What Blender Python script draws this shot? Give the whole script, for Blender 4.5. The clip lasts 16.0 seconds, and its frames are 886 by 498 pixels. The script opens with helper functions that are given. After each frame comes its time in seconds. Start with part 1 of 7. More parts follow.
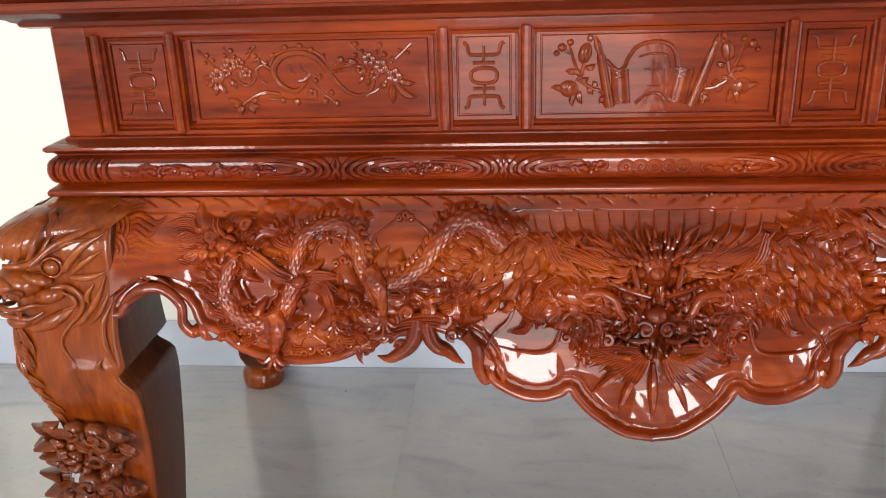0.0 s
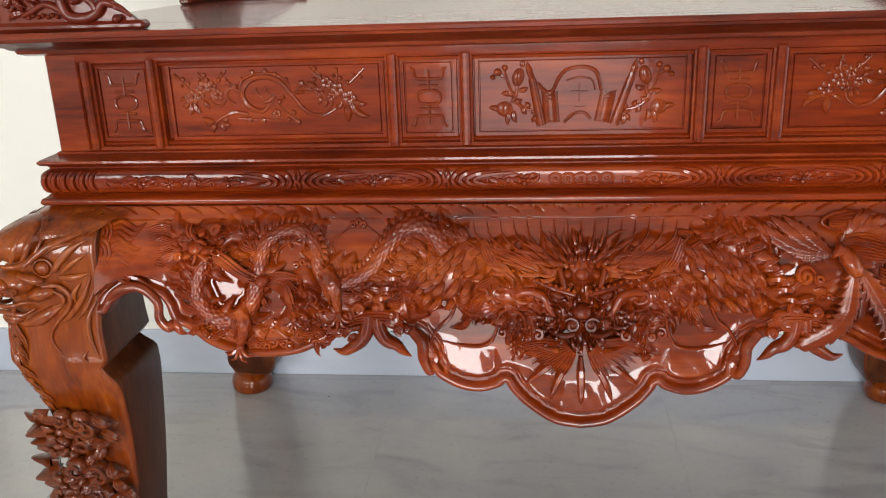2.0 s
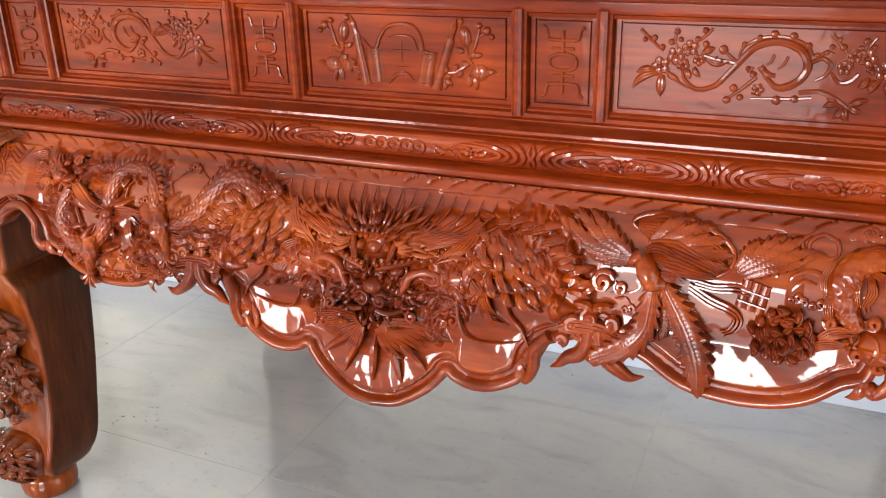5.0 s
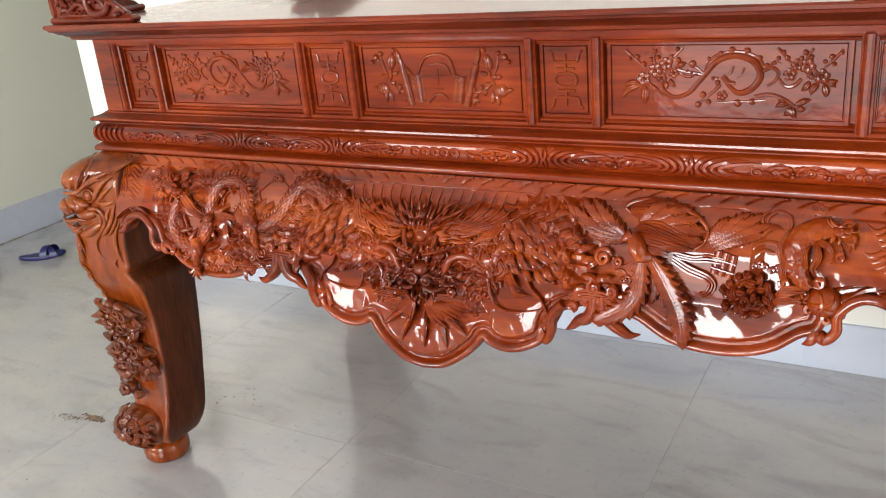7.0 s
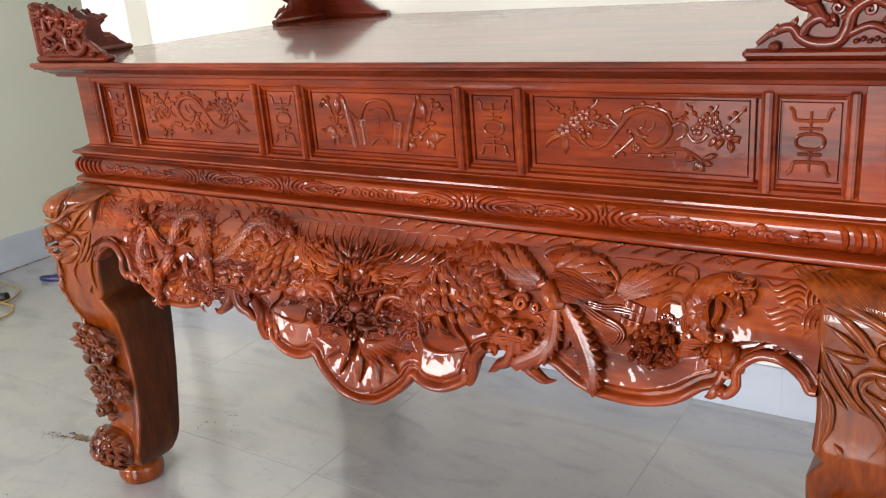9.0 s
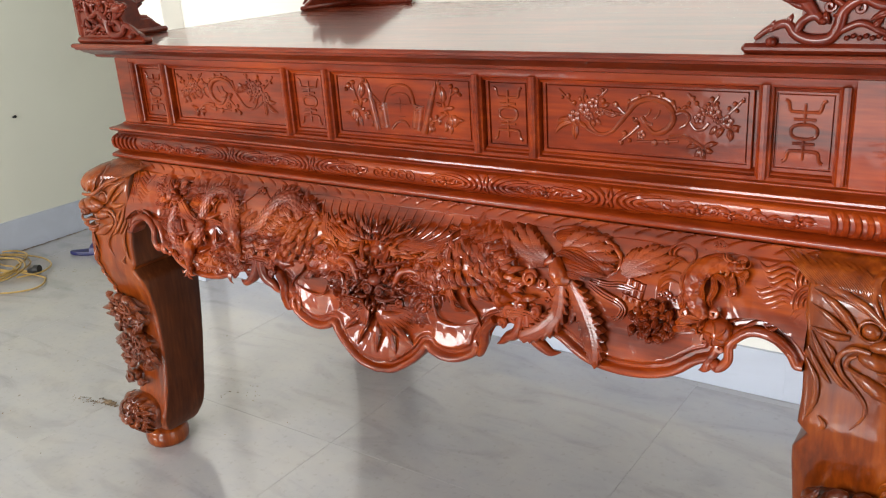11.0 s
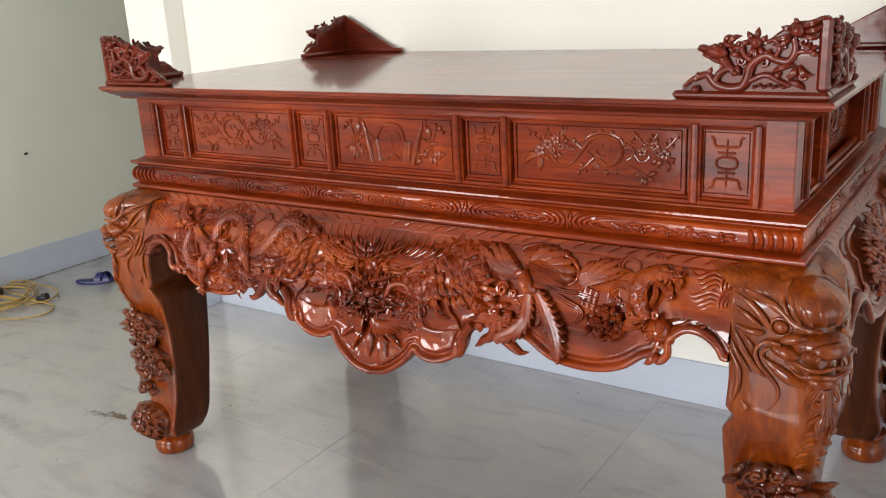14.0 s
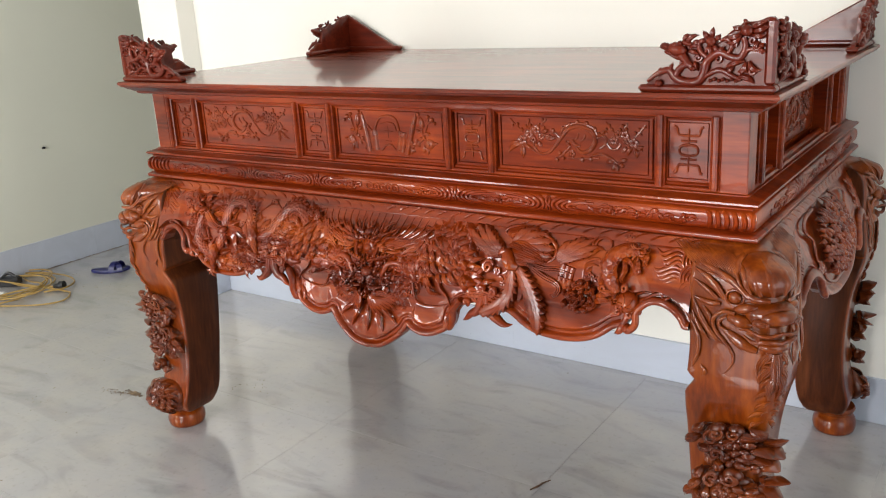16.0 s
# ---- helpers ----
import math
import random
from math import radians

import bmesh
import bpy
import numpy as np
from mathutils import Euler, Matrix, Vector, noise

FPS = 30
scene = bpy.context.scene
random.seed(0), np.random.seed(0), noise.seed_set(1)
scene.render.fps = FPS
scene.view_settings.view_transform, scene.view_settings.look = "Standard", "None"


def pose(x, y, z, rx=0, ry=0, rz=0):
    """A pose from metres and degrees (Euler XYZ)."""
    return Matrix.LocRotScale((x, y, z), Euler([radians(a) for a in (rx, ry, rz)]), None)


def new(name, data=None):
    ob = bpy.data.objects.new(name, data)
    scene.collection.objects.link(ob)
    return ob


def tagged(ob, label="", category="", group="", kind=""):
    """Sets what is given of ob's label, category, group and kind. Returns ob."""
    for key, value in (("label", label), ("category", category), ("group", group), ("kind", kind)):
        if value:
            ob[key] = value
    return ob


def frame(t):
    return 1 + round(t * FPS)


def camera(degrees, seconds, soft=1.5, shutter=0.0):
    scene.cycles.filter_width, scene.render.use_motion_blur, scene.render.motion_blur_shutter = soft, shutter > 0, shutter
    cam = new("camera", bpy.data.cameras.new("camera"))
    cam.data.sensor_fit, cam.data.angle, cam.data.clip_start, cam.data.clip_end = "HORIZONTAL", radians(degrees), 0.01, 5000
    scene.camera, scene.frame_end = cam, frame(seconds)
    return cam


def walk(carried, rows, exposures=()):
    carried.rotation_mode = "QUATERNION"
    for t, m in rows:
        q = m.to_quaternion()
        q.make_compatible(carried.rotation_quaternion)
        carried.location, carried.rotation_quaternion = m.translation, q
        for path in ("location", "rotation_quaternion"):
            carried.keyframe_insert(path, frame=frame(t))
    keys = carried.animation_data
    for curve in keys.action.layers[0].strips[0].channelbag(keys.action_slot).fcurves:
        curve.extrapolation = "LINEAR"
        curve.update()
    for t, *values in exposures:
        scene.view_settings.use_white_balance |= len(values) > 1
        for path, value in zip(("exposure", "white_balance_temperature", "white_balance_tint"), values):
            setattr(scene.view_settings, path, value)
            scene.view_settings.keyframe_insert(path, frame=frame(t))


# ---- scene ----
import collections

# One design unit is U metres; all plan numbers below are in design units.
U = 0.91
cam = camera(54.1, 16.0, soft=1.15)
METRES, EYE, TILT, LEAN, TURN = 2.4 * U, 1.383 * U, 0.0, 0.0, 4.1
ROWS = [
    (0.0, 0.0, 0.0, 0.0, -0.51, -20.43, 1.38),
    (0.5, 0.002, -0.031, 0.0034, -4.04, -21.39, 0.07),
    (1.0, 0.0124, -0.0553, 0.0092, -6.07, -21.39, -0.11),
    (1.5, 0.0242, -0.0777, 0.0089, -3.64, -20.2, 2.21),
    (2.0, 0.0499, -0.0681, 0.0066, 0.44, -18.77, 1.52),
    (2.5, 0.1079, -0.0539, 0.0062, 4.22, -18.98, -0.28),
    (3.0, 0.1416, -0.0335, 0.0001, 5.47, -20.18, 0.1),
    (3.5, 0.1953, -0.0066, -0.0017, 7.04, -20.28, -0.34),
    (4.0, 0.2406, 0.0144, 0.0019, 10.97, -20.53, -0.1),
    (4.5, 0.3144, 0.0353, 0.0011, 16.24, -21.75, -0.38),
    (7.0, 0.4575, -0.0888, 0.0375, 23.58, -21.33, 4.64),
    (7.5, 0.4738, -0.0881, 0.0395, 23.2, -21.68, 4.99),
    (8.0, 0.4847, -0.0607, 0.0384, 23.37, -21.19, 4.74),
    (8.5, 0.5205, -0.0535, 0.0394, 25.41, -20.12, 4.2),
    (9.0, 0.5576, -0.0567, 0.0449, 27.53, -19.05, 4.12),
    (11.5, 0.5823, -0.105, 0.0506, 29.3, -19.78, 3.25),
    (12.0, 0.5793, -0.1154, 0.0512, 28.71, -19.79, 3.34),
    (12.5, 0.5801, -0.132, 0.0517, 28.05, -19.91, 3.24),
    (13.0, 0.5878, -0.1634, 0.054, 28.47, -19.21, 3.34),
    (13.5, 0.6109, -0.1899, 0.0601, 28.15, -17.7, 3.28),
    (14.0, 0.6463, -0.1994, 0.0646, 28.56, -16.95, 2.77),
    (14.5, 0.6764, -0.2165, 0.0673, 28.93, -16.94, 2.8),
    (15.0, 0.6884, -0.2317, 0.0705, 28.63, -17.23, 3.42),
    (15.5, 0.6942, -0.249, 0.0717, 28.99, -17.33, 3.22),
    (16.0, 0.7016, -0.2609, 0.0694, 29.1, -17.06, 2.86),
]
BASE = pose(-0.008 * U, 0, -0.005 * U, 0, 0.4, 0.9) @ pose(-0.249 * U, -1.443 * U, EYE, TILT, LEAN, TURN)
EXPOSURES = [(0.0, -0.1), (0.5, 0.46), (1.0, 0.32), (1.5, 0.19), (2.0, -0.34), (2.5, -0.3), (3.0, 0.06), (3.5, 0.42), (4.0, 0.14), (4.5, 0.28), (7.0, 0.1), (8.0, 0.15), (8.5, 0.08), (9.0, 0.0), (11.5, 0.05), (13.0, 0.05), (13.5, -0.38), (14.0, -0.2), (15.5, -0.1), (16.0, -0.1)]
walk(cam, [(t, BASE @ pose(METRES * x, METRES * y, METRES * z, 90 + pitch, roll, yaw)) for t, x, y, z, yaw, pitch, roll in ROWS], EXPOSURES)

# ---- daylight ----
world = bpy.data.worlds.new("sky")
scene.world = world
world.use_nodes = True
wn = world.node_tree.nodes
sky = wn.new("ShaderNodeTexSky")
sky.sky_type, sky.sun_disc = "NISHITA", False
sky.sun_elevation, sky.sun_rotation = radians(50), radians(200)
world.node_tree.links.new(sky.outputs[0], wn["Background"].inputs[0])
wn["Background"].inputs[1].default_value = 0.12


def opening_light(name, x, y, z, w, h, rx, rz, watts, colour):
    """Skylight that enters by an opening, given off by a lamp that fills it."""
    data = bpy.data.lights.new(name, "AREA")
    data.shape, data.size, data.size_y, data.energy, data.color = "RECTANGLE", w * U, h * U, watts, colour
    lamp = new(name, data)
    lamp.matrix_basis = pose(x * U, y * U, z * U, rx, 0, rz)
    return tagged(lamp, kind="structure")


ROOM = dict(x0=-3.46, x1=3.3, y0=-4.3, y1=1.125, z1=3.5)
opening_light("door_sky_light", -0.02, -4.25, 1.78, 1.35, 1.22, 90, 0, 122, (1.0, 0.985, 0.965))
opening_light("door_ground_light", -0.02, -4.25, 0.60, 1.35, 1.08, 90, 0, 20, (1.0, 0.97, 0.95))
# Unseen south-west window, added to brighten the left floor and side wall.
opening_light("left_fill_light", -2.55, -4.25, 1.625, 1.05, 1.3, 90, 0, 92, (1.0, 0.985, 0.965))
opening_light("side_door_light", 3.25, -1.0, 1.25, 1.7, 2.4, 90, 90, 28, (0.90, 0.95, 1.0))


# ---- materials ----
def nodes_of(name):
    m = bpy.data.materials.new(name)
    m.use_nodes = True
    return m, m.node_tree.nodes, m.node_tree.links, m.node_tree.nodes["Principled BSDF"]


def ramp(n, stops):
    r = n.new("ShaderNodeValToRGB")
    e = r.color_ramp.elements
    while len(e) < len(stops):
        e.new(0.5)
    for k, (p, c) in enumerate(stops):
        e[k].position, e[k].color = p, (*c, 1)
    return r


def wood(name, dark, mid, light, along=(1.0, 9.0, 9.0), coat=1.0, rough=0.32, bump=0.10, coat_rough=0.045, lumps=0.10):
    """Lacquered hardwood: long grain bands, fine pores, and an uneven glossy coat."""
    m, n, l, b = nodes_of(name)
    tc, mp = n.new("ShaderNodeTexCoord"), n.new("ShaderNodeMapping")
    mp.inputs["Scale"].default_value = along
    l.new(tc.outputs["Object"], mp.inputs[0])
    big, fine, spots, coarse = (n.new("ShaderNodeTexNoise") for _ in range(4))
    big.inputs["Scale"].default_value, big.inputs["Detail"].default_value, big.inputs["Distortion"].default_value = 2.2, 5, 0.6
    fine.inputs["Scale"].default_value, fine.inputs["Detail"].default_value = 14, 6
    spots.inputs["Scale"].default_value, spots.inputs["Detail"].default_value = 3.0, 3
    coarse.inputs["Scale"].default_value, coarse.inputs["Detail"].default_value = 38, 2
    l.new(mp.outputs[0], big.inputs[0]), l.new(mp.outputs[0], fine.inputs[0])
    l.new(tc.outputs["Object"], spots.inputs[0]), l.new(tc.outputs["Object"], coarse.inputs[0])
    mix = n.new("ShaderNodeMath")
    mix.operation = "MULTIPLY_ADD"
    mix.inputs[1].default_value = 0.35
    l.new(fine.outputs[0], mix.inputs[0])
    scaled = n.new("ShaderNodeMath")
    scaled.operation = "MULTIPLY"
    scaled.inputs[1].default_value = 0.65
    l.new(big.outputs[0], scaled.inputs[0]), l.new(scaled.outputs[0], mix.inputs[2])
    col = ramp(n, [(0.33, dark), (0.5, mid), (0.68, light)])
    l.new(mix.outputs[0], col.inputs[0])
    tone = ramp(n, [(0.3, (0.60, 0.54, 0.50)), (0.7, (1.14, 1.10, 1.06))])
    l.new(spots.outputs[0], tone.inputs[0])
    mul = n.new("ShaderNodeMix")
    mul.data_type, mul.blend_type = "RGBA", "MULTIPLY"
    mul.inputs[0].default_value = 1.0
    l.new(col.outputs[0], mul.inputs[6]), l.new(tone.outputs[0], mul.inputs[7])
    l.new(mul.outputs[2], b.inputs["Base Color"])
    b.inputs["Roughness"].default_value, b.inputs["Specular IOR Level"].default_value = rough, 0.12
    b.inputs["Coat Weight"].default_value, b.inputs["Coat Roughness"].default_value, b.inputs["Coat IOR"].default_value = coat, coat_rough, 1.5
    bp, cp = n.new("ShaderNodeBump"), n.new("ShaderNodeBump")
    bp.inputs["Strength"].default_value, bp.inputs["Distance"].default_value = bump, 0.002
    l.new(fine.outputs[0], bp.inputs["Height"]), l.new(bp.outputs[0], b.inputs["Normal"])
    cp.inputs["Strength"].default_value, cp.inputs["Distance"].default_value = lumps, 0.002
    l.new(coarse.outputs[0], cp.inputs["Height"]), l.new(cp.outputs[0], b.inputs["Coat Normal"])
    return m


def plaster(name, colour, amount=0.04, rough=0.75):
    """Rolled wall paint: a faint mottling and a fine stipple."""
    m, n, l, b = nodes_of(name)
    tc, a, f = n.new("ShaderNodeTexCoord"), n.new("ShaderNodeTexNoise"), n.new("ShaderNodeTexNoise")
    a.inputs["Scale"].default_value, a.inputs["Detail"].default_value = 1.3, 4
    f.inputs["Scale"].default_value, f.inputs["Detail"].default_value = 120, 2
    l.new(tc.outputs["Object"], a.inputs[0]), l.new(tc.outputs["Object"], f.inputs[0])
    c = ramp(n, [(0.35, tuple(v * (1 - amount) for v in colour)), (0.65, colour)])
    l.new(a.outputs[0], c.inputs[0]), l.new(c.outputs[0], b.inputs["Base Color"])
    bp = n.new("ShaderNodeBump")
    bp.inputs["Strength"].default_value, bp.inputs["Distance"].default_value = 0.12, 0.002
    l.new(f.outputs[0], bp.inputs["Height"]), l.new(bp.outputs[0], b.inputs["Normal"])
    b.inputs["Roughness"].default_value = rough
    return m


def marble(name, base, vein, rough=0.2, dirt=0.0, polish=0.0):
    """Polished porcelain with cloudy slanting veins that differ from tile to tile."""
    m, n, l, b = nodes_of(name)
    geo, oi, add = n.new("ShaderNodeNewGeometry"), n.new("ShaderNodeObjectInfo"), n.new("ShaderNodeVectorMath")
    mp = n.new("ShaderNodeMapping")
    mp.inputs["Rotation"].default_value = (0, 0, radians(32))
    mp.inputs["Scale"].default_value = (0.9, 2.6, 2.0)
    sc = n.new("ShaderNodeMath")
    sc.operation = "MULTIPLY"
    sc.inputs[1].default_value = 17.0
    l.new(oi.outputs["Random"], sc.inputs[0])
    l.new(geo.outputs["Position"], add.inputs[0]), l.new(sc.outputs[0], add.inputs[1]), l.new(add.outputs[0], mp.inputs[0])
    a, f = n.new("ShaderNodeTexNoise"), n.new("ShaderNodeTexNoise")
    a.inputs["Scale"].default_value, a.inputs["Detail"].default_value, a.inputs["Distortion"].default_value = 2.3, 9, 1.6
    f.inputs["Scale"].default_value, f.inputs["Detail"].default_value = 55, 4
    l.new(mp.outputs[0], a.inputs[0]), l.new(geo.outputs["Position"], f.inputs[0])
    c = ramp(n, [(0.3, vein), (0.47, base), (0.6, tuple(v * 1.04 for v in base)), (0.75, tuple(v * 0.93 for v in base))])
    l.new(a.outputs[0], c.inputs[0])
    d = ramp(n, [(0.27, (0.8, 0.78, 0.75)), (0.42, (1, 1, 1))])
    l.new(f.outputs[0], d.inputs[0])
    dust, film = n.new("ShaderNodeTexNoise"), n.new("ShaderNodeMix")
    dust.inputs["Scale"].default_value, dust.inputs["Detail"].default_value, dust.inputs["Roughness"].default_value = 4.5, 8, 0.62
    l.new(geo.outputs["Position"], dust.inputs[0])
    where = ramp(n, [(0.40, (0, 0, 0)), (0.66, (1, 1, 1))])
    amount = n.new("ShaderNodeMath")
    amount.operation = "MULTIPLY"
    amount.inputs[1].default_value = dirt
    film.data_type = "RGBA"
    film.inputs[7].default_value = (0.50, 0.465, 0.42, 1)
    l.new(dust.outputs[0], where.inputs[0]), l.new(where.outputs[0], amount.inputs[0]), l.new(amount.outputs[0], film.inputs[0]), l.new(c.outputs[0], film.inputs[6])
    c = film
    mul = n.new("ShaderNodeMix")
    mul.data_type, mul.blend_type = "RGBA", "MULTIPLY"
    mul.inputs[0].default_value = dirt
    l.new(c.outputs[2], mul.inputs[6]), l.new(d.outputs[0], mul.inputs[7]), l.new(mul.outputs[2], b.inputs["Base Color"])
    rr = n.new("ShaderNodeMath")
    rr.operation = "MULTIPLY_ADD"
    rr.inputs[1].default_value, rr.inputs[2].default_value = 0.22, rough
    l.new(f.outputs[0], rr.inputs[0]), l.new(rr.outputs[0], b.inputs["Roughness"])
    b.inputs["Specular IOR Level"].default_value = 0.9
    b.inputs["Coat Weight"].default_value, b.inputs["Coat Roughness"].default_value, b.inputs["Coat IOR"].default_value = polish, 0.09, 1.5
    return m


def plain(name, colour, rough=0.5, metal=0.0, grain=0.12, scale=40):
    """A small thing's surface: one colour with a fine uneven grain."""
    m, n, l, b = nodes_of(name)
    tc, a = n.new("ShaderNodeTexCoord"), n.new("ShaderNodeTexNoise")
    a.inputs["Scale"].default_value, a.inputs["Detail"].default_value = scale, 4
    l.new(tc.outputs["Object"], a.inputs[0])
    c = ramp(n, [(0.3, tuple(v * (1 - 2 * grain) for v in colour)), (0.7, tuple(min(1, v * (1 + grain)) for v in colour))])
    l.new(a.outputs[0], c.inputs[0]), l.new(c.outputs[0], b.inputs["Base Color"])
    b.inputs["Roughness"].default_value, b.inputs["Metallic"].default_value = rough, metal
    return m


CARVED = wood("carved_wood", (0.080, 0.0090, 0.0012), (0.200, 0.0255, 0.0020), (0.350, 0.066, 0.0056), lumps=0.34, coat=0.70, coat_rough=0.04)
GROUNDWOOD = wood("smooth_ground_wood", (0.080, 0.0090, 0.0012), (0.200, 0.0255, 0.0020), (0.350, 0.066, 0.0056), lumps=0.16, coat=0.72, coat_rough=0.035)
FRIEZE = wood("stained_wood", (0.060, 0.0064, 0.0015), (0.190, 0.0225, 0.0028), (0.31, 0.050, 0.0055), lumps=0.26, coat=0.48, coat_rough=0.08)
TOPWOOD = wood("tabletop_wood", (0.080, 0.0100, 0.0032), (0.165, 0.0225, 0.0058), (0.25, 0.042, 0.010), coat=0.72, coat_rough=0.06)
BRACKET = wood("bracket_wood", (0.060, 0.0065, 0.003), (0.120, 0.0140, 0.0048), (0.19, 0.028, 0.008), coat=0.42, coat_rough=0.10, lumps=0.3)
LEGWOOD = wood("leg_wood", (0.086, 0.0135, 0.0018), (0.190, 0.0350, 0.0034), (0.32, 0.076, 0.0075), along=(9.0, 9.0, 1.0), lumps=0.42, coat=0.64)
RELIEF = wood("rubbed_wood", (0.070, 0.0085, 0.0020), (0.185, 0.0270, 0.0042), (0.31, 0.056, 0.0085), lumps=0.3, coat=0.48, coat_rough=0.12)
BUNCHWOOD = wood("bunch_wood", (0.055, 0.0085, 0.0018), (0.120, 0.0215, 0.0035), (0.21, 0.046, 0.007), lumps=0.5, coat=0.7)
# Darker, duller red-brown for the mask's face and the peony petals.
DARKRED = wood("dark_red_wood", (0.052, 0.0062, 0.0014), (0.125, 0.0150, 0.0020), (0.22, 0.034, 0.0040), lumps=0.4, coat=0.45, coat_rough=0.10)
INNERWOOD = wood("inner_leg_wood", (0.040, 0.0095, 0.0035), (0.085, 0.0230, 0.0075), (0.15, 0.046, 0.015), along=(9.0, 9.0, 1.0), coat=0.10, coat_rough=0.35)
WALLPAINT = plaster("cream_paint", (0.86, 0.845, 0.785))
# The wall paint again, greyed and greened for the side wall's weaker light.
SHADEDPAINT = plaster("shaded_side_paint", (0.70, 0.71, 0.62))
# Mid grey instead of white, so the unseen ceiling dims the wood's reflections.
CEILPAINT = plaster("ceiling_paint", (0.48, 0.48, 0.46))
# Brown for the unseen south wall, added to cut pale reflections on the table.
BACKPAINT = plaster("dimming_brown_paint", (0.26, 0.235, 0.20))
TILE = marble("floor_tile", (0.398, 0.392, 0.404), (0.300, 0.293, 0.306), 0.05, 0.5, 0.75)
SKIRT = marble("skirting_tile", (0.50, 0.545, 0.64), (0.480, 0.522, 0.61), 0.22, 0.04)
GROUT = plain("grout", (0.46, 0.45, 0.44), 0.9)
YELLOW = plain("yellow_cable", (0.42, 0.27, 0.075), 0.45)
BLACK = plain("black_plastic", (0.02, 0.02, 0.022), 0.4)
BLUE = plain("blue_rubber", (0.012, 0.014, 0.10), 0.35)
WHITE = plain("white_plastic", (0.75, 0.75, 0.72), 0.4)
DIRT = plain("dry_dirt", (0.21, 0.145, 0.09), 0.95, 0, 0.4)
TWIGBARK = plain("twig_bark", (0.10, 0.05, 0.025), 0.8, 0, 0.3)
GLASSY = plain("frame_metal", (0.55, 0.56, 0.57), 0.35, 0.6)


# ---- mesh tools ----
def spline(points, step):
    """Points along a smooth curve through the given ones, about a step apart, and where on the curve (0 to 1) they lie."""
    p = np.array(points, float)
    if len(p) == 2:
        k = max(2, int(np.linalg.norm(p[1] - p[0]) / step) + 1)
        s = np.linspace(0, 1, k)
        return p[0] + (p[1] - p[0]) * s[:, None], s
    q = np.vstack([2 * p[0] - p[1], p, 2 * p[-1] - p[-2]])
    out, at = [], []
    for i in range(1, len(q) - 2):
        k = max(2, int(np.linalg.norm(q[i + 1] - q[i]) / step) + 1)
        t = np.linspace(0, 1, k, endpoint=False)[:, None]
        a, b, c, d = q[i - 1], q[i], q[i + 1], q[i + 2]
        out.append(0.5 * (2 * b + (c - a) * t + (2 * a - 5 * b + 4 * c - d) * t ** 2 + (3 * b - a - 3 * c + d) * t ** 3))
        at.append((i - 1 + t[:, 0]) / (len(p) - 1))
    out.append(p[-1:]), at.append(np.array([1.0]))
    return np.vstack(out), np.concatenate(at)


def flat(u, v, h):
    return np.stack([u, -h, v], 1)


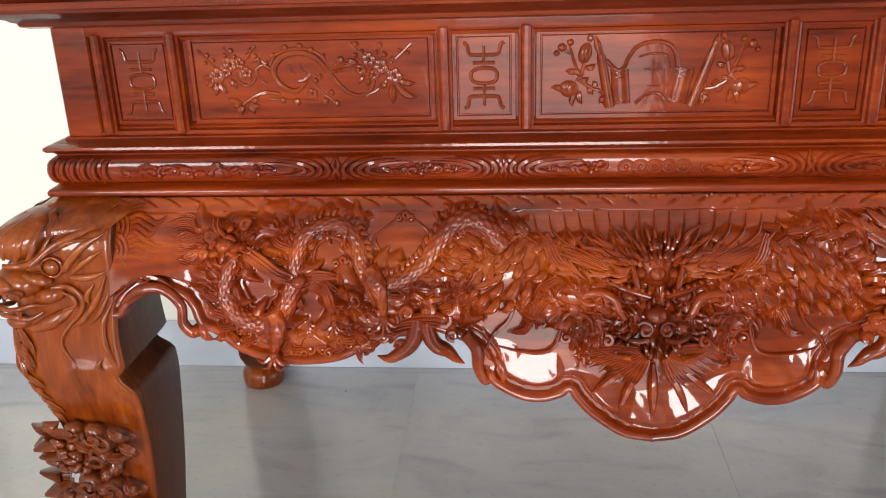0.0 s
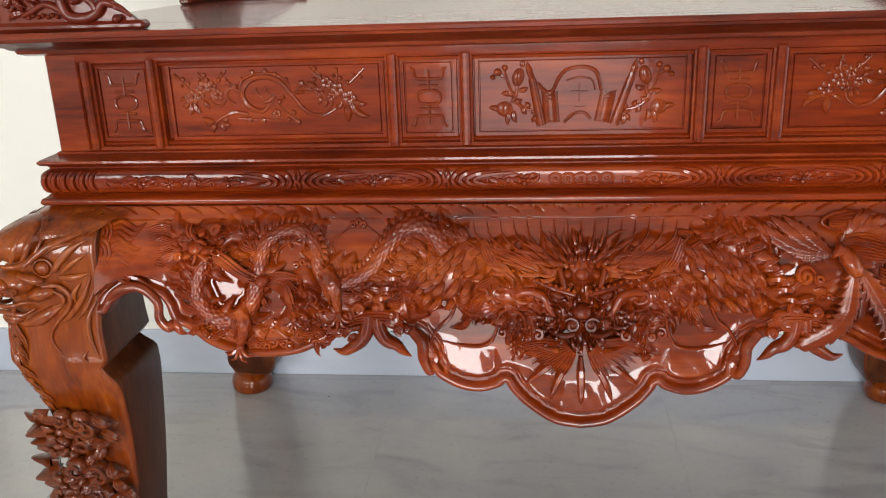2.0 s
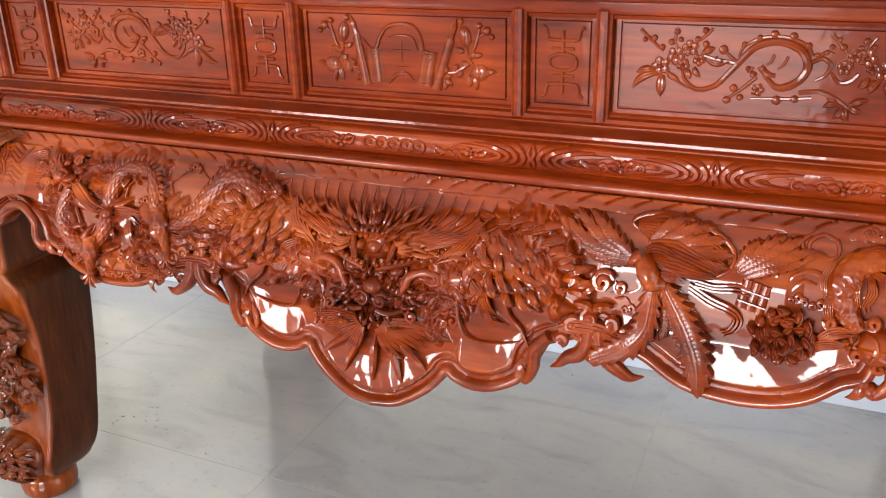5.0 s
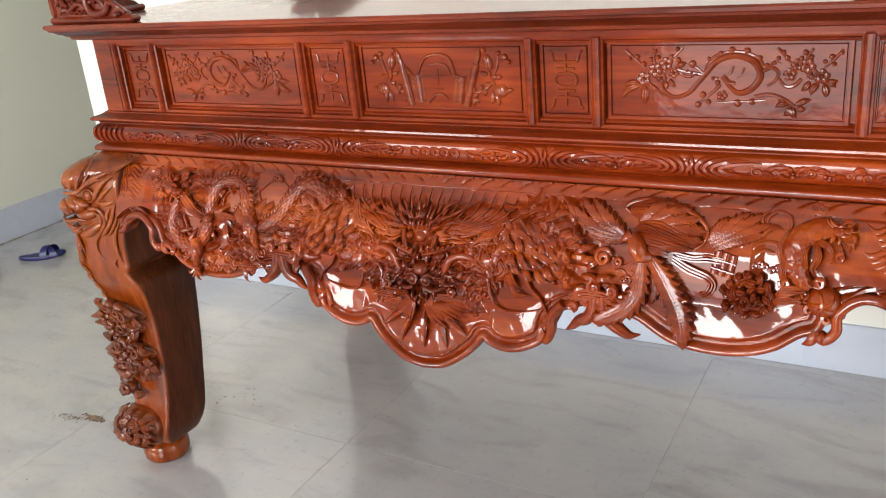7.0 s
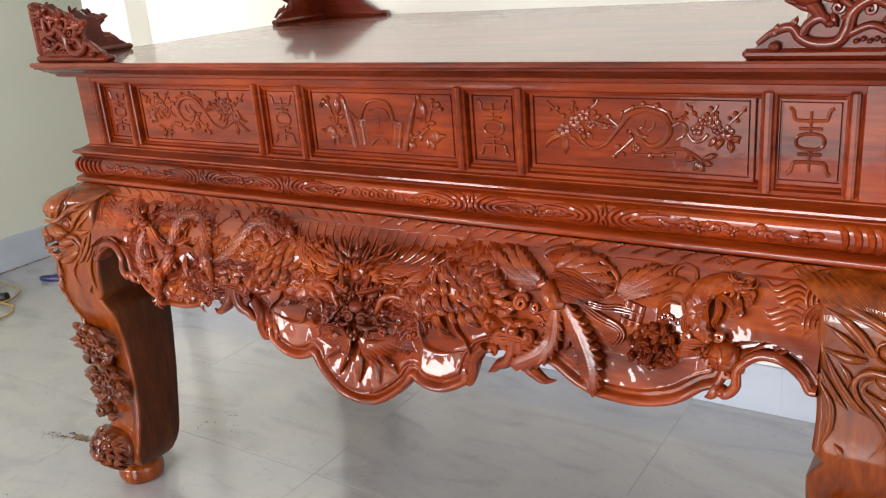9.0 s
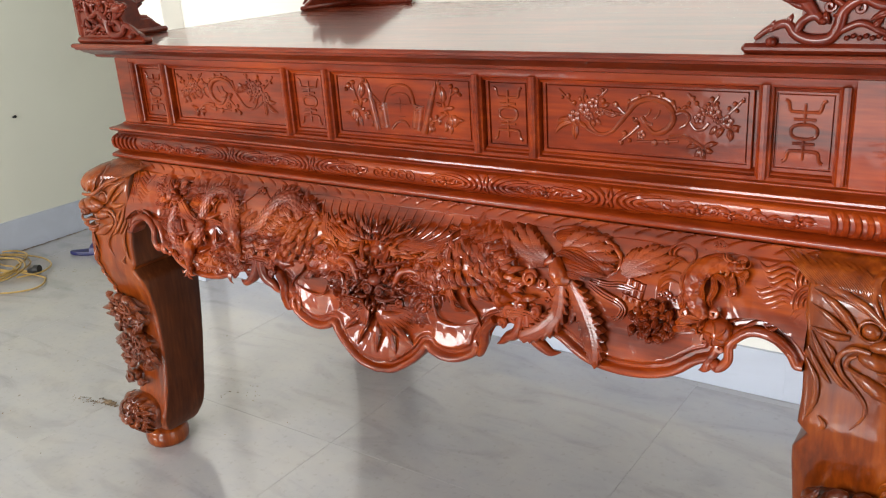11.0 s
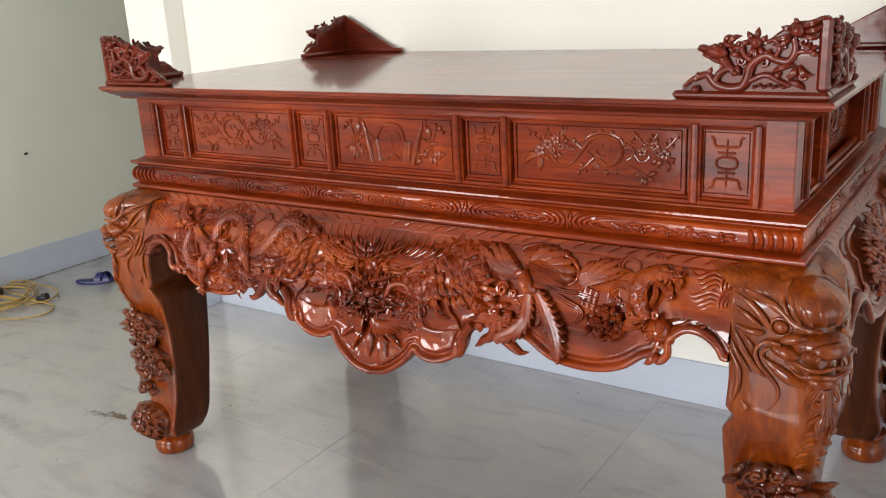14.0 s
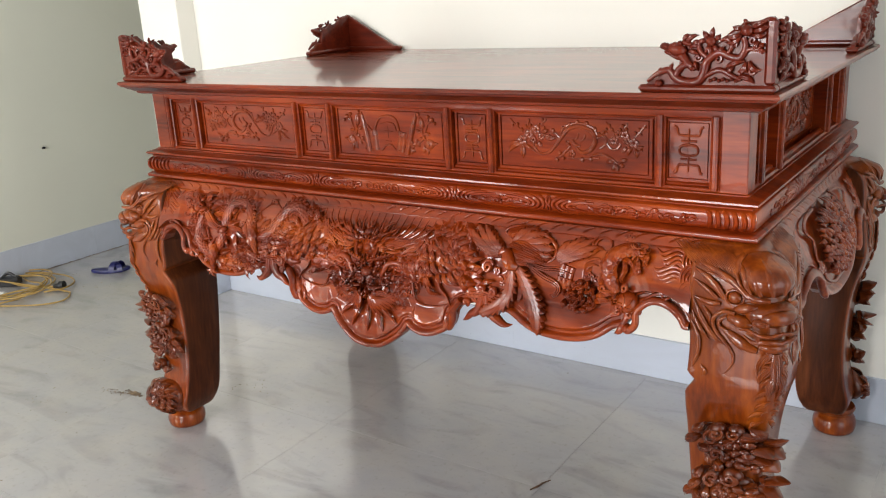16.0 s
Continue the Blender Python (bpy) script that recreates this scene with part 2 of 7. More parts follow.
class Geo:
    """Gathers vertices and faces of one part. Shapes are drawn in a flat drawing (u across, v up, h out of it),
    which self.lay bends onto the surface that carries it."""

    def __init__(self, lay=flat):
        self.v, self.f, self.n, self.lay, self.cuts = [], [], 0, lay, []

    def add(self, verts, faces, raw=False):
        verts = np.asarray(verts, float)
        self.v.append(verts if raw else self.lay(verts[:, 0], verts[:, 1], verts[:, 2]))
        self.f.extend(tuple(int(i) + self.n for i in f) for f in faces)
        self.n += len(verts)

    def mark(self):
        """What follows is a piece of its own."""
        self.cuts.append((len(self.v), len(self.f), self.n))

    def pieces(self):
        ends = [*self.cuts, (len(self.v), len(self.f), self.n)]
        for (v0, f0, n0), (v1, f1, _) in zip(ends[:-1], ends[1:]):
            if v1 > v0:
                g = Geo(self.lay)
                g.v, g.f = self.v[v0:v1], [tuple(i - n0 for i in f) for f in self.f[f0:f1]]
                yield g

    def grid(self, block, wrap=False, raw=False, caps=False):
        """A sheet from a block of rows x columns x 3; wrap joins the last column to the first."""
        r, c, _ = block.shape
        f = []
        for i in range(r - 1):
            for j in range(c if wrap else c - 1):
                k = (j + 1) % c
                f.append((i * c + j, i * c + k, (i + 1) * c + k, (i + 1) * c + j))
        if caps:
            f += [tuple(range(c))[::-1], tuple(range((r - 1) * c, r * c))]
        self.add(block.reshape(-1, 3), f, raw)

    def tube(self, points, radii, sides=7, high=1.0, step=0.006, scale=None, wide=None, raw=False):
        """A sweep along a smooth curve; high: its height against its width; scale: (length, count, depth) of overlapping scales; wide: teeth (count, depth)."""
        p, at = spline(points, step)
        r = np.interp(at, np.linspace(0, 1, len(radii)), radii)
        t = np.gradient(p, axis=0)
        t /= np.linalg.norm(t, axis=1)[:, None] + 1e-9
        n = np.tile(np.array([0.0, 0.0, 1.0]), (len(p), 1))
        steep = np.abs(t[:, 2]) > 0.95
        n[steep] = (0.0, 1.0, 0.0)
        side = np.cross(t, n)
        side /= np.linalg.norm(side, axis=1)[:, None]
        n = np.cross(side, t)
        a = np.arange(sides) * 2 * np.pi / sides
        rr = np.tile(r[:, None], (1, sides))
        if scale:
            length, count, depth = scale
            s = np.concatenate([[0], np.cumsum(np.linalg.norm(np.diff(p, axis=0), axis=1))]) / length
            row = np.floor(s)
            best = np.zeros_like(rr)
            for k in (-1, 0, 1):
                near = row + k
                ph = (a[None, :] / (2 * np.pi) * count + 0.5 * (near[:, None] % 2)) % 1 - 0.5
                ds = (s - near - 0.5)[:, None]
                best = np.maximum(best, np.sqrt(np.clip(1 - (ds / 1.05) ** 2 - (2.1 * ph) ** 2, 0, 1)) * (0.75 + 0.3 * ds))
            rr = rr * (1 + depth * (best - 0.5))
        w = rr * np.cos(a)
        if wide:
            count, depth = wide
            w = w * (1 - depth * ((at * count) % 1)[:, None])
        block = p[:, None, :] + side[:, None, :] * w[..., None] + n[:, None, :] * (rr * np.sin(a) * high)[..., None]
        self.grid(block, True, raw, True)

    def blob(self, c, r, turn=0.0, k=8, raw=False):
        """An ellipsoid with half axes r, turned in the drawing."""
        rows = max(4, k * 2 // 3)
        th = np.linspace(0.12, np.pi - 0.12, rows)
        ph = np.arange(k) * 2 * np.pi / k
        x = np.sin(th)[:, None] * np.cos(ph) * r[0]
        y = np.sin(th)[:, None] * np.sin(ph) * r[1]
        z = np.cos(th)[:, None] * np.ones(k) * r[2]
        ca, sa = math.cos(turn), math.sin(turn)
        self.grid(np.stack([c[0] + x * ca - y * sa, c[1] + x * sa + y * ca, c[2] + z], 2), True, raw, True)

    def leaf(self, base, tip, width, bend=0.0, h=0.0, rise=0.0, high=0.45, teeth=None, rib=False, step=0.006):
        """A pointed leaf or feather from base to tip, bowed sideways by bend; rise lifts its middle."""
        b, e = np.array(base, float), np.array(tip, float)
        d = e - b
        mid = (b + e) / 2 + np.array([-d[1], d[0]]) * bend
        q = np.array([[*b, h], [*((b + mid) / 2 + (mid - (b + e) / 2) * 0.25), h + rise * 0.8], [*mid, h + rise], [*((e + mid) / 2 + (mid - (b + e) / 2) * 0.25), h + rise * 0.8], [*e, h]])
        self.tube(q, [width * 0.45, width * 0.9, width, width * 0.72, width * 0.05], 6, high, step, wide=teeth)
        if rib:
            self.tube(q + np.array([0, 0, width * high * 0.85]), [width * 0.14, width * 0.12, width * 0.04], 5, 1.0, step * 2)

    def flower(self, c, r, n=5, h=0.0, high=0.35, turn=0.0):
        """A blossom: petals round a button."""
        for i in range(n):
            a = turn + i * 2 * np.pi / n
            self.blob((c[0] + 0.62 * r * math.cos(a), c[1] + 0.62 * r * math.sin(a), h), (0.44 * r, 0.36 * r, r * high), a, 7)
        self.blob((c[0], c[1], h + r * high * 0.6), (0.26 * r, 0.26 * r, r * high * 0.7), 0, 6)

    def curl(self, c, r, turns=1.4, start=0.0, width=0.005, h=0.0, hand=1, tail=None, high=0.8):
        """A scroll that winds out from its eye; tail: where its end runs on to."""
        k = int(8 * turns) + 2
        s = np.linspace(0.12, 1, k)
        a = start + hand * (1 - s) * turns * 2 * np.pi
        q = [(c[0] + r * x * math.cos(y), c[1] + r * x * math.sin(y), h) for x, y in zip(s, a)]
        if tail:
            q.append((*tail, h))
        self.tube(q, [width * 1.35, width, width, width * (0.3 if tail else 0.7)], 6, high, 0.005)

    def cloud(self, c, s, h=0.0, hand=1, width=0.004):
        """A lobed cloud scroll."""
        for dx, dy, r in ((-0.9, 0.0, 0.55), (0.0, 0.45, 0.7), (0.9, 0.0, 0.55)):
            self.mark()
            self.curl((c[0] + dx * s * hand, c[1] + dy * s), r * s, 1.3, -1.2 if dx * hand > 0 else 4.3, width, h, 1 if dx * hand >= 0 else -1)

    def ring(self, profile, hx, hy, cx, cy):
        """A moulding carried round a rectangle: profile points are (out, z)."""
        pr = np.array(profile, float)
        block = np.zeros((len(pr), 4, 3))
        for j, (sx, sy) in enumerate(((-1, -1), (1, -1), (1, 1), (-1, 1))):
            block[:, j, 0], block[:, j, 1], block[:, j, 2] = cx + sx * (hx + pr[:, 0]), cy + sy * (hy + pr[:, 0]), pr[:, 1]
        self.grid(block, True, True)

    def box(self, lo, hi, bevel=0.0, raw=True):
        """A block with its edges cut off."""
        lo, hi = np.minimum(lo, hi).astype(float), np.maximum(lo, hi).astype(float)
        b = min(bevel, 0.45 * float((hi - lo).min()))
        c, e = (lo + hi) / 2, (hi - lo) / 2
        vs, idx = [], {}
        for sx in (-1, 1):
            for sy in (-1, 1):
                for sz in (-1, 1):
                    for ax in range(3):
                        s = np.array([sx, sy, sz], float)
                        q = e - b
                        q[ax] = e[ax]
                        idx[sx, sy, sz, ax] = len(vs)
                        vs.append(c + s * q)
        f = []
        for ax in range(3):
            o1, o2 = (ax + 1) % 3, (ax + 2) % 3
            for s in (-1, 1):
                def key(p, q, a=ax, side=s):
                    k = [0, 0, 0]
                    k[a], k[o1], k[o2] = side, p, q
                    return k
                quad = [key(-1, -1), key(1, -1), key(1, 1), key(-1, 1)]
                f.append([idx[(*k, ax)] for k in (quad if s > 0 else quad[::-1])])
            for s1 in (-1, 1):
                for s2 in (-1, 1):
                    k0, k1 = [0, 0, 0], [0, 0, 0]
                    k0[ax], k0[o1], k0[o2] = -1, s1, s2
                    k1[ax], k1[o1], k1[o2] = 1, s1, s2
                    quad = [idx[(*k0, o1)], idx[(*k1, o1)], idx[(*k1, o2)], idx[(*k0, o2)]]
                    f.append(quad if s1 * s2 < 0 else quad[::-1])
        for sx in (-1, 1):
            for sy in (-1, 1):
                for sz in (-1, 1):
                    tri = [idx[sx, sy, sz, 0], idx[sx, sy, sz, 1], idx[sx, sy, sz, 2]]
                    f.append(tri if sx * sy * sz > 0 else tri[::-1])
        self.add(np.array(vs), f, raw)

    def lathe(self, profile, cx, cy, k=24):
        pr = np.array(profile, float)
        a = np.arange(k) * 2 * np.pi / k
        block = np.stack([cx + pr[:, :1] * np.cos(a), cy + pr[:, :1] * np.sin(a), np.tile(pr[:, 1:2], (1, k))], 2)
        self.grid(block, True, True, True)


def part(name, geo, material, parent=None, label="", smooth=True):
    """Links what was gathered as ONE mesh object under a thing or a part."""
    mesh = bpy.data.meshes.new(name)
    verts = np.vstack(geo.v) * U
    mesh.from_pydata(verts.tolist(), [], geo.f)
    bm = bmesh.new()
    bm.from_mesh(mesh)
    bmesh.ops.recalc_face_normals(bm, faces=bm.faces)
    bm.to_mesh(mesh)
    bm.free()
    mesh.materials.append(material)
    if smooth:
        mesh.shade_smooth()
        mesh.set_sharp_from_angle(angle=radians(38 if smooth is True else smooth))
    ob = new(name, mesh)
    if parent:
        ob.parent = parent
    if label:
        tagged(ob, label)
    return ob


def part_pieces(name, geo, material, parent, smooth=50):
    """Links every marked piece as an object of its own."""
    return [part(name, g, material, parent, "", smooth) for g in geo.pieces()]


def thing(name, label, category, x=0.0, y=0.0, z=0.0, group=""):
    """An empty at the base of a thing, that carries its parts."""
    ob = new(name)
    ob.location = (x * U, y * U, z * U)
    return tagged(ob, label, category, group)


# ---- the room ----
def wall(name, x0, x1, y0, y1, z0, z1, material, label):
    g = Geo()
    g.box((x0, y0, z0), (x1, y1, z1), 0.004)
    return tagged(part(name, g, material, None, "", 30), label, "wall", kind="structure")


def pierced_wall(name, along, a0, a1, at0, at1, holes, material, label):
    """A wall that runs along x or y, with rectangular openings (from, to, sill, head) cut through it."""
    g = Geo()
    top, cut = ROOM["z1"], a0
    def block(p, q, z0, z1):
        if q - p > 1e-6 and z1 - z0 > 1e-6:
            g.box((p, at0, z0) if along == "x" else (at0, p, z0), (q, at1, z1) if along == "x" else (at1, q, z1), 0.002)
    for p, q, s, h in holes:
        block(cut, p, 0, top)
        block(p, q, 0, s)
        block(p, q, h, top)
        cut = q
    block(cut, a1, 0, top)
    return tagged(part(name, g, material, None, "", 30), label, "wall", kind="structure")


X0, X1, Y0, Y1, Z1 = ROOM["x0"], ROOM["x1"], ROOM["y0"], ROOM["y1"], ROOM["z1"]
wall("wall_north", -2.37, X1 + 0.2, Y1, Y1 + 0.2, 0, Z1, WALLPAINT, "cream-white painted plaster wall behind the altar table")
wall("wall_far", X0 - 0.2, -2.37, 4.0, 4.2, 0, Z1, WALLPAINT, "cream painted wall at the end of the side passage")
wall("wall_passage", -2.37, -2.17, Y1 + 0.2, 4.0, 0, Z1, WALLPAINT, "cream painted wall along the side passage")
wall("wall_west", X0 - 0.2, X0, Y0, 4.0, 0, Z1, SHADEDPAINT, "painted plaster side wall, tinted pale grey-green for its weaker light")
wall("pilaster", -2.368, -2.078, Y1 - 0.11, Y1 + 0.003, 0, Z1, WALLPAINT, "cream painted pilaster projecting from the back wall")
pierced_wall("wall_south", "x", X0 - 0.2, X1 + 0.2, Y0 - 0.2, Y0, [(-3.1, -2.0, 0.95, 2.3), (-0.72, 0.68, 0.0, 2.42)], BACKPAINT, "unseen wall, browned to dim reflections, with an open doorway and an added window")
pierced_wall("wall_east", "y", Y0, Y1, X1, X1 + 0.2, [(-1.85, -0.15, 0.0, 2.45)], WALLPAINT, "cream painted wall with a wide doorway")
g = Geo()
g.box((X0 - 0.2, Y0 - 0.2, Z1), (X1 + 0.2, 4.2, Z1 + 0.15), 0.004)
tagged(part("ceiling", g, CEILPAINT, None, "", 30), "unseen flat ceiling, greyed to dim reflections in the wood", "ceiling", kind="structure")
door = tagged(new("door_1"), "open doorway with a grey metal frame", "door", kind="structure")
for x0, x1, z0, z1 in ((-0.72, -0.69, 0.0, 2.42), (0.65, 0.68, 0.0, 2.42), (-0.69, 0.65, 2.39, 2.42)):
    g = Geo()
    g.box((x0, Y0 - 0.14, z0), (x1, Y0 - 0.09, z1), 0.004)
    part("door_frame", g, GLASSY, door, "", 30)

# skirting tiles: one row along each visible wall
STEP, TX, TY = 0.886, -1.433, 0.195  # the floor tiles' size and where their joints run


def skirting(name, runs, label):
    host = tagged(new(name), label, "baseboard", kind="structure")
    for along, a0, a1, face, sign in runs:
        high = 0.182 if along == "y" and a1 - a0 > 1 else 0.167
        n = max(1, round(abs(a1 - a0) / STEP))
        for i in range(n):
            p, q = a0 + (a1 - a0) * i / n, a0 + (a1 - a0) * (i + 1) / n
            g = Geo()
            if along == "x":
                g.box((p + 0.0001, face, 0.001), (q - 0.0001, face + sign * 0.012, high), 0.0004)
            else:
                g.box((face, p + 0.0001, 0.001), (face + sign * 0.012, q - 0.0001, high), 0.0004)
            part("skirting_tile", g, SKIRT, host, "", 30)
    return host


skirting("baseboard", [("x", -2.065, X1, Y1, -1), ("y", Y1 - 0.11, Y1 - 0.012, -2.078, 1), ("x", -2.37, -2.066, Y1 - 0.11, -1), ("y", Y0, 4.0, X0, 1)],
         "row of blue-grey stone-look skirting tiles along the walls")

# ---- mouldings and frieze of the altar table ----
A, CY = 0.975, 0.5  # half width and half depth of the table's body
CT = CY + 0.03  # half depth of the case above the legs
table = thing("altar_table", "large carved altar table of glossy red-brown lacquered wood by the wall", "altar table")


def side_lay(sign, d, mid=CY):
    """Bends a drawing onto the table's end: u runs along the depth."""
    return lambda u, v, h: np.stack([sign * (A + d(v) + h), mid + u, v], 1)


def front_lay(d):
    return lambda u, v, h: np.stack([u, -(d(v) + h), v], 1)


def zero(v):
    return np.zeros_like(v)


TC = 0.511  # half depth of the tabletop inside its moulding
g = Geo()
SLAB = [(-0.02, 1.243), (0.045, 1.243), (0.055, 1.247), (0.058, 1.253), (0.064, 1.255), (0.069, 1.259), (0.076, 1.261), (0.084, 1.268), (0.091, 1.270),
        (0.094, 1.275), (0.098, 1.277), (0.099, 1.283), (0.096, 1.287)]
g.ring(SLAB, A, TC, 0, TC)
hx, hy = A + 0.096, TC + 0.096
for k in range(9):  # boards of the top, joined tight
    y0, y1 = TC - hy + 2 * hy * k / 9, TC - hy + 2 * hy * (k + 1) / 9
    g.add([(-hx, y0, 1.287), (hx, y0, 1.287), (hx, y1, 1.287), (-hx, y1, 1.287)], [(0, 1, 2, 3)], True)
part("tabletop", g, TOPWOOD, table, "broad glossy tabletop with a stepped moulded edge", 30)

g = Geo()
g.ring([(0, 1.05), (0, 1.245)], A - 0.024, CT, 0, CT)
part("frieze_board", g, FRIEZE, table, "", 30)
g = Geo()
g.ring([(0, 1.213), (0.010, 1.2155), (0.013, 1.221), (0.019, 1.2235), (0.022, 1.229), (0.022, 1.244)], A, CT, 0, CT)
part("top_rail", g, FRIEZE, table)
g = Geo()
g.ring([(0.022, 1.05), (0.028, 1.0525), (0.028, 1.057), (0.022, 1.0595), (0.019, 1.065), (0.011, 1.068), (0.008, 1.0735), (0, 1.077)], A, CT, 0, CT)
part("bottom_rail", g, FRIEZE, table)
g = Geo()
g.ring([(0.0, 1.056), (0.030, 1.0545), (0.040, 1.050), (0.050, 1.048), (0.056, 1.045), (0.057, 1.041), (0.053, 1.0365), (0.044, 1.034), (0.041, 1.031), (0.041, 1.028)], A, CT, 0, CT)
part("waist_moulding", g, FRIEZE, table)
BANDZ = [0.978, 0.981, 0.986, 0.993, 1.001, 1.009, 1.016, 1.022, 1.026, 1.029]
BANDD = [0.041, 0.0455, 0.0505, 0.0535, 0.055, 0.0552, 0.0545, 0.0515, 0.0465, 0.041]
g = Geo()
g.ring(list(zip(BANDD, BANDZ)), A, CT, 0, CT)
waist = part("waist_band", g, FRIEZE, table, "rounded band carved with cartouches and small flowers", 50)
g = Geo()
g.ring([(0.041, 0.981), (0.046, 0.979), (0.050, 0.9755), (0.057, 0.9725), (0.0605, 0.968), (0.0605, 0.963), (0.057, 0.959), (0.050, 0.957), (0.0, 0.955)], A, CT, 0, CT)
part("lower_moulding", g, FRIEZE, table, "", 50)

for sx in (-1, 1):
    for sy in (-1, 1):
        g = Geo()
        x, y = sx * (A - 0.008), CT + sy * (CT - 0.008)
        g.box((x - 0.031, y - 0.031, 1.054), (x + 0.031, y + 0.031, 1.2435), 0.003)
        part("corner_post", g, FRIEZE, table, "", 30)


def stile(lay, u, deep=0.0):
    """A slim upright bead between two panels."""
    g = Geo(lay)
    block = np.array([[(u + w, z, h) for w, h in ((-0.0135, -deep), (-0.0125, 0.017), (-0.009, 0.019), (-0.007, 0.026), (-0.003, 0.0295), (0.003, 0.0295), (0.007, 0.026), (0.009, 0.019), (0.0125, 0.017), (0.0135, -deep))] for z in (1.062, 1.228)])
    g.grid(block)
    part("stile", g, FRIEZE, table, "", 30)


def field(lay, u0, u1, name="panel"):
    """A raised panel field with a groove round it."""
    g = Geo(lay)
    z0, z1 = 1.081, 1.2125
    rings = [(0.0, 0.0005), (0.0, 0.006), (0.0015, 0.007), (0.0075, 0.007), (0.0085, 0.002), (0.0100, 0.002), (0.0115, 0.006)]
    block = np.array([[(u0 + i, z0 + i, h), (u1 - i, z0 + i, h), (u1 - i, z1 - i, h), (u0 + i, z1 - i, h)] for i, h in [(r - 0.008, h) for r, h in rings]])
    g.grid(block, True)
    g.add(block[-1], [(0, 1, 2, 3)])
    return part(name, g, FRIEZE, table, "", 25)


def longevity_sign(lay, c, host):
    """The stylised sign of long life in raised lines."""
    g = Geo(lay)
    w, h0, r = 0.029, 0.0070, 0.0030
    def line(*q, up=0.0):
        g.tube([(c + u * w, 1.147 + v * 0.05, h0 + up) for u, v in q], [r - up, r - up], 8, 0.9, 0.004)
    for s in (1, -1):
        line((-1.15, 1.08 * s), (-0.95, 1.0 * s), (-0.85, 0.75 * s), (-0.6, 0.68 * s), (0.6, 0.68 * s), (0.85, 0.75 * s), (0.95, 1.0 * s), (1.15, 1.08 * s))
        line((-0.62, 0.42 * s), (0.62, 0.42 * s), up=0.0003)
        line((0, 0.98 * s), (0, 0.30 * s), up=0.0007)
    line((-0.35, 0.24), (0.35, 0.24), (0.7, 0.12), (0.7, -0.12), (0.35, -0.24), (-0.35, -0.24), (-0.7, -0.12), (-0.7, 0.12), (-0.35, 0.24))
    part("carved_sign", g, RELIEF, host)


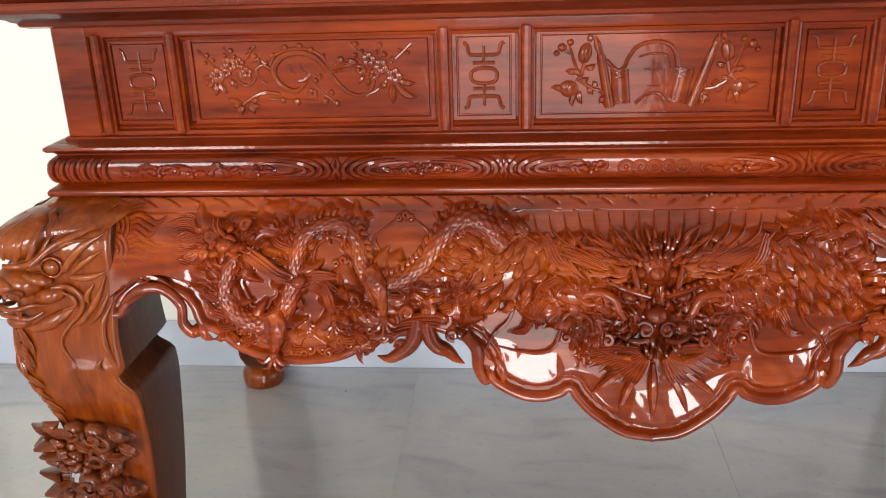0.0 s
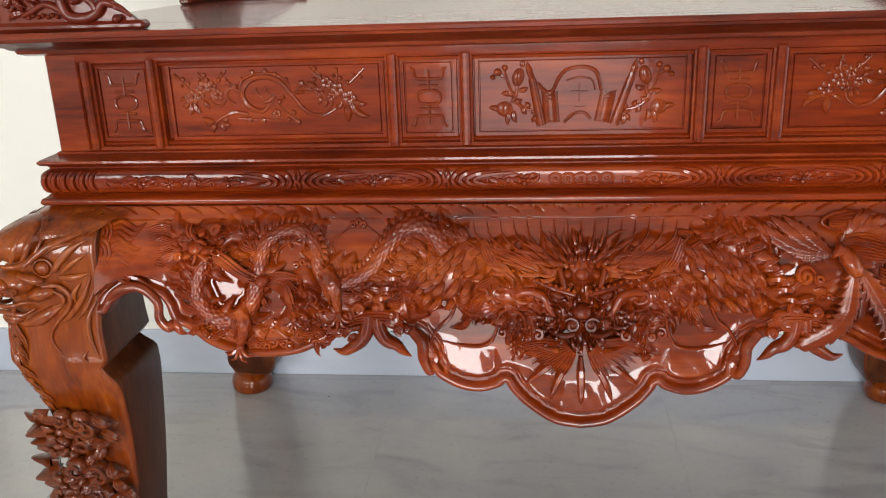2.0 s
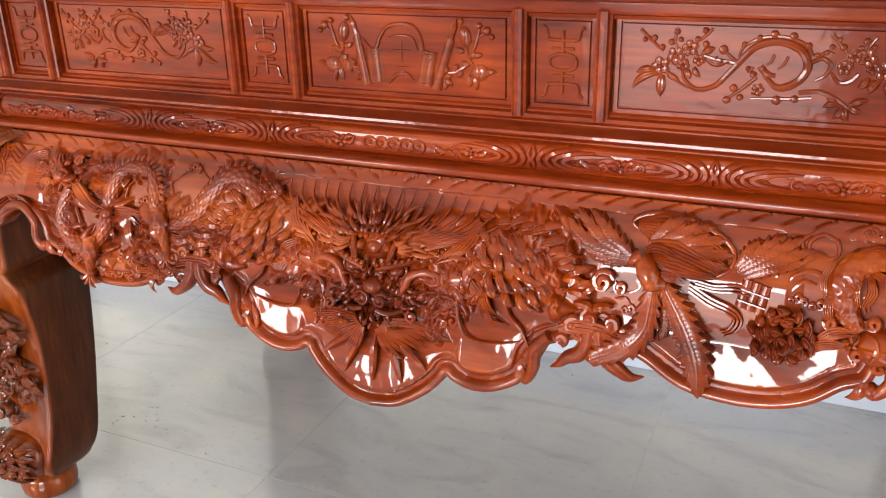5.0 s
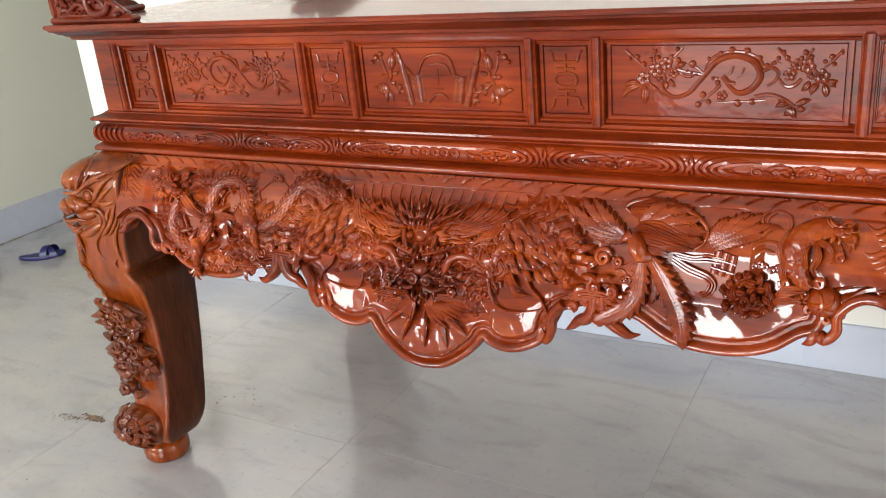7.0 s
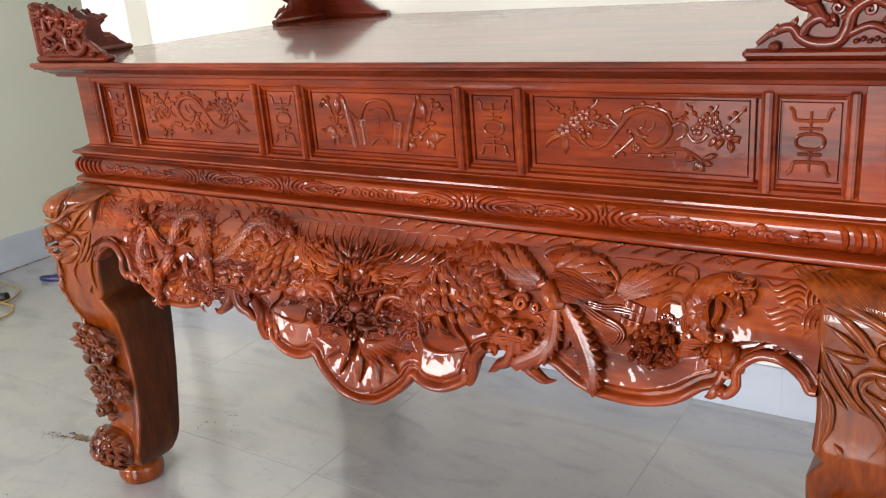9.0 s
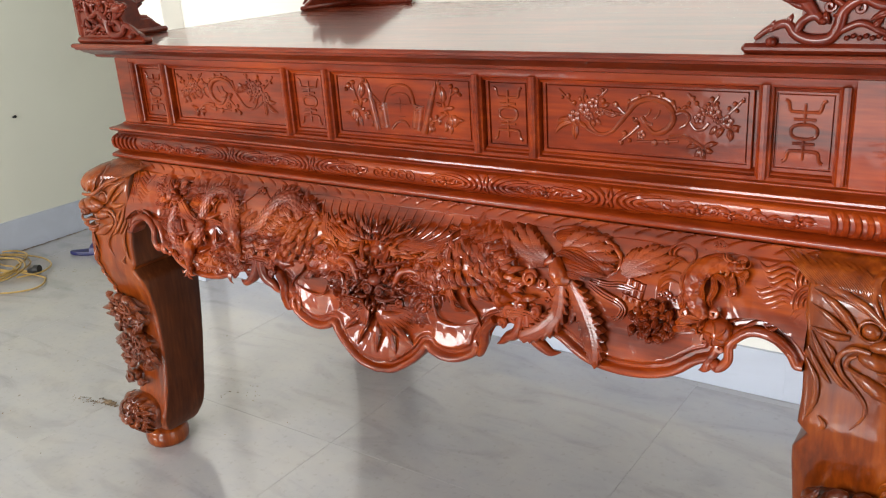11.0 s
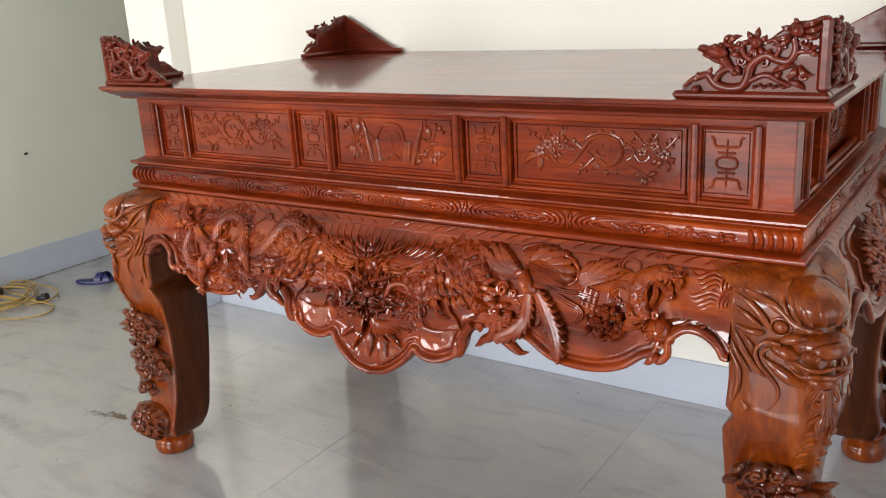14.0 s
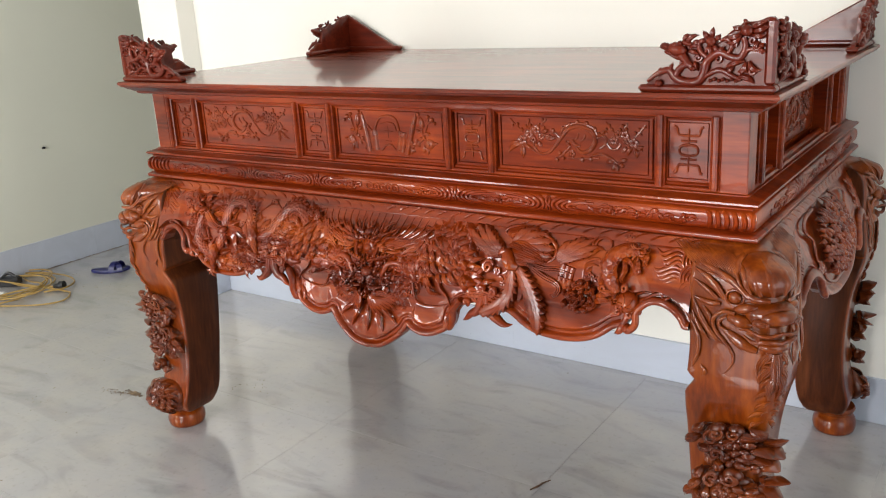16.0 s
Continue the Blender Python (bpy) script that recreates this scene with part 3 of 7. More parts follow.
def blossom_spray(lay, c, hand, host, s=1.0):
    """A plum branch coiled into a ring with buds along its back, and blossoms, berries, twigs and leaves on either side."""
    g, rnd = Geo(lay), random.Random(5)
    h0 = 0.0068
    def q(u, v, h=h0):
        return (c - hand * u * s, 1.147 + v, h)
    coil = ((-0.007, -0.003), (-0.028, -0.020), (-0.052, -0.011), (-0.064, 0.011), (-0.052, 0.034), (-0.023, 0.044), (0.007, 0.036), (0.027, 0.014), (0.039, -0.001), (0.058, -0.022), (0.083, -0.029), (0.102, -0.016), (0.108, 0.001))
    g.tube([q(*p) for p in coil], [0.0030, 0.0058, 0.0062, 0.0056, 0.0052, 0.0046, 0.0040, 0.0032, 0.0020], 8, 0.9, 0.003)
    for pts, w in ((((-0.068, 0.026), (-0.059, 0.040), (-0.033, 0.050), (-0.003, 0.049), (0.023, 0.036), (0.029, 0.018)), 0.0032),
                   (((-0.068, 0.018), (-0.082, 0.024), (-0.093, 0.015), (-0.088, 0.001), (-0.076, -0.007)), 0.0036),
                   (((-0.056, -0.025), (-0.082, -0.022), (-0.106, -0.031), (-0.122, -0.042)), 0.0040),
                   (((0.002, -0.007), (0.022, -0.026), (0.040, -0.040)), 0.0030),
                   (((-0.074, -0.032), (-0.048, -0.035), (-0.023, -0.036), (0.007, -0.038)), 0.0026),
                   (((0.031, 0.013), (0.042, 0.022), (0.052, 0.030)), 0.0026),
                   (((0.029, 0.011), (0.058, 0.015), (0.083, 0.022)), 0.0034),
                   (((0.068, 0.059), (0.080, 0.046), (0.094, 0.036)), 0.0026)):
        g.tube([q(*p) for p in pts], [w, w * 0.95, w * 0.6], 7, 0.9, 0.004)
    for pts, w in ((((0.117, 0.059), (0.120, 0.040), (0.116, 0.030)), 0.0026),
                   (((0.171, 0.055), (0.150, 0.036), (0.136, 0.024)), 0.0028),
                   (((-0.191, 0.053), (-0.179, 0.038), (-0.165, 0.024)), 0.0028),
                   (((-0.146, 0.055), (-0.138, 0.042), (-0.136, 0.032)), 0.0026),
                   (((-0.090, 0.057), (-0.102, 0.044), (-0.112, 0.032)), 0.0028),
                   (((-0.130, 0.005), (-0.120, -0.006), (-0.106, -0.008), (-0.094, 0.005)), 0.0036),
                   (((-0.001, 0.009), (-0.011, -0.001), (-0.023, -0.003)), 0.0050)):
        g.tube([q(*p) for p in pts], [w, w * 0.95, w * 0.6], 7, 0.9, 0.004)
    for pts, w in ((((-0.037, 0.024), (-0.033, 0.013), (-0.025, 0.006)), 0.0022),
                   (((-0.019, 0.026), (-0.015, 0.015), (-0.009, 0.011)), 0.0024),
                   (((0.007, 0.007), (0.015, -0.001)), 0.0024),
                   (((-0.007, -0.003), (-0.015, -0.009)), 0.0026),
                   (((0.128, -0.005), (0.108, -0.022), (0.084, -0.032)), 0.0022),
                   (((-0.074, 0.022), (-0.086, 0.034), (-0.096, 0.030)), 0.0026)):
        g.tube([q(*p) for p in pts], [w, w * 0.95, w * 0.6], 7, 0.9, 0.004)
    for u, v, r in ((0.098, 0.030, 0.0121), (0.118, 0.018, 0.0131), (0.139, 0.002, 0.0141), (0.084, 0.014, 0.0091), (0.106, 0.005, 0.0091), (-0.138, 0.026, 0.0131), (-0.122, 0.028, 0.0101), (-0.161, 0.009, 0.0131), (-0.146, 0.013, 0.0091), (-0.111, 0.012, 0.0111), (-0.001, -0.025, 0.0091)):
        a = rnd.uniform(0, 6.28)
        for i in range(5):
            b = a + i * 1.2566
            g.blob(q(u + 0.58 * r * math.cos(b), v + 0.58 * r * math.sin(b), h0 - 0.001), (0.46 * r, 0.46 * r, 0.0030), 0, 8)
            g.tube([q(u + r * (0.58 * math.cos(b) + 0.40 * math.cos(b + w)), v + r * (0.58 * math.sin(b) + 0.40 * math.sin(b + w)), h0 + 0.0016) for w in (-1.7, -0.85, 0.0, 0.85, 1.7)], [0.0009, 0.0014, 0.0009], 5, 1.0, 0.003)
        g.blob(q(u, v, h0 + 0.001), (0.26 * r, 0.26 * r, 0.0036), 0, 7)
    for u, v, r in ((-0.062, 0.040, 0.0051), (-0.041, 0.052, 0.0061), (-0.016, 0.054, 0.0061), (0.003, 0.048, 0.0051), (0.023, 0.039, 0.0040), (-0.052, -0.035, 0.0061), (-0.028, -0.038, 0.0071), (0.022, -0.037, 0.0051), (0.040, -0.042, 0.0061), (0.032, -0.024, 0.0061), (0.051, 0.030, 0.0071), (-0.074, 0.028, 0.0040)):
        g.blob(q(u, v), (r, r, 0.0050), 0, 8)
    for u, v, r in ((0.078, 0.056, 0.0051), (0.088, 0.044, 0.0040), (0.076, 0.037, 0.0051), (0.118, 0.053, 0.0051), (0.112, 0.042, 0.0040), (0.125, 0.038, 0.0051), (0.150, 0.043, 0.0051), (0.164, 0.040, 0.0040), (0.138, 0.030, 0.0051), (0.060, 0.018, 0.0030), (0.052, 0.014, 0.0030), (0.043, 0.012, 0.0030)):
        g.blob(q(u, v), (r, r, 0.0050), 0, 8)
    for u, v, r in ((-0.189, 0.048, 0.0040), (-0.175, 0.042, 0.0051), (-0.179, 0.030, 0.0040), (-0.165, 0.034, 0.0040), (-0.134, 0.049, 0.0051), (-0.144, 0.042, 0.0040), (-0.128, 0.040, 0.0040), (-0.100, 0.050, 0.0040), (-0.106, 0.040, 0.0051), (-0.092, 0.040, 0.0040), (-0.086, 0.032, 0.0040), (-0.005, 0.005, 0.0051), (0.007, -0.003, 0.0051), (0.015, 0.005, 0.0040)):
        g.blob(q(u, v), (r, r, 0.0050), 0, 8)
    for (u, v), (x, y), w in (((0.142, -0.008), (0.179, -0.034), 0.0066), ((0.136, -0.011), (0.136, -0.044), 0.0076), ((0.146, -0.004), (0.175, -0.009), 0.0057), ((0.128, -0.009), (0.110, -0.018), 0.0047), ((0.080, 0.024), (0.062, 0.032), 0.0057), ((0.074, 0.018), (0.042, 0.015), 0.0057), ((0.090, 0.003), (0.080, -0.011), 0.0047), ((0.098, -0.001), (0.094, -0.015), 0.0047)):
        g.leaf(q(u, v)[:2], q(x, y)[:2], w, rnd.uniform(-0.2, 0.2), h0, 0.0014, 0.6, rib=True)
    for (u, v), (x, y), w in (((-0.169, -0.001), (-0.183, -0.009), 0.0057), ((-0.165, -0.005), (-0.169, -0.026), 0.0066), ((-0.157, -0.003), (-0.146, -0.022), 0.0066), ((-0.142, 0.001), (-0.130, -0.015), 0.0057), ((-0.171, 0.003), (-0.187, 0.003), 0.0047), ((-0.124, -0.038), (-0.148, -0.030), 0.0057), ((-0.126, -0.042), (-0.140, -0.046), 0.0057), ((-0.120, -0.044), (-0.126, -0.061), 0.0066), ((-0.114, -0.042), (-0.104, -0.059), 0.0057), ((-0.112, -0.038), (-0.090, -0.044), 0.0057), ((-0.108, -0.034), (-0.094, -0.032), 0.0047)):
        g.leaf(q(u, v)[:2], q(x, y)[:2], w, rnd.uniform(-0.2, 0.2), h0, 0.0014, 0.6, rib=True)
    part("carved_spray", g, RELIEF, host)


def scroll_relief(lay, c, host):
    """An unrolled picture scroll between two brushes, with a peach sprig on one side and a lotus sprig on the other."""
    g = Geo(lay)
    h0 = 0.0070
    def q(u, v, h=h0):
        return (c + u, 1.147 + v, h)
    def line(pts, r, sides=7):
        g.tube([q(*p) for p in pts], r, sides, 0.9, 0.004)
    for s, x1 in ((-1, 0.071), (1, 0.060)):
        line([(0.088 * s, 0.030), (s * x1, -0.055)], [0.0070, 0.0088], 10)
        line([(0.088 * s, 0.030), (0.0905 * s, 0.038)], [0.0052, 0.0052], 8)
        line([(0.0905 * s, 0.036), (0.094 * s, 0.048), (0.0975 * s, 0.061)], [0.0050, 0.0062, 0.0008], 8)
        for f in (0.15, 0.30):
            x, y = s * (0.088 + (x1 - 0.088) * f), 0.030 - 0.085 * f
            line([(x - 0.008, y + 0.001 * s), (x, y - 0.001, h0 + 0.0055), (x + 0.008, y - 0.002 * s)], [0.0015, 0.0015], 6)
    line([(-0.079, 0.022), (-0.062, 0.006), (-0.050, 0.010), (-0.043, 0.026), (-0.028, 0.044), (0.0, 0.050), (0.022, 0.044), (0.032, 0.028), (0.036, 0.008)], [0.0040, 0.0036, 0.0036, 0.0040])
    for top, foot, r in (((-0.057, 0.006), (-0.052, -0.050), 0.0150), ((0.049, 0.006), (0.038, -0.050), 0.0145)):  # the rolled ends
        g.tube([q(*top, h0 - 0.002), q(*foot, h0 - 0.002)], [r, r], 14, 0.45, 0.004)
        for f in (0.06, 0.20, 0.92):
            x, y = top[0] + (foot[0] - top[0]) * f, top[1] + (foot[1] - top[1]) * f
            line([(x - r, y + 0.003, h0 - 0.001), (x, y - 0.002, h0 + 0.0050), (x + r, y + 0.003, h0 - 0.001)], [0.0014, 0.0016, 0.0014], 6)
    line([(-0.026, 0.026), (-0.006, 0.031), (0.018, 0.027), (0.026, 0.008)], [0.0018, 0.0022, 0.0016])
    line([(-0.018, 0.006), (0.012, 0.006)], [0.0012, 0.0012], 6)
    line([(-0.003, 0.020), (-0.003, -0.012)], [0.0012, 0.0012], 6)
    line([(-0.012, -0.022), (0.008, -0.022)], [0.0012, 0.0012], 6)
    line([(-0.030, -0.050), (-0.012, -0.034), (0.006, -0.033), (0.018, -0.044)], [0.0030, 0.0034, 0.0026])
    for mirror in (-1, 1):
        def k(u, v, h=h0):
            return q(u * mirror, v, h)
        for pts, r in ((((0.114, 0.016), (0.118, 0.0), (0.126, -0.012)), 0.0040), (((0.122, -0.002), (0.112, -0.016), (0.096, -0.025), (0.080, -0.028)), 0.0036), (((0.124, 0.004), (0.132, 0.024), (0.138, 0.046)), 0.0030), (((0.132, 0.030), (0.142, 0.036), (0.150, 0.042)), 0.0026), (((0.084, -0.028), (0.076, -0.036), (0.074, -0.050)), 0.0030)):
            g.tube([k(*p) for p in pts], [r * 0.8, r, r * 0.6], 7, 0.9, 0.004)
        for u, v, a, b in ((0.138, -0.024, 0.0165, 0.0145), (0.113, 0.033, 0.0112, 0.0180), (0.137, 0.051, 0.0062, 0.0056), (0.150, 0.043, 0.0078, 0.0072), (0.159, 0.034, 0.0052, 0.0050)):
            g.blob(k(u, v, h0 - 0.001), (a, b, 0.0066), 0.25 * mirror, 12)
            if a > 0.01:
                g.tube([k(u - 0.2 * a, v + 0.85 * b, h0 + 0.003), k(u + 0.15 * a, v, h0 + 0.0062), k(u - 0.1 * a, v - 0.85 * b, h0 + 0.003)], [0.0012, 0.0016, 0.0010], 5)
        for u, v, du, dv in ((0.146, -0.028, 0.022, 0.006), (0.112, 0.010, -0.016, 0.006), (0.118, -0.004, 0.018, 0.010), (0.122, -0.010, -0.016, 0.004), (0.128, 0.000, 0.016, 0.004), (0.120, -0.028, -0.004, -0.022), (0.126, -0.030, 0.006, -0.024), (0.108, 0.052, -0.002, 0.012),
                             (0.076, -0.036, 0.014, 0.004), (0.076, -0.038, 0.012, -0.012), (0.076, -0.038, -0.002, -0.018), (0.080, -0.028, 0.002, 0.012), (0.096, -0.024, 0.004, 0.012), (0.104, -0.020, -0.006, -0.014)):
            b, t = k(u, v), k(u + du, v + dv)
            g.leaf(b[:2], t[:2], 0.0054, 0.15 * mirror, h0, 0.001, 0.7, rib=True)
    part("carved_scroll", g, RELIEF, host)


FL = front_lay(zero)
for u in (0.208, 0.342, 0.796, 0.924):
    stile(FL, u), stile(FL, -u)
scroll_relief(FL, 0.0, field(FL, -0.185, 0.185))
for s in (-1, 1):
    blossom_spray(FL, s * 0.566, s, field(FL, *sorted((s * 0.366, s * 0.766))))
    longevity_sign(FL, s * 0.277, field(FL, *sorted((s * 0.232, s * 0.322))))
    longevity_sign(FL, s * 0.859, field(FL, *sorted((s * 0.812, s * 0.906))))
for sign in (-1, 1):
    SL = side_lay(sign, lambda v: zero(v) - 0.024, CT)
    for u in (0.275, 0.44):
        stile(side_lay(sign, zero, CT), u, 0.023), stile(side_lay(sign, zero, CT), -u, 0.023)
    blossom_spray(SL, 0.0, sign, field(SL, -0.245, 0.245), 1.1)
    for s in (-1, 1):
        longevity_sign(SL, s * 0.357, field(SL, s * 0.357 - 0.055, s * 0.357 + 0.055))


def band_d(v):
    return np.interp(v, BANDZ, BANDD)


def cartouche_row(lay, marks, ends, seed=3):
    """Low relief on the waist band: nested arcs where cartouches meet, and sprigs inside them."""
    g, rnd = Geo(lay), random.Random(seed)
    for u in marks:
        for s in (-1, 1):
            for k in range(4):
                g.mark()
                q = [(u + s * (0.012 + 0.0135 * k + (0.050 + 0.008 * k) * (1 - math.cos(a))), 1.003 + 0.0235 * math.sin(a) * (1 - 0.16 * k), 0.0015) for a in np.linspace(-1.5, 1.5, 11)]
                g.tube(q, [0.0018, 0.0052, 0.0056, 0.0052, 0.0018], 6, 1.1, 0.004)
            g.mark()
            g.tube([(u, 1.026, 0.001), (u + s * 0.005, 1.012, 0.003), (u + s * 0.0015, 1.003, 0.003), (u + s * 0.005, 0.994, 0.003), (u, 0.981, 0.001)], [0.002, 0.0042, 0.0042, 0.002], 6, 1.1, 0.004)
            for v, a, hand in ((1.012, 1.5, s), (0.994, 4.5, -s)):
                g.mark()
                g.curl((u + s * 0.072, v), 0.0095, 1.2, a, 0.0032, 0.001, hand, (u + s * 0.112, 1.002))
    for p, q in zip(ends[:-1], ends[1:]):
        for u in np.arange(p, q, 0.029):
            v = 1.003 + rnd.uniform(-0.005, 0.005)
            g.mark()
            if rnd.random() < 0.5:
                g.flower((u, v), rnd.uniform(0.011, 0.015), 5, 0.001, 0.42, rnd.uniform(0, 6))
            else:
                g.curl((u, v), 0.011, 1.2, rnd.uniform(0, 6), 0.0034, 0.001, rnd.choice((-1, 1)))
            for _ in range(2):
                g.mark()
                g.leaf((u + 0.006, v), (u + 0.027, v + rnd.uniform(-0.014, 0.014)), 0.0050, rnd.uniform(-0.35, 0.35), 0.001, 0.001, 0.8)
            g.mark()
            g.tube([(u - 0.012, v + 0.008, 0), (u + 0.010, 1.003 + rnd.uniform(-0.014, 0.014), 0.001), (u + 0.030, 1.003, 0)], [0.0022, 0.0026, 0.0016], 5)
    part_pieces("band_motif", g, FRIEZE, waist)


WF = front_lay(band_d)
cartouche_row(WF, (-0.525, -0.245, 0.245, 0.525), (-0.44, -0.32))
for span in ((0.33, 0.43), (0.64, 0.89), (-0.89, -0.64), (-0.16, -0.075), (0.085, 0.16)):
    cartouche_row(WF, (), span)
g = Geo(WF)
for k in range(5):
    g.mark()
    g.tube([(-0.046 + 0.023 * k + 0.0115 * math.cos(a), 1.003 + 0.0105 * math.sin(a), 0.0015) for a in np.linspace(0, 6.28, 15)], [0.0026, 0.0026], 7, 1.0, 0.003)
    g.mark()
    g.blob((-0.046 + 0.023 * k, 1.003, 0.001), (0.0042, 0.0042, 0.003), 0, 8)
part_pieces("linked_ring", g, FRIEZE, waist)
for s in (-1, 1):
    g = Geo(WF)
    for k in range(6):
        g.mark()
        q = [(s * (1.008 - 0.019 * k + 0.016 * math.cos(a)), 1.003 + 0.0225 * math.sin(a), 0.0005) for a in np.linspace(-1.45, 1.45, 9)]
        g.tube(q, [0.0015, 0.0058, 0.0062, 0.0058, 0.0015], 7, 1.1, 0.004)
    part_pieces("band_end_carving", g, FRIEZE, waist)
for sign in (-1, 1):
    WS = side_lay(sign, band_d, CT)
    cartouche_row(WS, (-0.22, 0.22), (-0.12, 0.12))
    for span in ((0.31, 0.46), (-0.46, -0.31)):
        cartouche_row(WS, (), span)

# ---- corner ornaments on the tabletop ----
def rise_carved(u):
    return np.interp(u, [0, 0.03, 0.05, 0.062, 0.08, 0.095, 0.112, 0.126, 0.14, 0.165, 0.190, 0.196, 0.21, 0.235, 0.25, 0.27, 0.285], [0.150, 0.150, 0.147, 0.150, 0.138, 0.122, 0.112, 0.130, 0.120, 0.112, 0.100, 0.056, 0.050, 0.046, 0.036, 0.018, 0.010]) + 0.003 * np.sin(u * 150)


def rise_plain(u):
    return np.interp(u, [0, 0.015, 0.03, 0.26, 0.275], [0.150, 0.149, 0.140, 0.012, 0.006])


def ornament(sx, sy):
    """Two carved boards that meet at a corner of the tabletop."""
    top = 1.287
    host = part("corner_ornament", corner_plinth(sx, sy, top), BRACKET, table, "small carved corner bracket of dragons and clouds standing on the tabletop", 30)
    for arm in ("across", "deep"):
        carved = not (sy > 0 and arm == "across")
        def lay(u, v, h, a=arm):
            p, q = (A + 0.076 - u, CY + 0.076 + h) if a == "across" else (A + 0.076 + h, CY + 0.076 - u)
            return np.stack([sx * p, TC + sy * (q - CY + TC), top + v], 1)
        g = Geo(lay)
        us = np.linspace(0.0 if arm == "across" else 0.012, 0.285, 90)
        rise = rise_carved(us) - 0.006 * np.clip((us - 0.03) / 0.02, 0, 1) if carved else rise_plain(us)
        rows = []
        for h, f in ((0.0, 0.0), (0.0, 0.5), (0.0, 0.96), (-0.003, 1.0), (-0.011, 1.0), (-0.014, 0.96), (-0.014, 0.5), (-0.014, 0.0)):
            rows.append(np.stack([us, np.maximum(rise * f, 0.004), np.full_like(us, h)], 1))
        g.grid(np.array(rows), False)
        part("bracket_board", g, BRACKET, host, "", 30)
        if not carved:
            continue
        g, rnd = Geo(lay), random.Random(11)
        for pts, radii in ((((0.262, 0.024), (0.240, 0.040), (0.214, 0.048), (0.200, 0.032), (0.178, 0.023), (0.150, 0.025), (0.138, 0.042), (0.131, 0.068), (0.106, 0.084), (0.084, 0.075), (0.064, 0.074), (0.054, 0.094), (0.058, 0.114)), (0.003, 0.0062, 0.0070, 0.0078, 0.0078, 0.0070, 0.0062, 0.0058, 0.0050)),
                           (((0.200, 0.034), (0.190, 0.052), (0.172, 0.060), (0.160, 0.050)), (0.0058, 0.0062, 0.0066, 0.0060)),
                           (((0.170, 0.058), (0.184, 0.076), (0.196, 0.090), (0.214, 0.094), (0.234, 0.098)), (0.0060, 0.0085, 0.0092, 0.0070, 0.0030)),
                           (((0.184, 0.072), (0.200, 0.076), (0.216, 0.082)), (0.0050, 0.0042, 0.0016)),
                           (((0.136, 0.036), (0.106, 0.048), (0.080, 0.037), (0.060, 0.028)), (0.0052, 0.0048, 0.0042, 0.0030)),
                           (((0.064, 0.074), (0.048, 0.090), (0.030, 0.090), (0.022, 0.098)), (0.0046, 0.0042, 0.0040, 0.0030)),
                           (((0.128, 0.072), (0.146, 0.086), (0.150, 0.104), (0.132, 0.112)), (0.0044, 0.0046, 0.0044, 0.0030)),
                           (((0.090, 0.080), (0.082, 0.098), (0.092, 0.112), (0.106, 0.108)), (0.0040, 0.0040, 0.0044, 0.0030))):
            g.mark()
            g.tube([(*p, 0.006) for p in pts], [1.2 * r for r in radii], 9, 1.0, 0.004)
        for c, r in (((0.196, 0.092, 0.010), (0.022, 0.014, 0.013)), ((0.220, 0.099, 0.009), (0.013, 0.007, 0.009)), ((0.212, 0.084, 0.008), (0.014, 0.005, 0.007)), ((0.198, 0.102, 0.016), (0.007, 0.006, 0.006)), ((0.176, 0.104, 0.006), (0.014, 0.006, 0.007))):
            g.mark()
            g.blob(c, r, 0.25, 11)
        for u, v, r in ((0.160, 0.052, 0.0070), (0.190, 0.104, 0.0065), (0.236, 0.020, 0.0090), (0.052, 0.128, 0.0135), (0.124, 0.108, 0.0115), (0.022, 0.098, 0.0055)):
            g.mark()
            g.blob((u, v, 0.008), (r, r * 0.9, 0.011), 0.4, 12)
        for b, e, w in (((0.128, 0.112), (0.142, 0.129), 6), ((0.124, 0.114), (0.121, 0.136), 6), ((0.118, 0.112), (0.106, 0.122), 6), ((0.134, 0.108), (0.152, 0.110), 5), ((0.120, 0.100), (0.107, 0.082), 5), ((0.126, 0.098), (0.122, 0.077), 6), ((0.131, 0.100), (0.139, 0.083), 5),
                        ((0.044, 0.134), (0.010, 0.148), 6), ((0.042, 0.126), (0.008, 0.136), 6), ((0.042, 0.120), (0.014, 0.120), 5), ((0.062, 0.126), (0.096, 0.118), 6), ((0.060, 0.134), (0.082, 0.136), 6), ((0.062, 0.120), (0.098, 0.104), 5), ((0.054, 0.138), (0.060, 0.150), 5),
                        ((0.055, 0.066), (0.096, 0.050), 6), ((0.054, 0.064), (0.070, 0.044), 5), ((0.050, 0.064), (0.046, 0.042), 6), ((0.046, 0.066), (0.020, 0.048), 6), ((0.030, 0.092), (0.012, 0.084), 5), ((0.040, 0.088), (0.028, 0.108), 5),
                        ((0.066, 0.034), (0.034, 0.020), 6), ((0.062, 0.038), (0.044, 0.050), 5), ((0.090, 0.042), (0.076, 0.056), 5), ((0.176, 0.100), (0.150, 0.120), 6), ((0.170, 0.094), (0.144, 0.096), 5), ((0.172, 0.086), (0.150, 0.080), 5), ((0.182, 0.106), (0.168, 0.122), 5), ((0.164, 0.104), (0.146, 0.108), 5),
                        ((0.226, 0.046), (0.250, 0.034), 5), ((0.216, 0.050), (0.206, 0.064), 5), ((0.236, 0.042), (0.232, 0.054), 4), ((0.158, 0.066), (0.150, 0.046), 5), ((0.112, 0.084), (0.096, 0.096), 5), ((0.146, 0.060), (0.128, 0.062), 5)):
            g.mark()
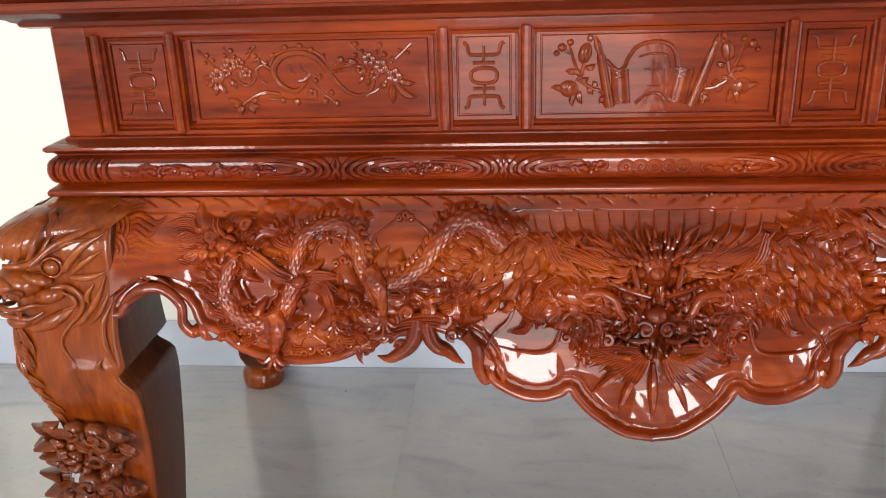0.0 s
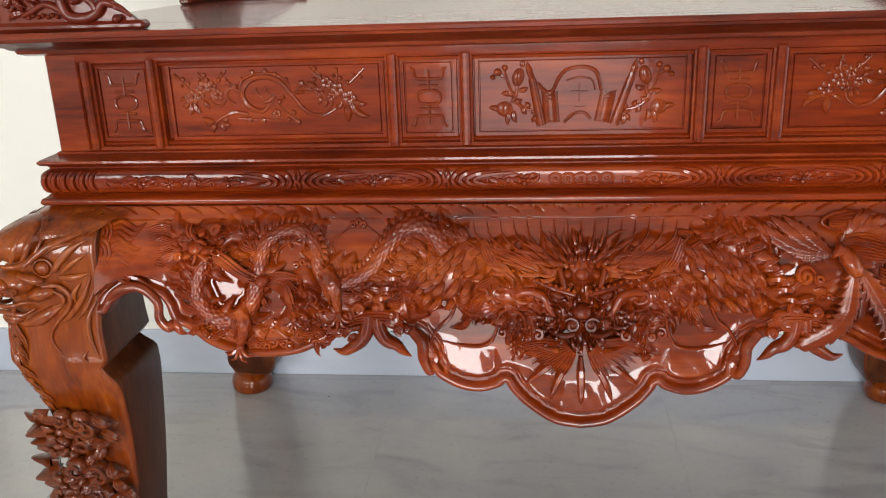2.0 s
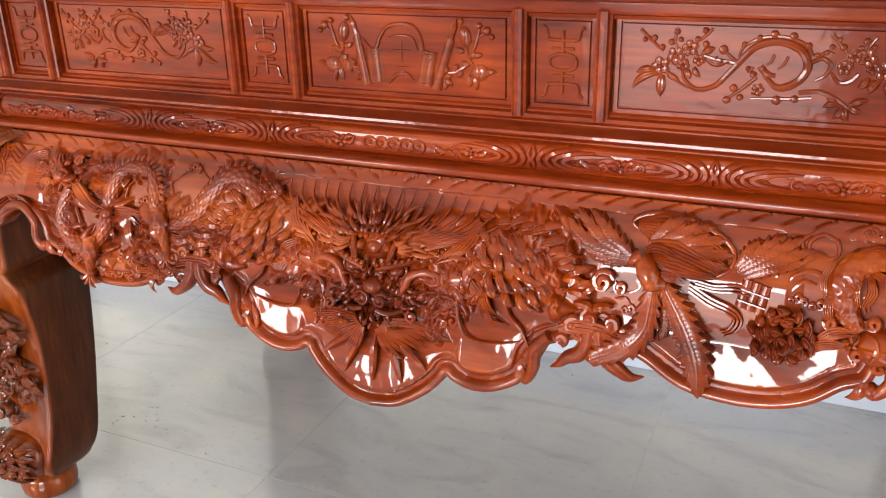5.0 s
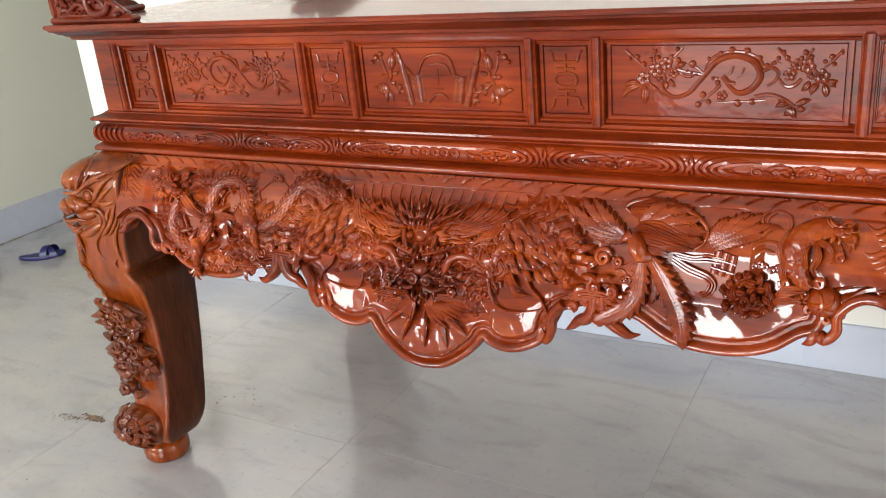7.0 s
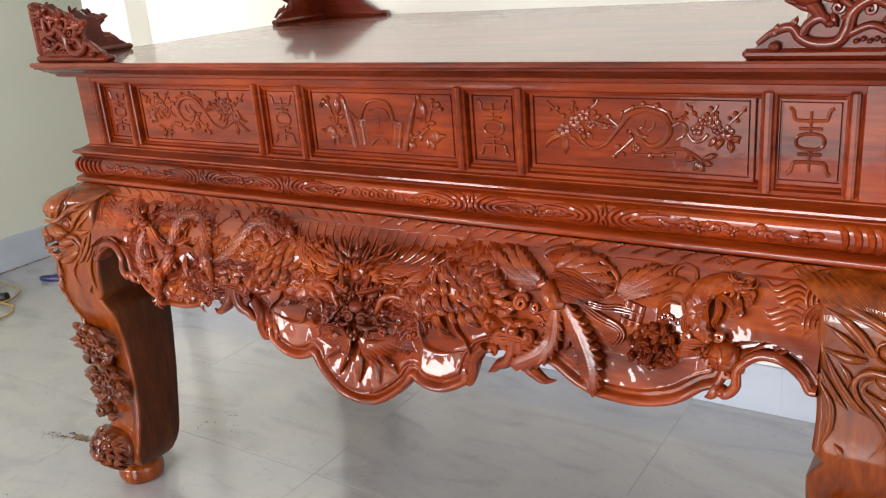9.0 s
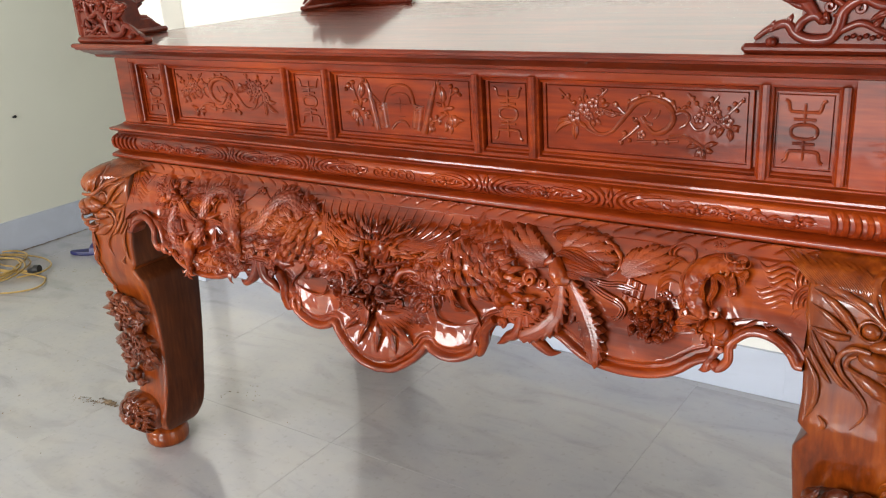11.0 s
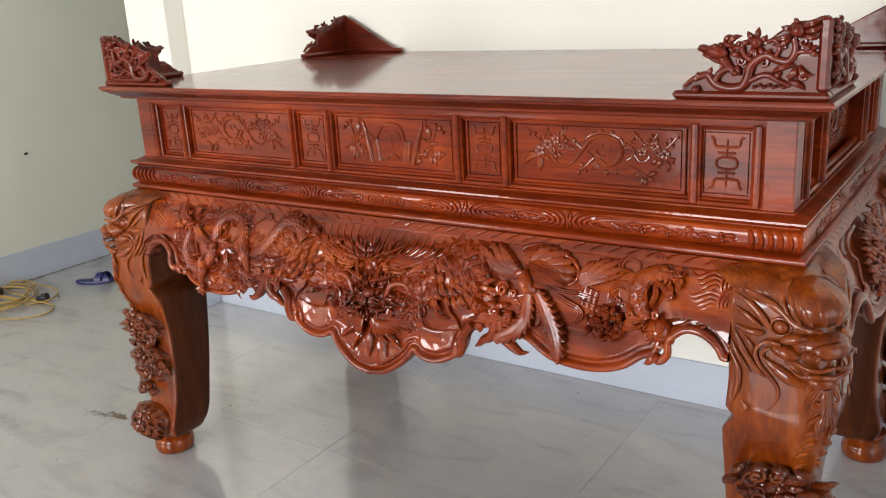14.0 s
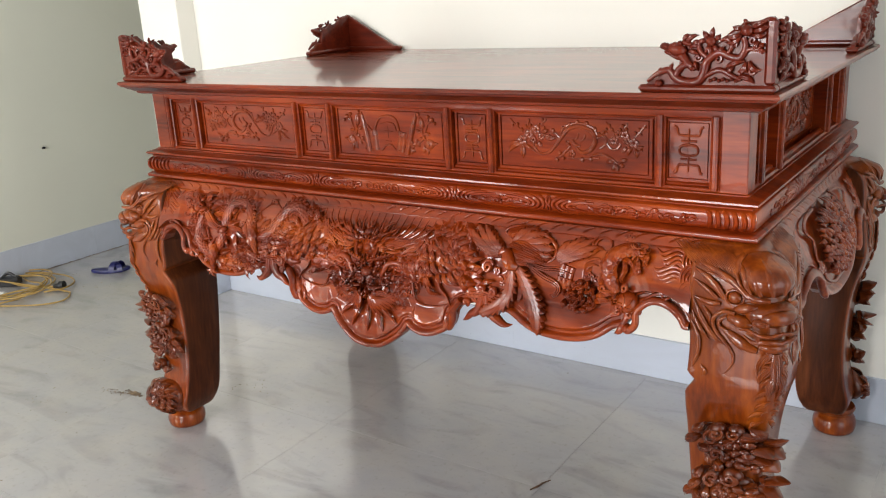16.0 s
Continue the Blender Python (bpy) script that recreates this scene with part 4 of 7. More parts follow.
            g.leaf(b, e, 0.00105 * w, rnd.uniform(-0.25, 0.25), 0.004, 0.005, 0.9, rib=True)
        for k in range(7):
            g.mark()
            g.blob((0.125 - 0.009 * k, 0.026 + 0.003 * (k % 2), 0.004), (0.0048, 0.0048, 0.006), 0, 7)
        for u, v, r, a in ((0.110, 0.070, 0.010, 1.0), (0.152, 0.074, 0.009, 3.0), (0.040, 0.046, 0.009, 2.0), (0.076, 0.100, 0.008, 5.0), (0.170, 0.098, 0.008, 0.4), (0.040, 0.108, 0.009, 4.0)):
            g.mark()
            g.curl((u, v), r, 1.3, a, 0.0034, 0.005, 1)
        part_pieces("bracket_carving", g, BRACKET, host)


def corner_plinth(sx, sy, top):
    g = Geo()
    p, q = A + 0.078, TC + 0.078
    for p0, p1, q0, q1 in ((-0.286, 0.008, -0.026, 0.008), (-0.026, 0.0075, -0.286, -0.026)):
        g.box((sx * (p + p0), TC + sy * (q + q0), top + 0.0005), (sx * (p + p1), TC + sy * (q + q1), top + 0.017), 0.006)
    g.box((sx * (p - 0.018), TC + sy * (q - 0.018), top + 0.017), (sx * (p + 0.004), TC + sy * (q + 0.004), top + 0.151), 0.006)
    return g


for sx in (-1, 1):
    for sy in (-1, 1):
        ornament(sx, sy)

# ---- aprons ----
APRON = np.polyfit([0.55, 0.60, 0.66, 0.74, 0.82, 0.90, 0.945, 0.965], [0.176, 0.165, 0.152, 0.136, 0.117, 0.088, 0.062, 0.047], 4)


def apron_d(v):
    return np.polyval(APRON, v)


FRONT_X = [0, 0.05, 0.10, 0.128, 0.137, 0.148, 0.18, 0.215, 0.25, 0.272, 0.281, 0.30, 0.335, 0.372, 0.405, 0.45, 0.49, 0.52, 0.56, 0.61, 0.66, 0.70, 0.735, 0.765, 0.778, 0.792, 0.825, 0.858, 0.885, 0.900, 0.925, 0.94]
FRONT_Z = [0.562, 0.571, 0.602, 0.630, 0.645, 0.636, 0.627, 0.630, 0.645, 0.664, 0.700, 0.722, 0.737, 0.750, 0.738, 0.730, 0.708, 0.695, 0.688, 0.687, 0.695, 0.711, 0.737, 0.752, 0.782, 0.798, 0.808, 0.803, 0.785, 0.765, 0.765, 0.765]
SIDE_X = [0, 0.06, 0.12, 0.17, 0.205, 0.22, 0.24, 0.28, 0.33, 0.37, 0.40, 0.43, 0.46]
SIDE_Z = [0.700, 0.702, 0.712, 0.730, 0.752, 0.755, 0.785, 0.808, 0.812, 0.800, 0.780, 0.775, 0.775]


def eased(xs, zs, cusps):
    """A smooth curve through the points of an edge, sharp only at its cusps."""
    cut = [0, *(xs.index(c) for c in cusps), len(xs) - 1]
    runs = [spline(list(zip(xs[p:q + 1], zs[p:q + 1])), 0.001)[0] for p, q in zip(cut[:-1], cut[1:])]
    line = np.vstack(runs)
    x = np.maximum.accumulate(line[:, 0] + np.arange(len(line)) * 1e-9)
    return lambda u: np.interp(np.abs(u), x, line[:, 1])


front_edge = eased(FRONT_X, FRONT_Z, (0.137, 0.281, 0.372, 0.778))
side_edge = eased(SIDE_X, SIDE_Z, (0.22,))


def chisel(u, v, h, allow, n, seed, size=1.0):
    """Dense tooled relief: many bowed strokes that lie along a drifting direction and ride over soft lumps."""
    rnd = random.Random(seed)
    u0, du = u[0, 0], u[0, 1] - u[0, 0]
    lump = np.zeros_like(h)
    made = 0
    while made < n:
        low = made < n // 6
        x, y = rnd.uniform(-0.9, 0.9), rnd.uniform(0.66, 0.925)
        if not allow(x, y, low):
            if rnd.random() < 0.02:
                made += 1
            continue
        made += 1
        k = 1.9 if low else rnd.uniform(0.55, 1.25)
        L, W, H = 0.017 * k * size, (0.0105 if low else 0.0046) * k * size, (0.008 if low else 0.0062) * k * size
        a = 2.6 * math.sin(7.3 * x + 2.1) + 2.2 * math.sin(11.0 * y + 3.0 * x + 0.7) + rnd.gauss(0, 0.35)
        bend = rnd.uniform(-0.7, 0.7)
        i = int((x - u0) / du)
        w = int(1.1 * L / du) + 2
        cols = slice(max(0, i - w), i + w + 1)
        p, q = u[:, cols] - x, v[:, cols] - y
        s, t = p * math.cos(a) + q * math.sin(a), -p * math.sin(a) + q * math.cos(a)
        f = s / L
        t = t - bend * L * (f * f - 0.4)
        body = np.clip(1 - f * f, 0, 1) * np.clip(1 - (t / (W * (0.72 - 0.55 * f))) ** 2, 0, 1)
        if low:
            lump[:, cols] = np.maximum(lump[:, cols], H * np.sqrt(body))
        else:
            h[:, cols] = np.maximum(h[:, cols], (lump[:, cols] + H) * np.sqrt(body) + 0.0)
    return np.maximum(h, lump)


HOLLOWS = ((-0.655, 0.819, 0.031), (-0.530, 0.866, 0.030), (-0.430, 0.892, 0.034), (-0.395, 0.900, 0.034), (-0.568, 0.776, 0.026), (-0.568, 0.755, 0.018), (0.0, 0.62, 0.13), (-0.255, 0.760, 0.040), (-0.22, 0.70, 0.056), (0.22, 0.70, 0.056), (0.245, 0.765, 0.046), (0.30, 0.755, 0.03), (-0.16, 0.715, 0.03), (0.16, 0.715, 0.03), (0.38, 0.83, 0.05))


def carved_zone(x, y, low):
    """Where the front apron is tooled all over: round the dragons and the mask, not in the plain hollows and lobes."""
    if not (-0.765 < x < 0.345) or y < front_edge(x) + (0.045 if x < -0.3 else 0.06):
        return False
    if y > 0.885 + 0.02 * (x < -0.25) and -0.45 < x and abs(x) < 0.22:
        return False
    return all((x - a) ** 2 + (y - b) ** 2 > (r + (0.014 if low else 0.008)) ** 2 for a, b, r in HOLLOWS)


def apron(name, lay, edge, half, across, rows, petals, label):
    """A bowed board with a lobed lower edge, a raised rim, a leaf border along the top and tooled ground."""
    top = 0.957
    us = np.linspace(-half, half, across)
    s = np.linspace(0, 1, rows)
    zb = edge(us)
    u = np.tile(us, (rows, 1))
    v = top + (zb[None, :] - top) * s[:, None]
    line = np.stack([us, zb], 1).astype(np.float32)
    near = np.full(u.shape, 9.0, np.float32)
    for j in range(across):
        w = line[max(0, j - 30): j + 31]
        near[:, j] = np.sqrt(((u[:, j, None] - w[None, :, 0]) ** 2 + (v[:, j, None] - w[None, :, 1]) ** 2).min(1))
    ground = 0.0009 * np.sin(u * 31 + 7 * v) * np.sin(v * 43 + 5 * u) + 0.00018 * np.sin(u * 137 + 40 * v + 3 * np.sin(u * 23)) * np.sin(v * 121 + 2 * np.sin(u * 31)) + 0.16 * np.clip(np.abs(u) - 0.72, 0, 0.10) * petals
    rim = 0.010 * np.sqrt(np.clip(1 - ((near - 0.008) / 0.009) ** 2, 0, 1)) - 0.004 * np.exp(-((near - 0.021) / 0.003) ** 2) + 0.004 * np.exp(-((near - 0.028) / 0.0035) ** 2)
    ground = ground - np.clip(0.085 * (near - 0.034), 0, 0.012)
    border = np.clip((v - 0.9335) / 0.002, 0, 1)
    k = (u + 0.35 * np.sqrt(np.clip(0.957 - v, 0, 1)) * np.sign(u)) / 0.043
    cut = np.exp(-(((k % 1) - 0.5) / 0.055) ** 2)
    h = np.where(near < 0.034, rim, ground) * (1 - border) + border * (0.004 - 0.0045 * cut * np.clip((v - 0.942) / 0.004, 0, 1))
    if petals:
        a, r = np.arctan2(u, 0.735 - v), np.hypot(u, 0.735 - v)
        inside = np.clip((r - 0.05) / 0.015, 0, 1) * np.clip((near - 0.024) / 0.006, 0, 1) * np.clip((0.70 - v) / 0.02, 0, 1) * (np.abs(u) < 0.135)
        h = h + inside * (0.0012 * np.abs(np.cos(a * 5.5)) - 0.001 + 0.13 * np.clip(0.682 - v, 0, 1))
        lobes = np.clip((np.abs(u) - 0.145) / 0.012, 0, 1) * np.clip((0.272 - np.abs(u)) / 0.012, 0, 1) * np.clip((near - 0.028) / 0.006, 0, 1)
        h = h + lobes * 0.105 * np.clip(0.735 - v, 0, 1)
        broad = np.clip((np.abs(u) - 0.40) / 0.02, 0, 1) * np.clip((0.775 - np.abs(u)) / 0.02, 0, 1) * np.clip((near - 0.028) / 0.006, 0, 1)
        h = h + broad * 0.11 * np.clip(0.805 - v, 0, 1)
        h = chisel(u, v, h, carved_zone, 1500, 5)
        h = h + 0.078 * np.clip(v - 0.775, 0, 0.085) * np.clip((u - 0.345) / 0.03, 0, 1) * np.clip((0.665 - u) / 0.02, 0, 1) * np.clip((0.935 - v) / 0.07, 0, 1)
    block = np.stack([u, v, h], 2)
    back = [np.stack([us, zb * (1 - f) + top * f, np.full_like(us, -0.034)], 1) for f in (0.0, 0.02, 0.5, 1.0)]
    low = np.stack([us, zb - 0.002, np.full_like(us, -0.010)], 1)
    g = Geo(lay)
    g.grid(np.concatenate([block, low[None], np.array(back)]))
    return part(name, g, GROUNDWOOD, table, label, 60)


def AF(u, v, h):
    """The front apron's bowed face; its relief is deep."""
    return front_lay(apron_d)(u, v, np.where(h > 0, 1.35 * h, h))


apron_front = apron("apron", AF, front_edge, 0.914, 1000, 150, True, "bowed front apron deeply carved with dragons, phoenix and clouds, scalloped below")


def P(*pts, h=0.012, dx=-0.008):
    """Drawing points with a height, or with the common one."""
    return [(p[0] + dx, p[1], p[2] if len(p) > 2 else h) for p in pts]


def spines(g, pts, size, hand, h, count):
    """A row of small back fins beside a body."""
    q, _ = spline(pts, 0.004)
    for i in np.linspace(4, len(q) - 5, count).astype(int):
        t = q[i + 3] - q[i - 3]
        t /= np.linalg.norm(t) + 1e-9
        nrm = np.array([-t[1], t[0]]) * hand
        b = q[i][:2] + nrm * size * 0.8
        g.mark()
        g.leaf(b, b + nrm * size * 1.3 + t[:2] * size * 0.8, size * 0.42, 0.2 * hand, q[i][2] + h, 0.002, 0.7)


def beast_head(c, hand, s, h, turn=0.0):
    """A small side-on dragon's head: skull, muzzle, jaw, eye, brow, horns, whisker and locks."""
    ca, sa = math.cos(turn), math.sin(turn)
    carved = collections.defaultdict(lambda: Geo(AF))
    def q(u, v, k=0.0):
        return (c[0] + hand * s * (u * ca - v * sa), c[1] + s * (u * sa + v * ca), h + k * s)
    def on(kind):
        carved[kind].mark()
        return carved[kind]
    on("dragon_head").blob(q(0, 0, 0.2), (0.55 * s, 0.45 * s, 0.5 * s), turn, 12)
    on("muzzle").blob(q(-0.65, -0.08, 0.25), (0.45 * s, 0.24 * s, 0.36 * s), turn, 10)
    on("nose").blob(q(-1.0, 0.05, 0.35), (0.2 * s, 0.18 * s, 0.25 * s), turn, 9)
    on("jaw").tube([q(-0.2, -0.35, 0.2), q(-0.6, -0.48, 0.25), q(-0.95, -0.4, 0.25)], [0.2 * s, 0.15 * s, 0.05 * s], 8)
    on("eye").blob(q(-0.28, 0.22, 0.55), (0.15 * s, 0.13 * s, 0.16 * s), 0, 9)
    on("brow").tube([q(-0.6, 0.28, 0.4), q(-0.25, 0.45, 0.5), q(0.1, 0.35, 0.4)], [0.07 * s, 0.12 * s, 0.05 * s], 8)
    for k in (0.0, 0.25):
        on("horn").tube([q(0.1 + k, 0.4, 0.3), q(0.5 + k, 0.75, 0.35), q(0.6 + k, 1.15, 0.3)], [0.12 * s, 0.09 * s, 0.02 * s], 8)
    on("whisker").tube([q(-0.9, -0.1, 0.4), q(-1.4, -0.2, 0.4), q(-1.6, 0.1, 0.3), q(-1.45, 0.35, 0.2)], [0.07 * s, 0.06 * s, 0.02 * s], 7)
    for k, a in enumerate(np.linspace(-1.2, 1.0, 9)):
        b = q(0.4 * math.cos(a), 0.4 * math.sin(a), 0.1)
        e = q(1.35 * math.cos(a * 1.1), 1.25 * math.sin(a * 1.1), 0.1)
        on("mane_lock").leaf(b[:2], e[:2], 0.13 * s, 0.22 * hand * (1 if k % 2 else -1), h, 0.15 * s, 0.8)
    for kind, geo in carved.items():
        part_pieces(kind, geo, CARVED, apron_front)


def claw(g, wrist, ang, s, h):
    """A spread foot with four hooked toes."""
    g.blob((*wrist, h), (0.5 * s, 0.4 * s, 0.45 * s), ang, 8)
    for k in (-0.9, -0.3, 0.3, 0.9):
        a = ang + k
        p = [(wrist[0] + r * s * math.cos(a + b), wrist[1] + r * s * math.sin(a + b), h + z * s) for r, b, z in ((0.3, 0, 0.1), (0.9, 0.05, 0.25), (1.4, 0.25 * np.sign(k), 0.1))]
        g.tube(p, [0.2 * s, 0.16 * s, 0.03 * s], 6)


# the coiled dragon on the left half
def tress(g, pts, width, n, h=0.0, tip=0.15, root=0.6, crown=0.4, step=0.006):
    """A lock of n thin strands side by side that run together at their tip."""
    q, at = spline([(*p[:2], (p[2] if len(p) > 2 else 0.0) + h) for p in pts], step)
    t = np.gradient(q[:, :2], axis=0)
    t /= np.linalg.norm(t, axis=1)[:, None] + 1e-9
    nrm = np.stack([-t[:, 1], t[:, 0], np.zeros(len(t))], 1)
    prof = np.interp(at, [0, 0.3, 0.6, 1], [root, 1.0, 0.85, tip])
    for k in range(n):
        e = (k + 0.5) / n - 0.5
        s = q + nrm * (width * e * prof)[:, None]
        s[:, 2] += width * crown * (0.25 - e * e)
        last = max(6, int(len(s) * (1 - 0.16 * ((k * 7) % 3) / 2)))
        s = s[:last:2] if last > 8 else s[:last]
        g.tube(s, width / n * np.array([0.45, 0.62, 0.6, 0.5, 0.12]), 5, 1.0, step * 2)


def outline(g, c, a, b, h, seed, r=0.0030, wave=0.10):
    """A wavy raised rim round a plain hollow."""
    rnd = random.Random(seed)
    k = [1 + rnd.uniform(-wave, wave) for _ in range(15)]
    k.append(k[0])
    g.mark()
    g.tube([(c[0] + a * f * math.cos(i * 2 * math.pi / 15), c[1] + b * f * math.sin(i * 2 * math.pi / 15), h) for i, f in enumerate(k)], [r, r], 6, 0.9, 0.005)


g = Geo(AF)
coil = P((-0.690, 0.880), (-0.708, 0.846), (-0.712, 0.808), (-0.690, 0.772), (-0.650, 0.760), (-0.615, 0.782), (-0.598, 0.824), (-0.592, 0.866), (-0.578, 0.902),
         (-0.548, 0.919), (-0.513, 0.920), (-0.489, 0.896), (-0.480, 0.856), (-0.458, 0.826), (-0.422, 0.832), (-0.382, 0.854), (-0.352, 0.892), (-0.325, 0.922), (-0.292, 0.928), (-0.265, 0.912), (-0.245, 0.885), h=0.010, dx=0.0)
g.tube(coil, [0.012, 0.0150, 0.0160, 0.0155, 0.0135, 0.0115, 0.0130, 0.0145, 0.0155, 0.0165, 0.016], 48, 0.8, 0.0014, scale=(0.0115, 11, 0.36))
part("dragon_body", g, CARVED, apron_front, "scaly coiled dragon body in high relief", 60)
g = Geo(AF)
spines(g, coil[1:6], 0.010, -1, 0.002, 16)
spines(g, coil[6:13], 0.010, 1, 0.002, 22)
spines(g, coil[13:20], 0.011, 1, 0.002, 20)
part_pieces("back_fin", g, CARVED, apron_front)
beast_head((-0.708, 0.896), -1, 0.031, 0.016, 0.15)
g = Geo(AF)
for c, r, a in (((-0.676, 0.922), 0.010, 0.4), ((-0.735, 0.905), 0.009, 2.0), ((-0.745, 0.878), 0.008, 1.0)):
    g.mark()
    g.curl(c, r, 1.3, a, 0.0050, 0.020, 1)
for c, r in (((-0.690, 0.876), 0.008), ((-0.725, 0.882), 0.009), ((-0.70, 0.918), 0.008), ((-0.662, 0.905), 0.007), ((-0.742, 0.892), 0.007)):
    g.mark()
    g.blob((*c, 0.022), (r, r * 0.8, r), 0.5, 8)
part_pieces("mane_curl", g, CARVED, apron_front)
g, rnd = Geo(AF), random.Random(4)
for k, a in enumerate(np.linspace(2.35, 3.95, 11)):
    r1 = rnd.uniform(0.085, 0.135)
    c = (-0.728, 0.893)
    bow = rnd.uniform(-0.009, 0.009)
    q = [(c[0] + r * math.cos(a) - b * math.sin(a), c[1] + 0.75 * r * math.sin(a) + b * math.cos(a)) for r, b in ((0.022, 0), (r1 * 0.45, bow), (r1 * 0.75, -bow * 0.4), (r1, bow * 0.6))]
    q = [(u, min(v, 0.931), h) for (u, v), h in zip(q, (0.016, 0.010, 0.004, 0.001))]
    g.mark()
    tress(g, q, 0.012, 4)
for k, a in enumerate(np.linspace(0.5, 2.4, 8)):
    g.mark()
    tress(g, [(-0.70 + 0.02 * math.cos(a), 0.905 + 0.012 * math.sin(a), 0.018), (-0.70 + 0.045 * math.cos(a + 0.2), 0.905 + 0.020 * math.sin(a), 0.012), (-0.70 + 0.06 * math.cos(a - 0.1), 0.905 + 0.027 * math.sin(a), 0.004)], 0.009, 3)
for k in range(9):
    g.mark()
    v = 0.922 - 0.0095 * k
    tress(g, [(-0.760 - 0.004 * (k % 3), v - 0.004, 0.004), (-0.79, v + 0.002, 0.006), (-0.820, v - 0.005, 0.007), (-0.852 + 0.012 * (k % 2), v + 0.003, 0.006)], 0.0105, 3)
part_pieces("mane_lock", g, CARVED, apron_front)
g = Geo(AF)
g.mark()
tress(g, [(-0.675, 0.884, 0.022), (-0.645, 0.868, 0.028), (-0.615, 0.850, 0.030), (-0.585, 0.839, 0.026)], 0.024, 4, 0, 0.7, 0.8)
g.blob((-0.583, 0.838, 0.026), (0.014, 0.011, 0.010), 0.3, 9)
g.mark()
tress(g, [(-0.545, 0.824, 0.010), (-0.534, 0.802, 0.018), (-0.527, 0.772, 0.014)], 0.018, 3, 0, 0.6)
g.mark()
g.tube([(-0.628, 0.785, 0.022), (-0.618, 0.762, 0.028), (-0.625, 0.735, 0.024), (-0.632, 0.716, 0.018)], [0.013, 0.013, 0.009, 0.006], 24, 0.8, 0.0016, scale=(0.011, 7, 0.5))
g.mark()
g.tube([(-0.468, 0.855, 0.016), (-0.452, 0.832, 0.024), (-0.446, 0.805, 0.022), (-0.444, 0.780, 0.016)], [0.014, 0.014, 0.009, 0.006], 24, 0.8, 0.0016, scale=(0.011, 7, 0.5))
g.mark()
tress(g, [(-0.470, 0.842, 0.026), (-0.458, 0.818, 0.030), (-0.455, 0.790, 0.018)], 0.016, 4)
g.mark()
tress(g, [(-0.640, 0.775, 0.026), (-0.634, 0.755, 0.030), (-0.640, 0.728, 0.018)], 0.014, 4)
part_pieces("dragon_limb", g, CARVED, apron_front)
for w, a, s in (((-0.527, 0.764), -1.6, 0.017), ((-0.632, 0.712), -1.7, 0.022), ((-0.443, 0.772), -1.4, 0.021)):
    g = Geo(AF)
    claw(g, w, a, s, 0.016)
    part("dragon_claw", g, CARVED, apron_front)
g, rnd = Geo(AF), random.Random(22)
for b, m, e, w, n in (((-0.575, 0.840), (-0.545, 0.842), (-0.505, 0.832), 0.016, 4), ((-0.578, 0.832), (-0.555, 0.822), (-0.535, 0.785), 0.020, 5), ((-0.578, 0.835), (-0.550, 0.834), (-0.515, 0.806), 0.016, 4), ((-0.475, 0.845), (-0.452, 0.842), (-0.415, 0.812), 0.018, 4),
                      ((-0.46, 0.815), (-0.43, 0.806), (-0.395, 0.805), 0.016, 4), ((-0.40, 0.84), (-0.36, 0.838), (-0.33, 0.815), 0.018, 4), ((-0.39, 0.825), (-0.355, 0.812), (-0.325, 0.79), 0.016, 4), ((-0.30, 0.90), (-0.335, 0.865), (-0.345, 0.825), 0.018, 5),
                      ((-0.715, 0.80), (-0.745, 0.815), (-0.755, 0.845), 0.014, 4), ((-0.705, 0.775), (-0.735, 0.785), (-0.752, 0.80), 0.013, 3), ((-0.70, 0.76), (-0.72, 0.755), (-0.74, 0.765), 0.012, 3), ((-0.60, 0.885), (-0.625, 0.895), (-0.64, 0.915), 0.013, 3), ((-0.605, 0.86), (-0.63, 0.868), (-0.648, 0.862), 0.012, 3)):
    g.mark()
    tress(g, [(*b, 0.014), (*m, 0.014), (*e, 0.004)], w, n)
part_pieces("flame_lock", g, CARVED, apron_front)
g, rnd = Geo(AF), random.Random(21)
outline(g, HOLLOWS[0][:2], 0.031, 0.034, 0.004, 1, 0.0034, 0.14)
outline(g, HOLLOWS[1][:2], 0.034, 0.030, 0.003, 2, 0.0028, 0.05)
outline(g, (-0.412, 0.888), 0.046, 0.036, 0.001, 3, 0.0022, 0.10)
for c, s in (((-0.560, 0.735), 0.013), ((-0.515, 0.742), 0.016), ((-0.500, 0.715), 0.012), ((-0.545, 0.715), 0.012), ((-0.515, 0.856), 0.011), ((-0.505, 0.805), 0.012), ((-0.735, 0.835), 0.010), ((-0.385, 0.795), 0.014), ((-0.345, 0.790), 0.012), ((-0.41, 0.925), 0.010), ((-0.60, 0.725), 0.010), ((-0.585, 0.708), 0.009), ((-0.685, 0.742), 0.010), ((-0.66, 0.725), 0.009), ((-0.47, 0.735), 0.011)):
    g.cloud(c, s, 0.004, rnd.choice((-1, 1)), 0.0036)
for _ in range(34):
    g.mark()
    g.curl((rnd.uniform(-0.61, -0.46), rnd.uniform(0.706, 0.755)), rnd.uniform(0.005, 0.010), 1.3, rnd.uniform(0, 6), 0.0036, rnd.uniform(0.003, 0.009), rnd.choice((-1, 1)))
part_pieces("cloud_scroll", g, CARVED, apron_front)

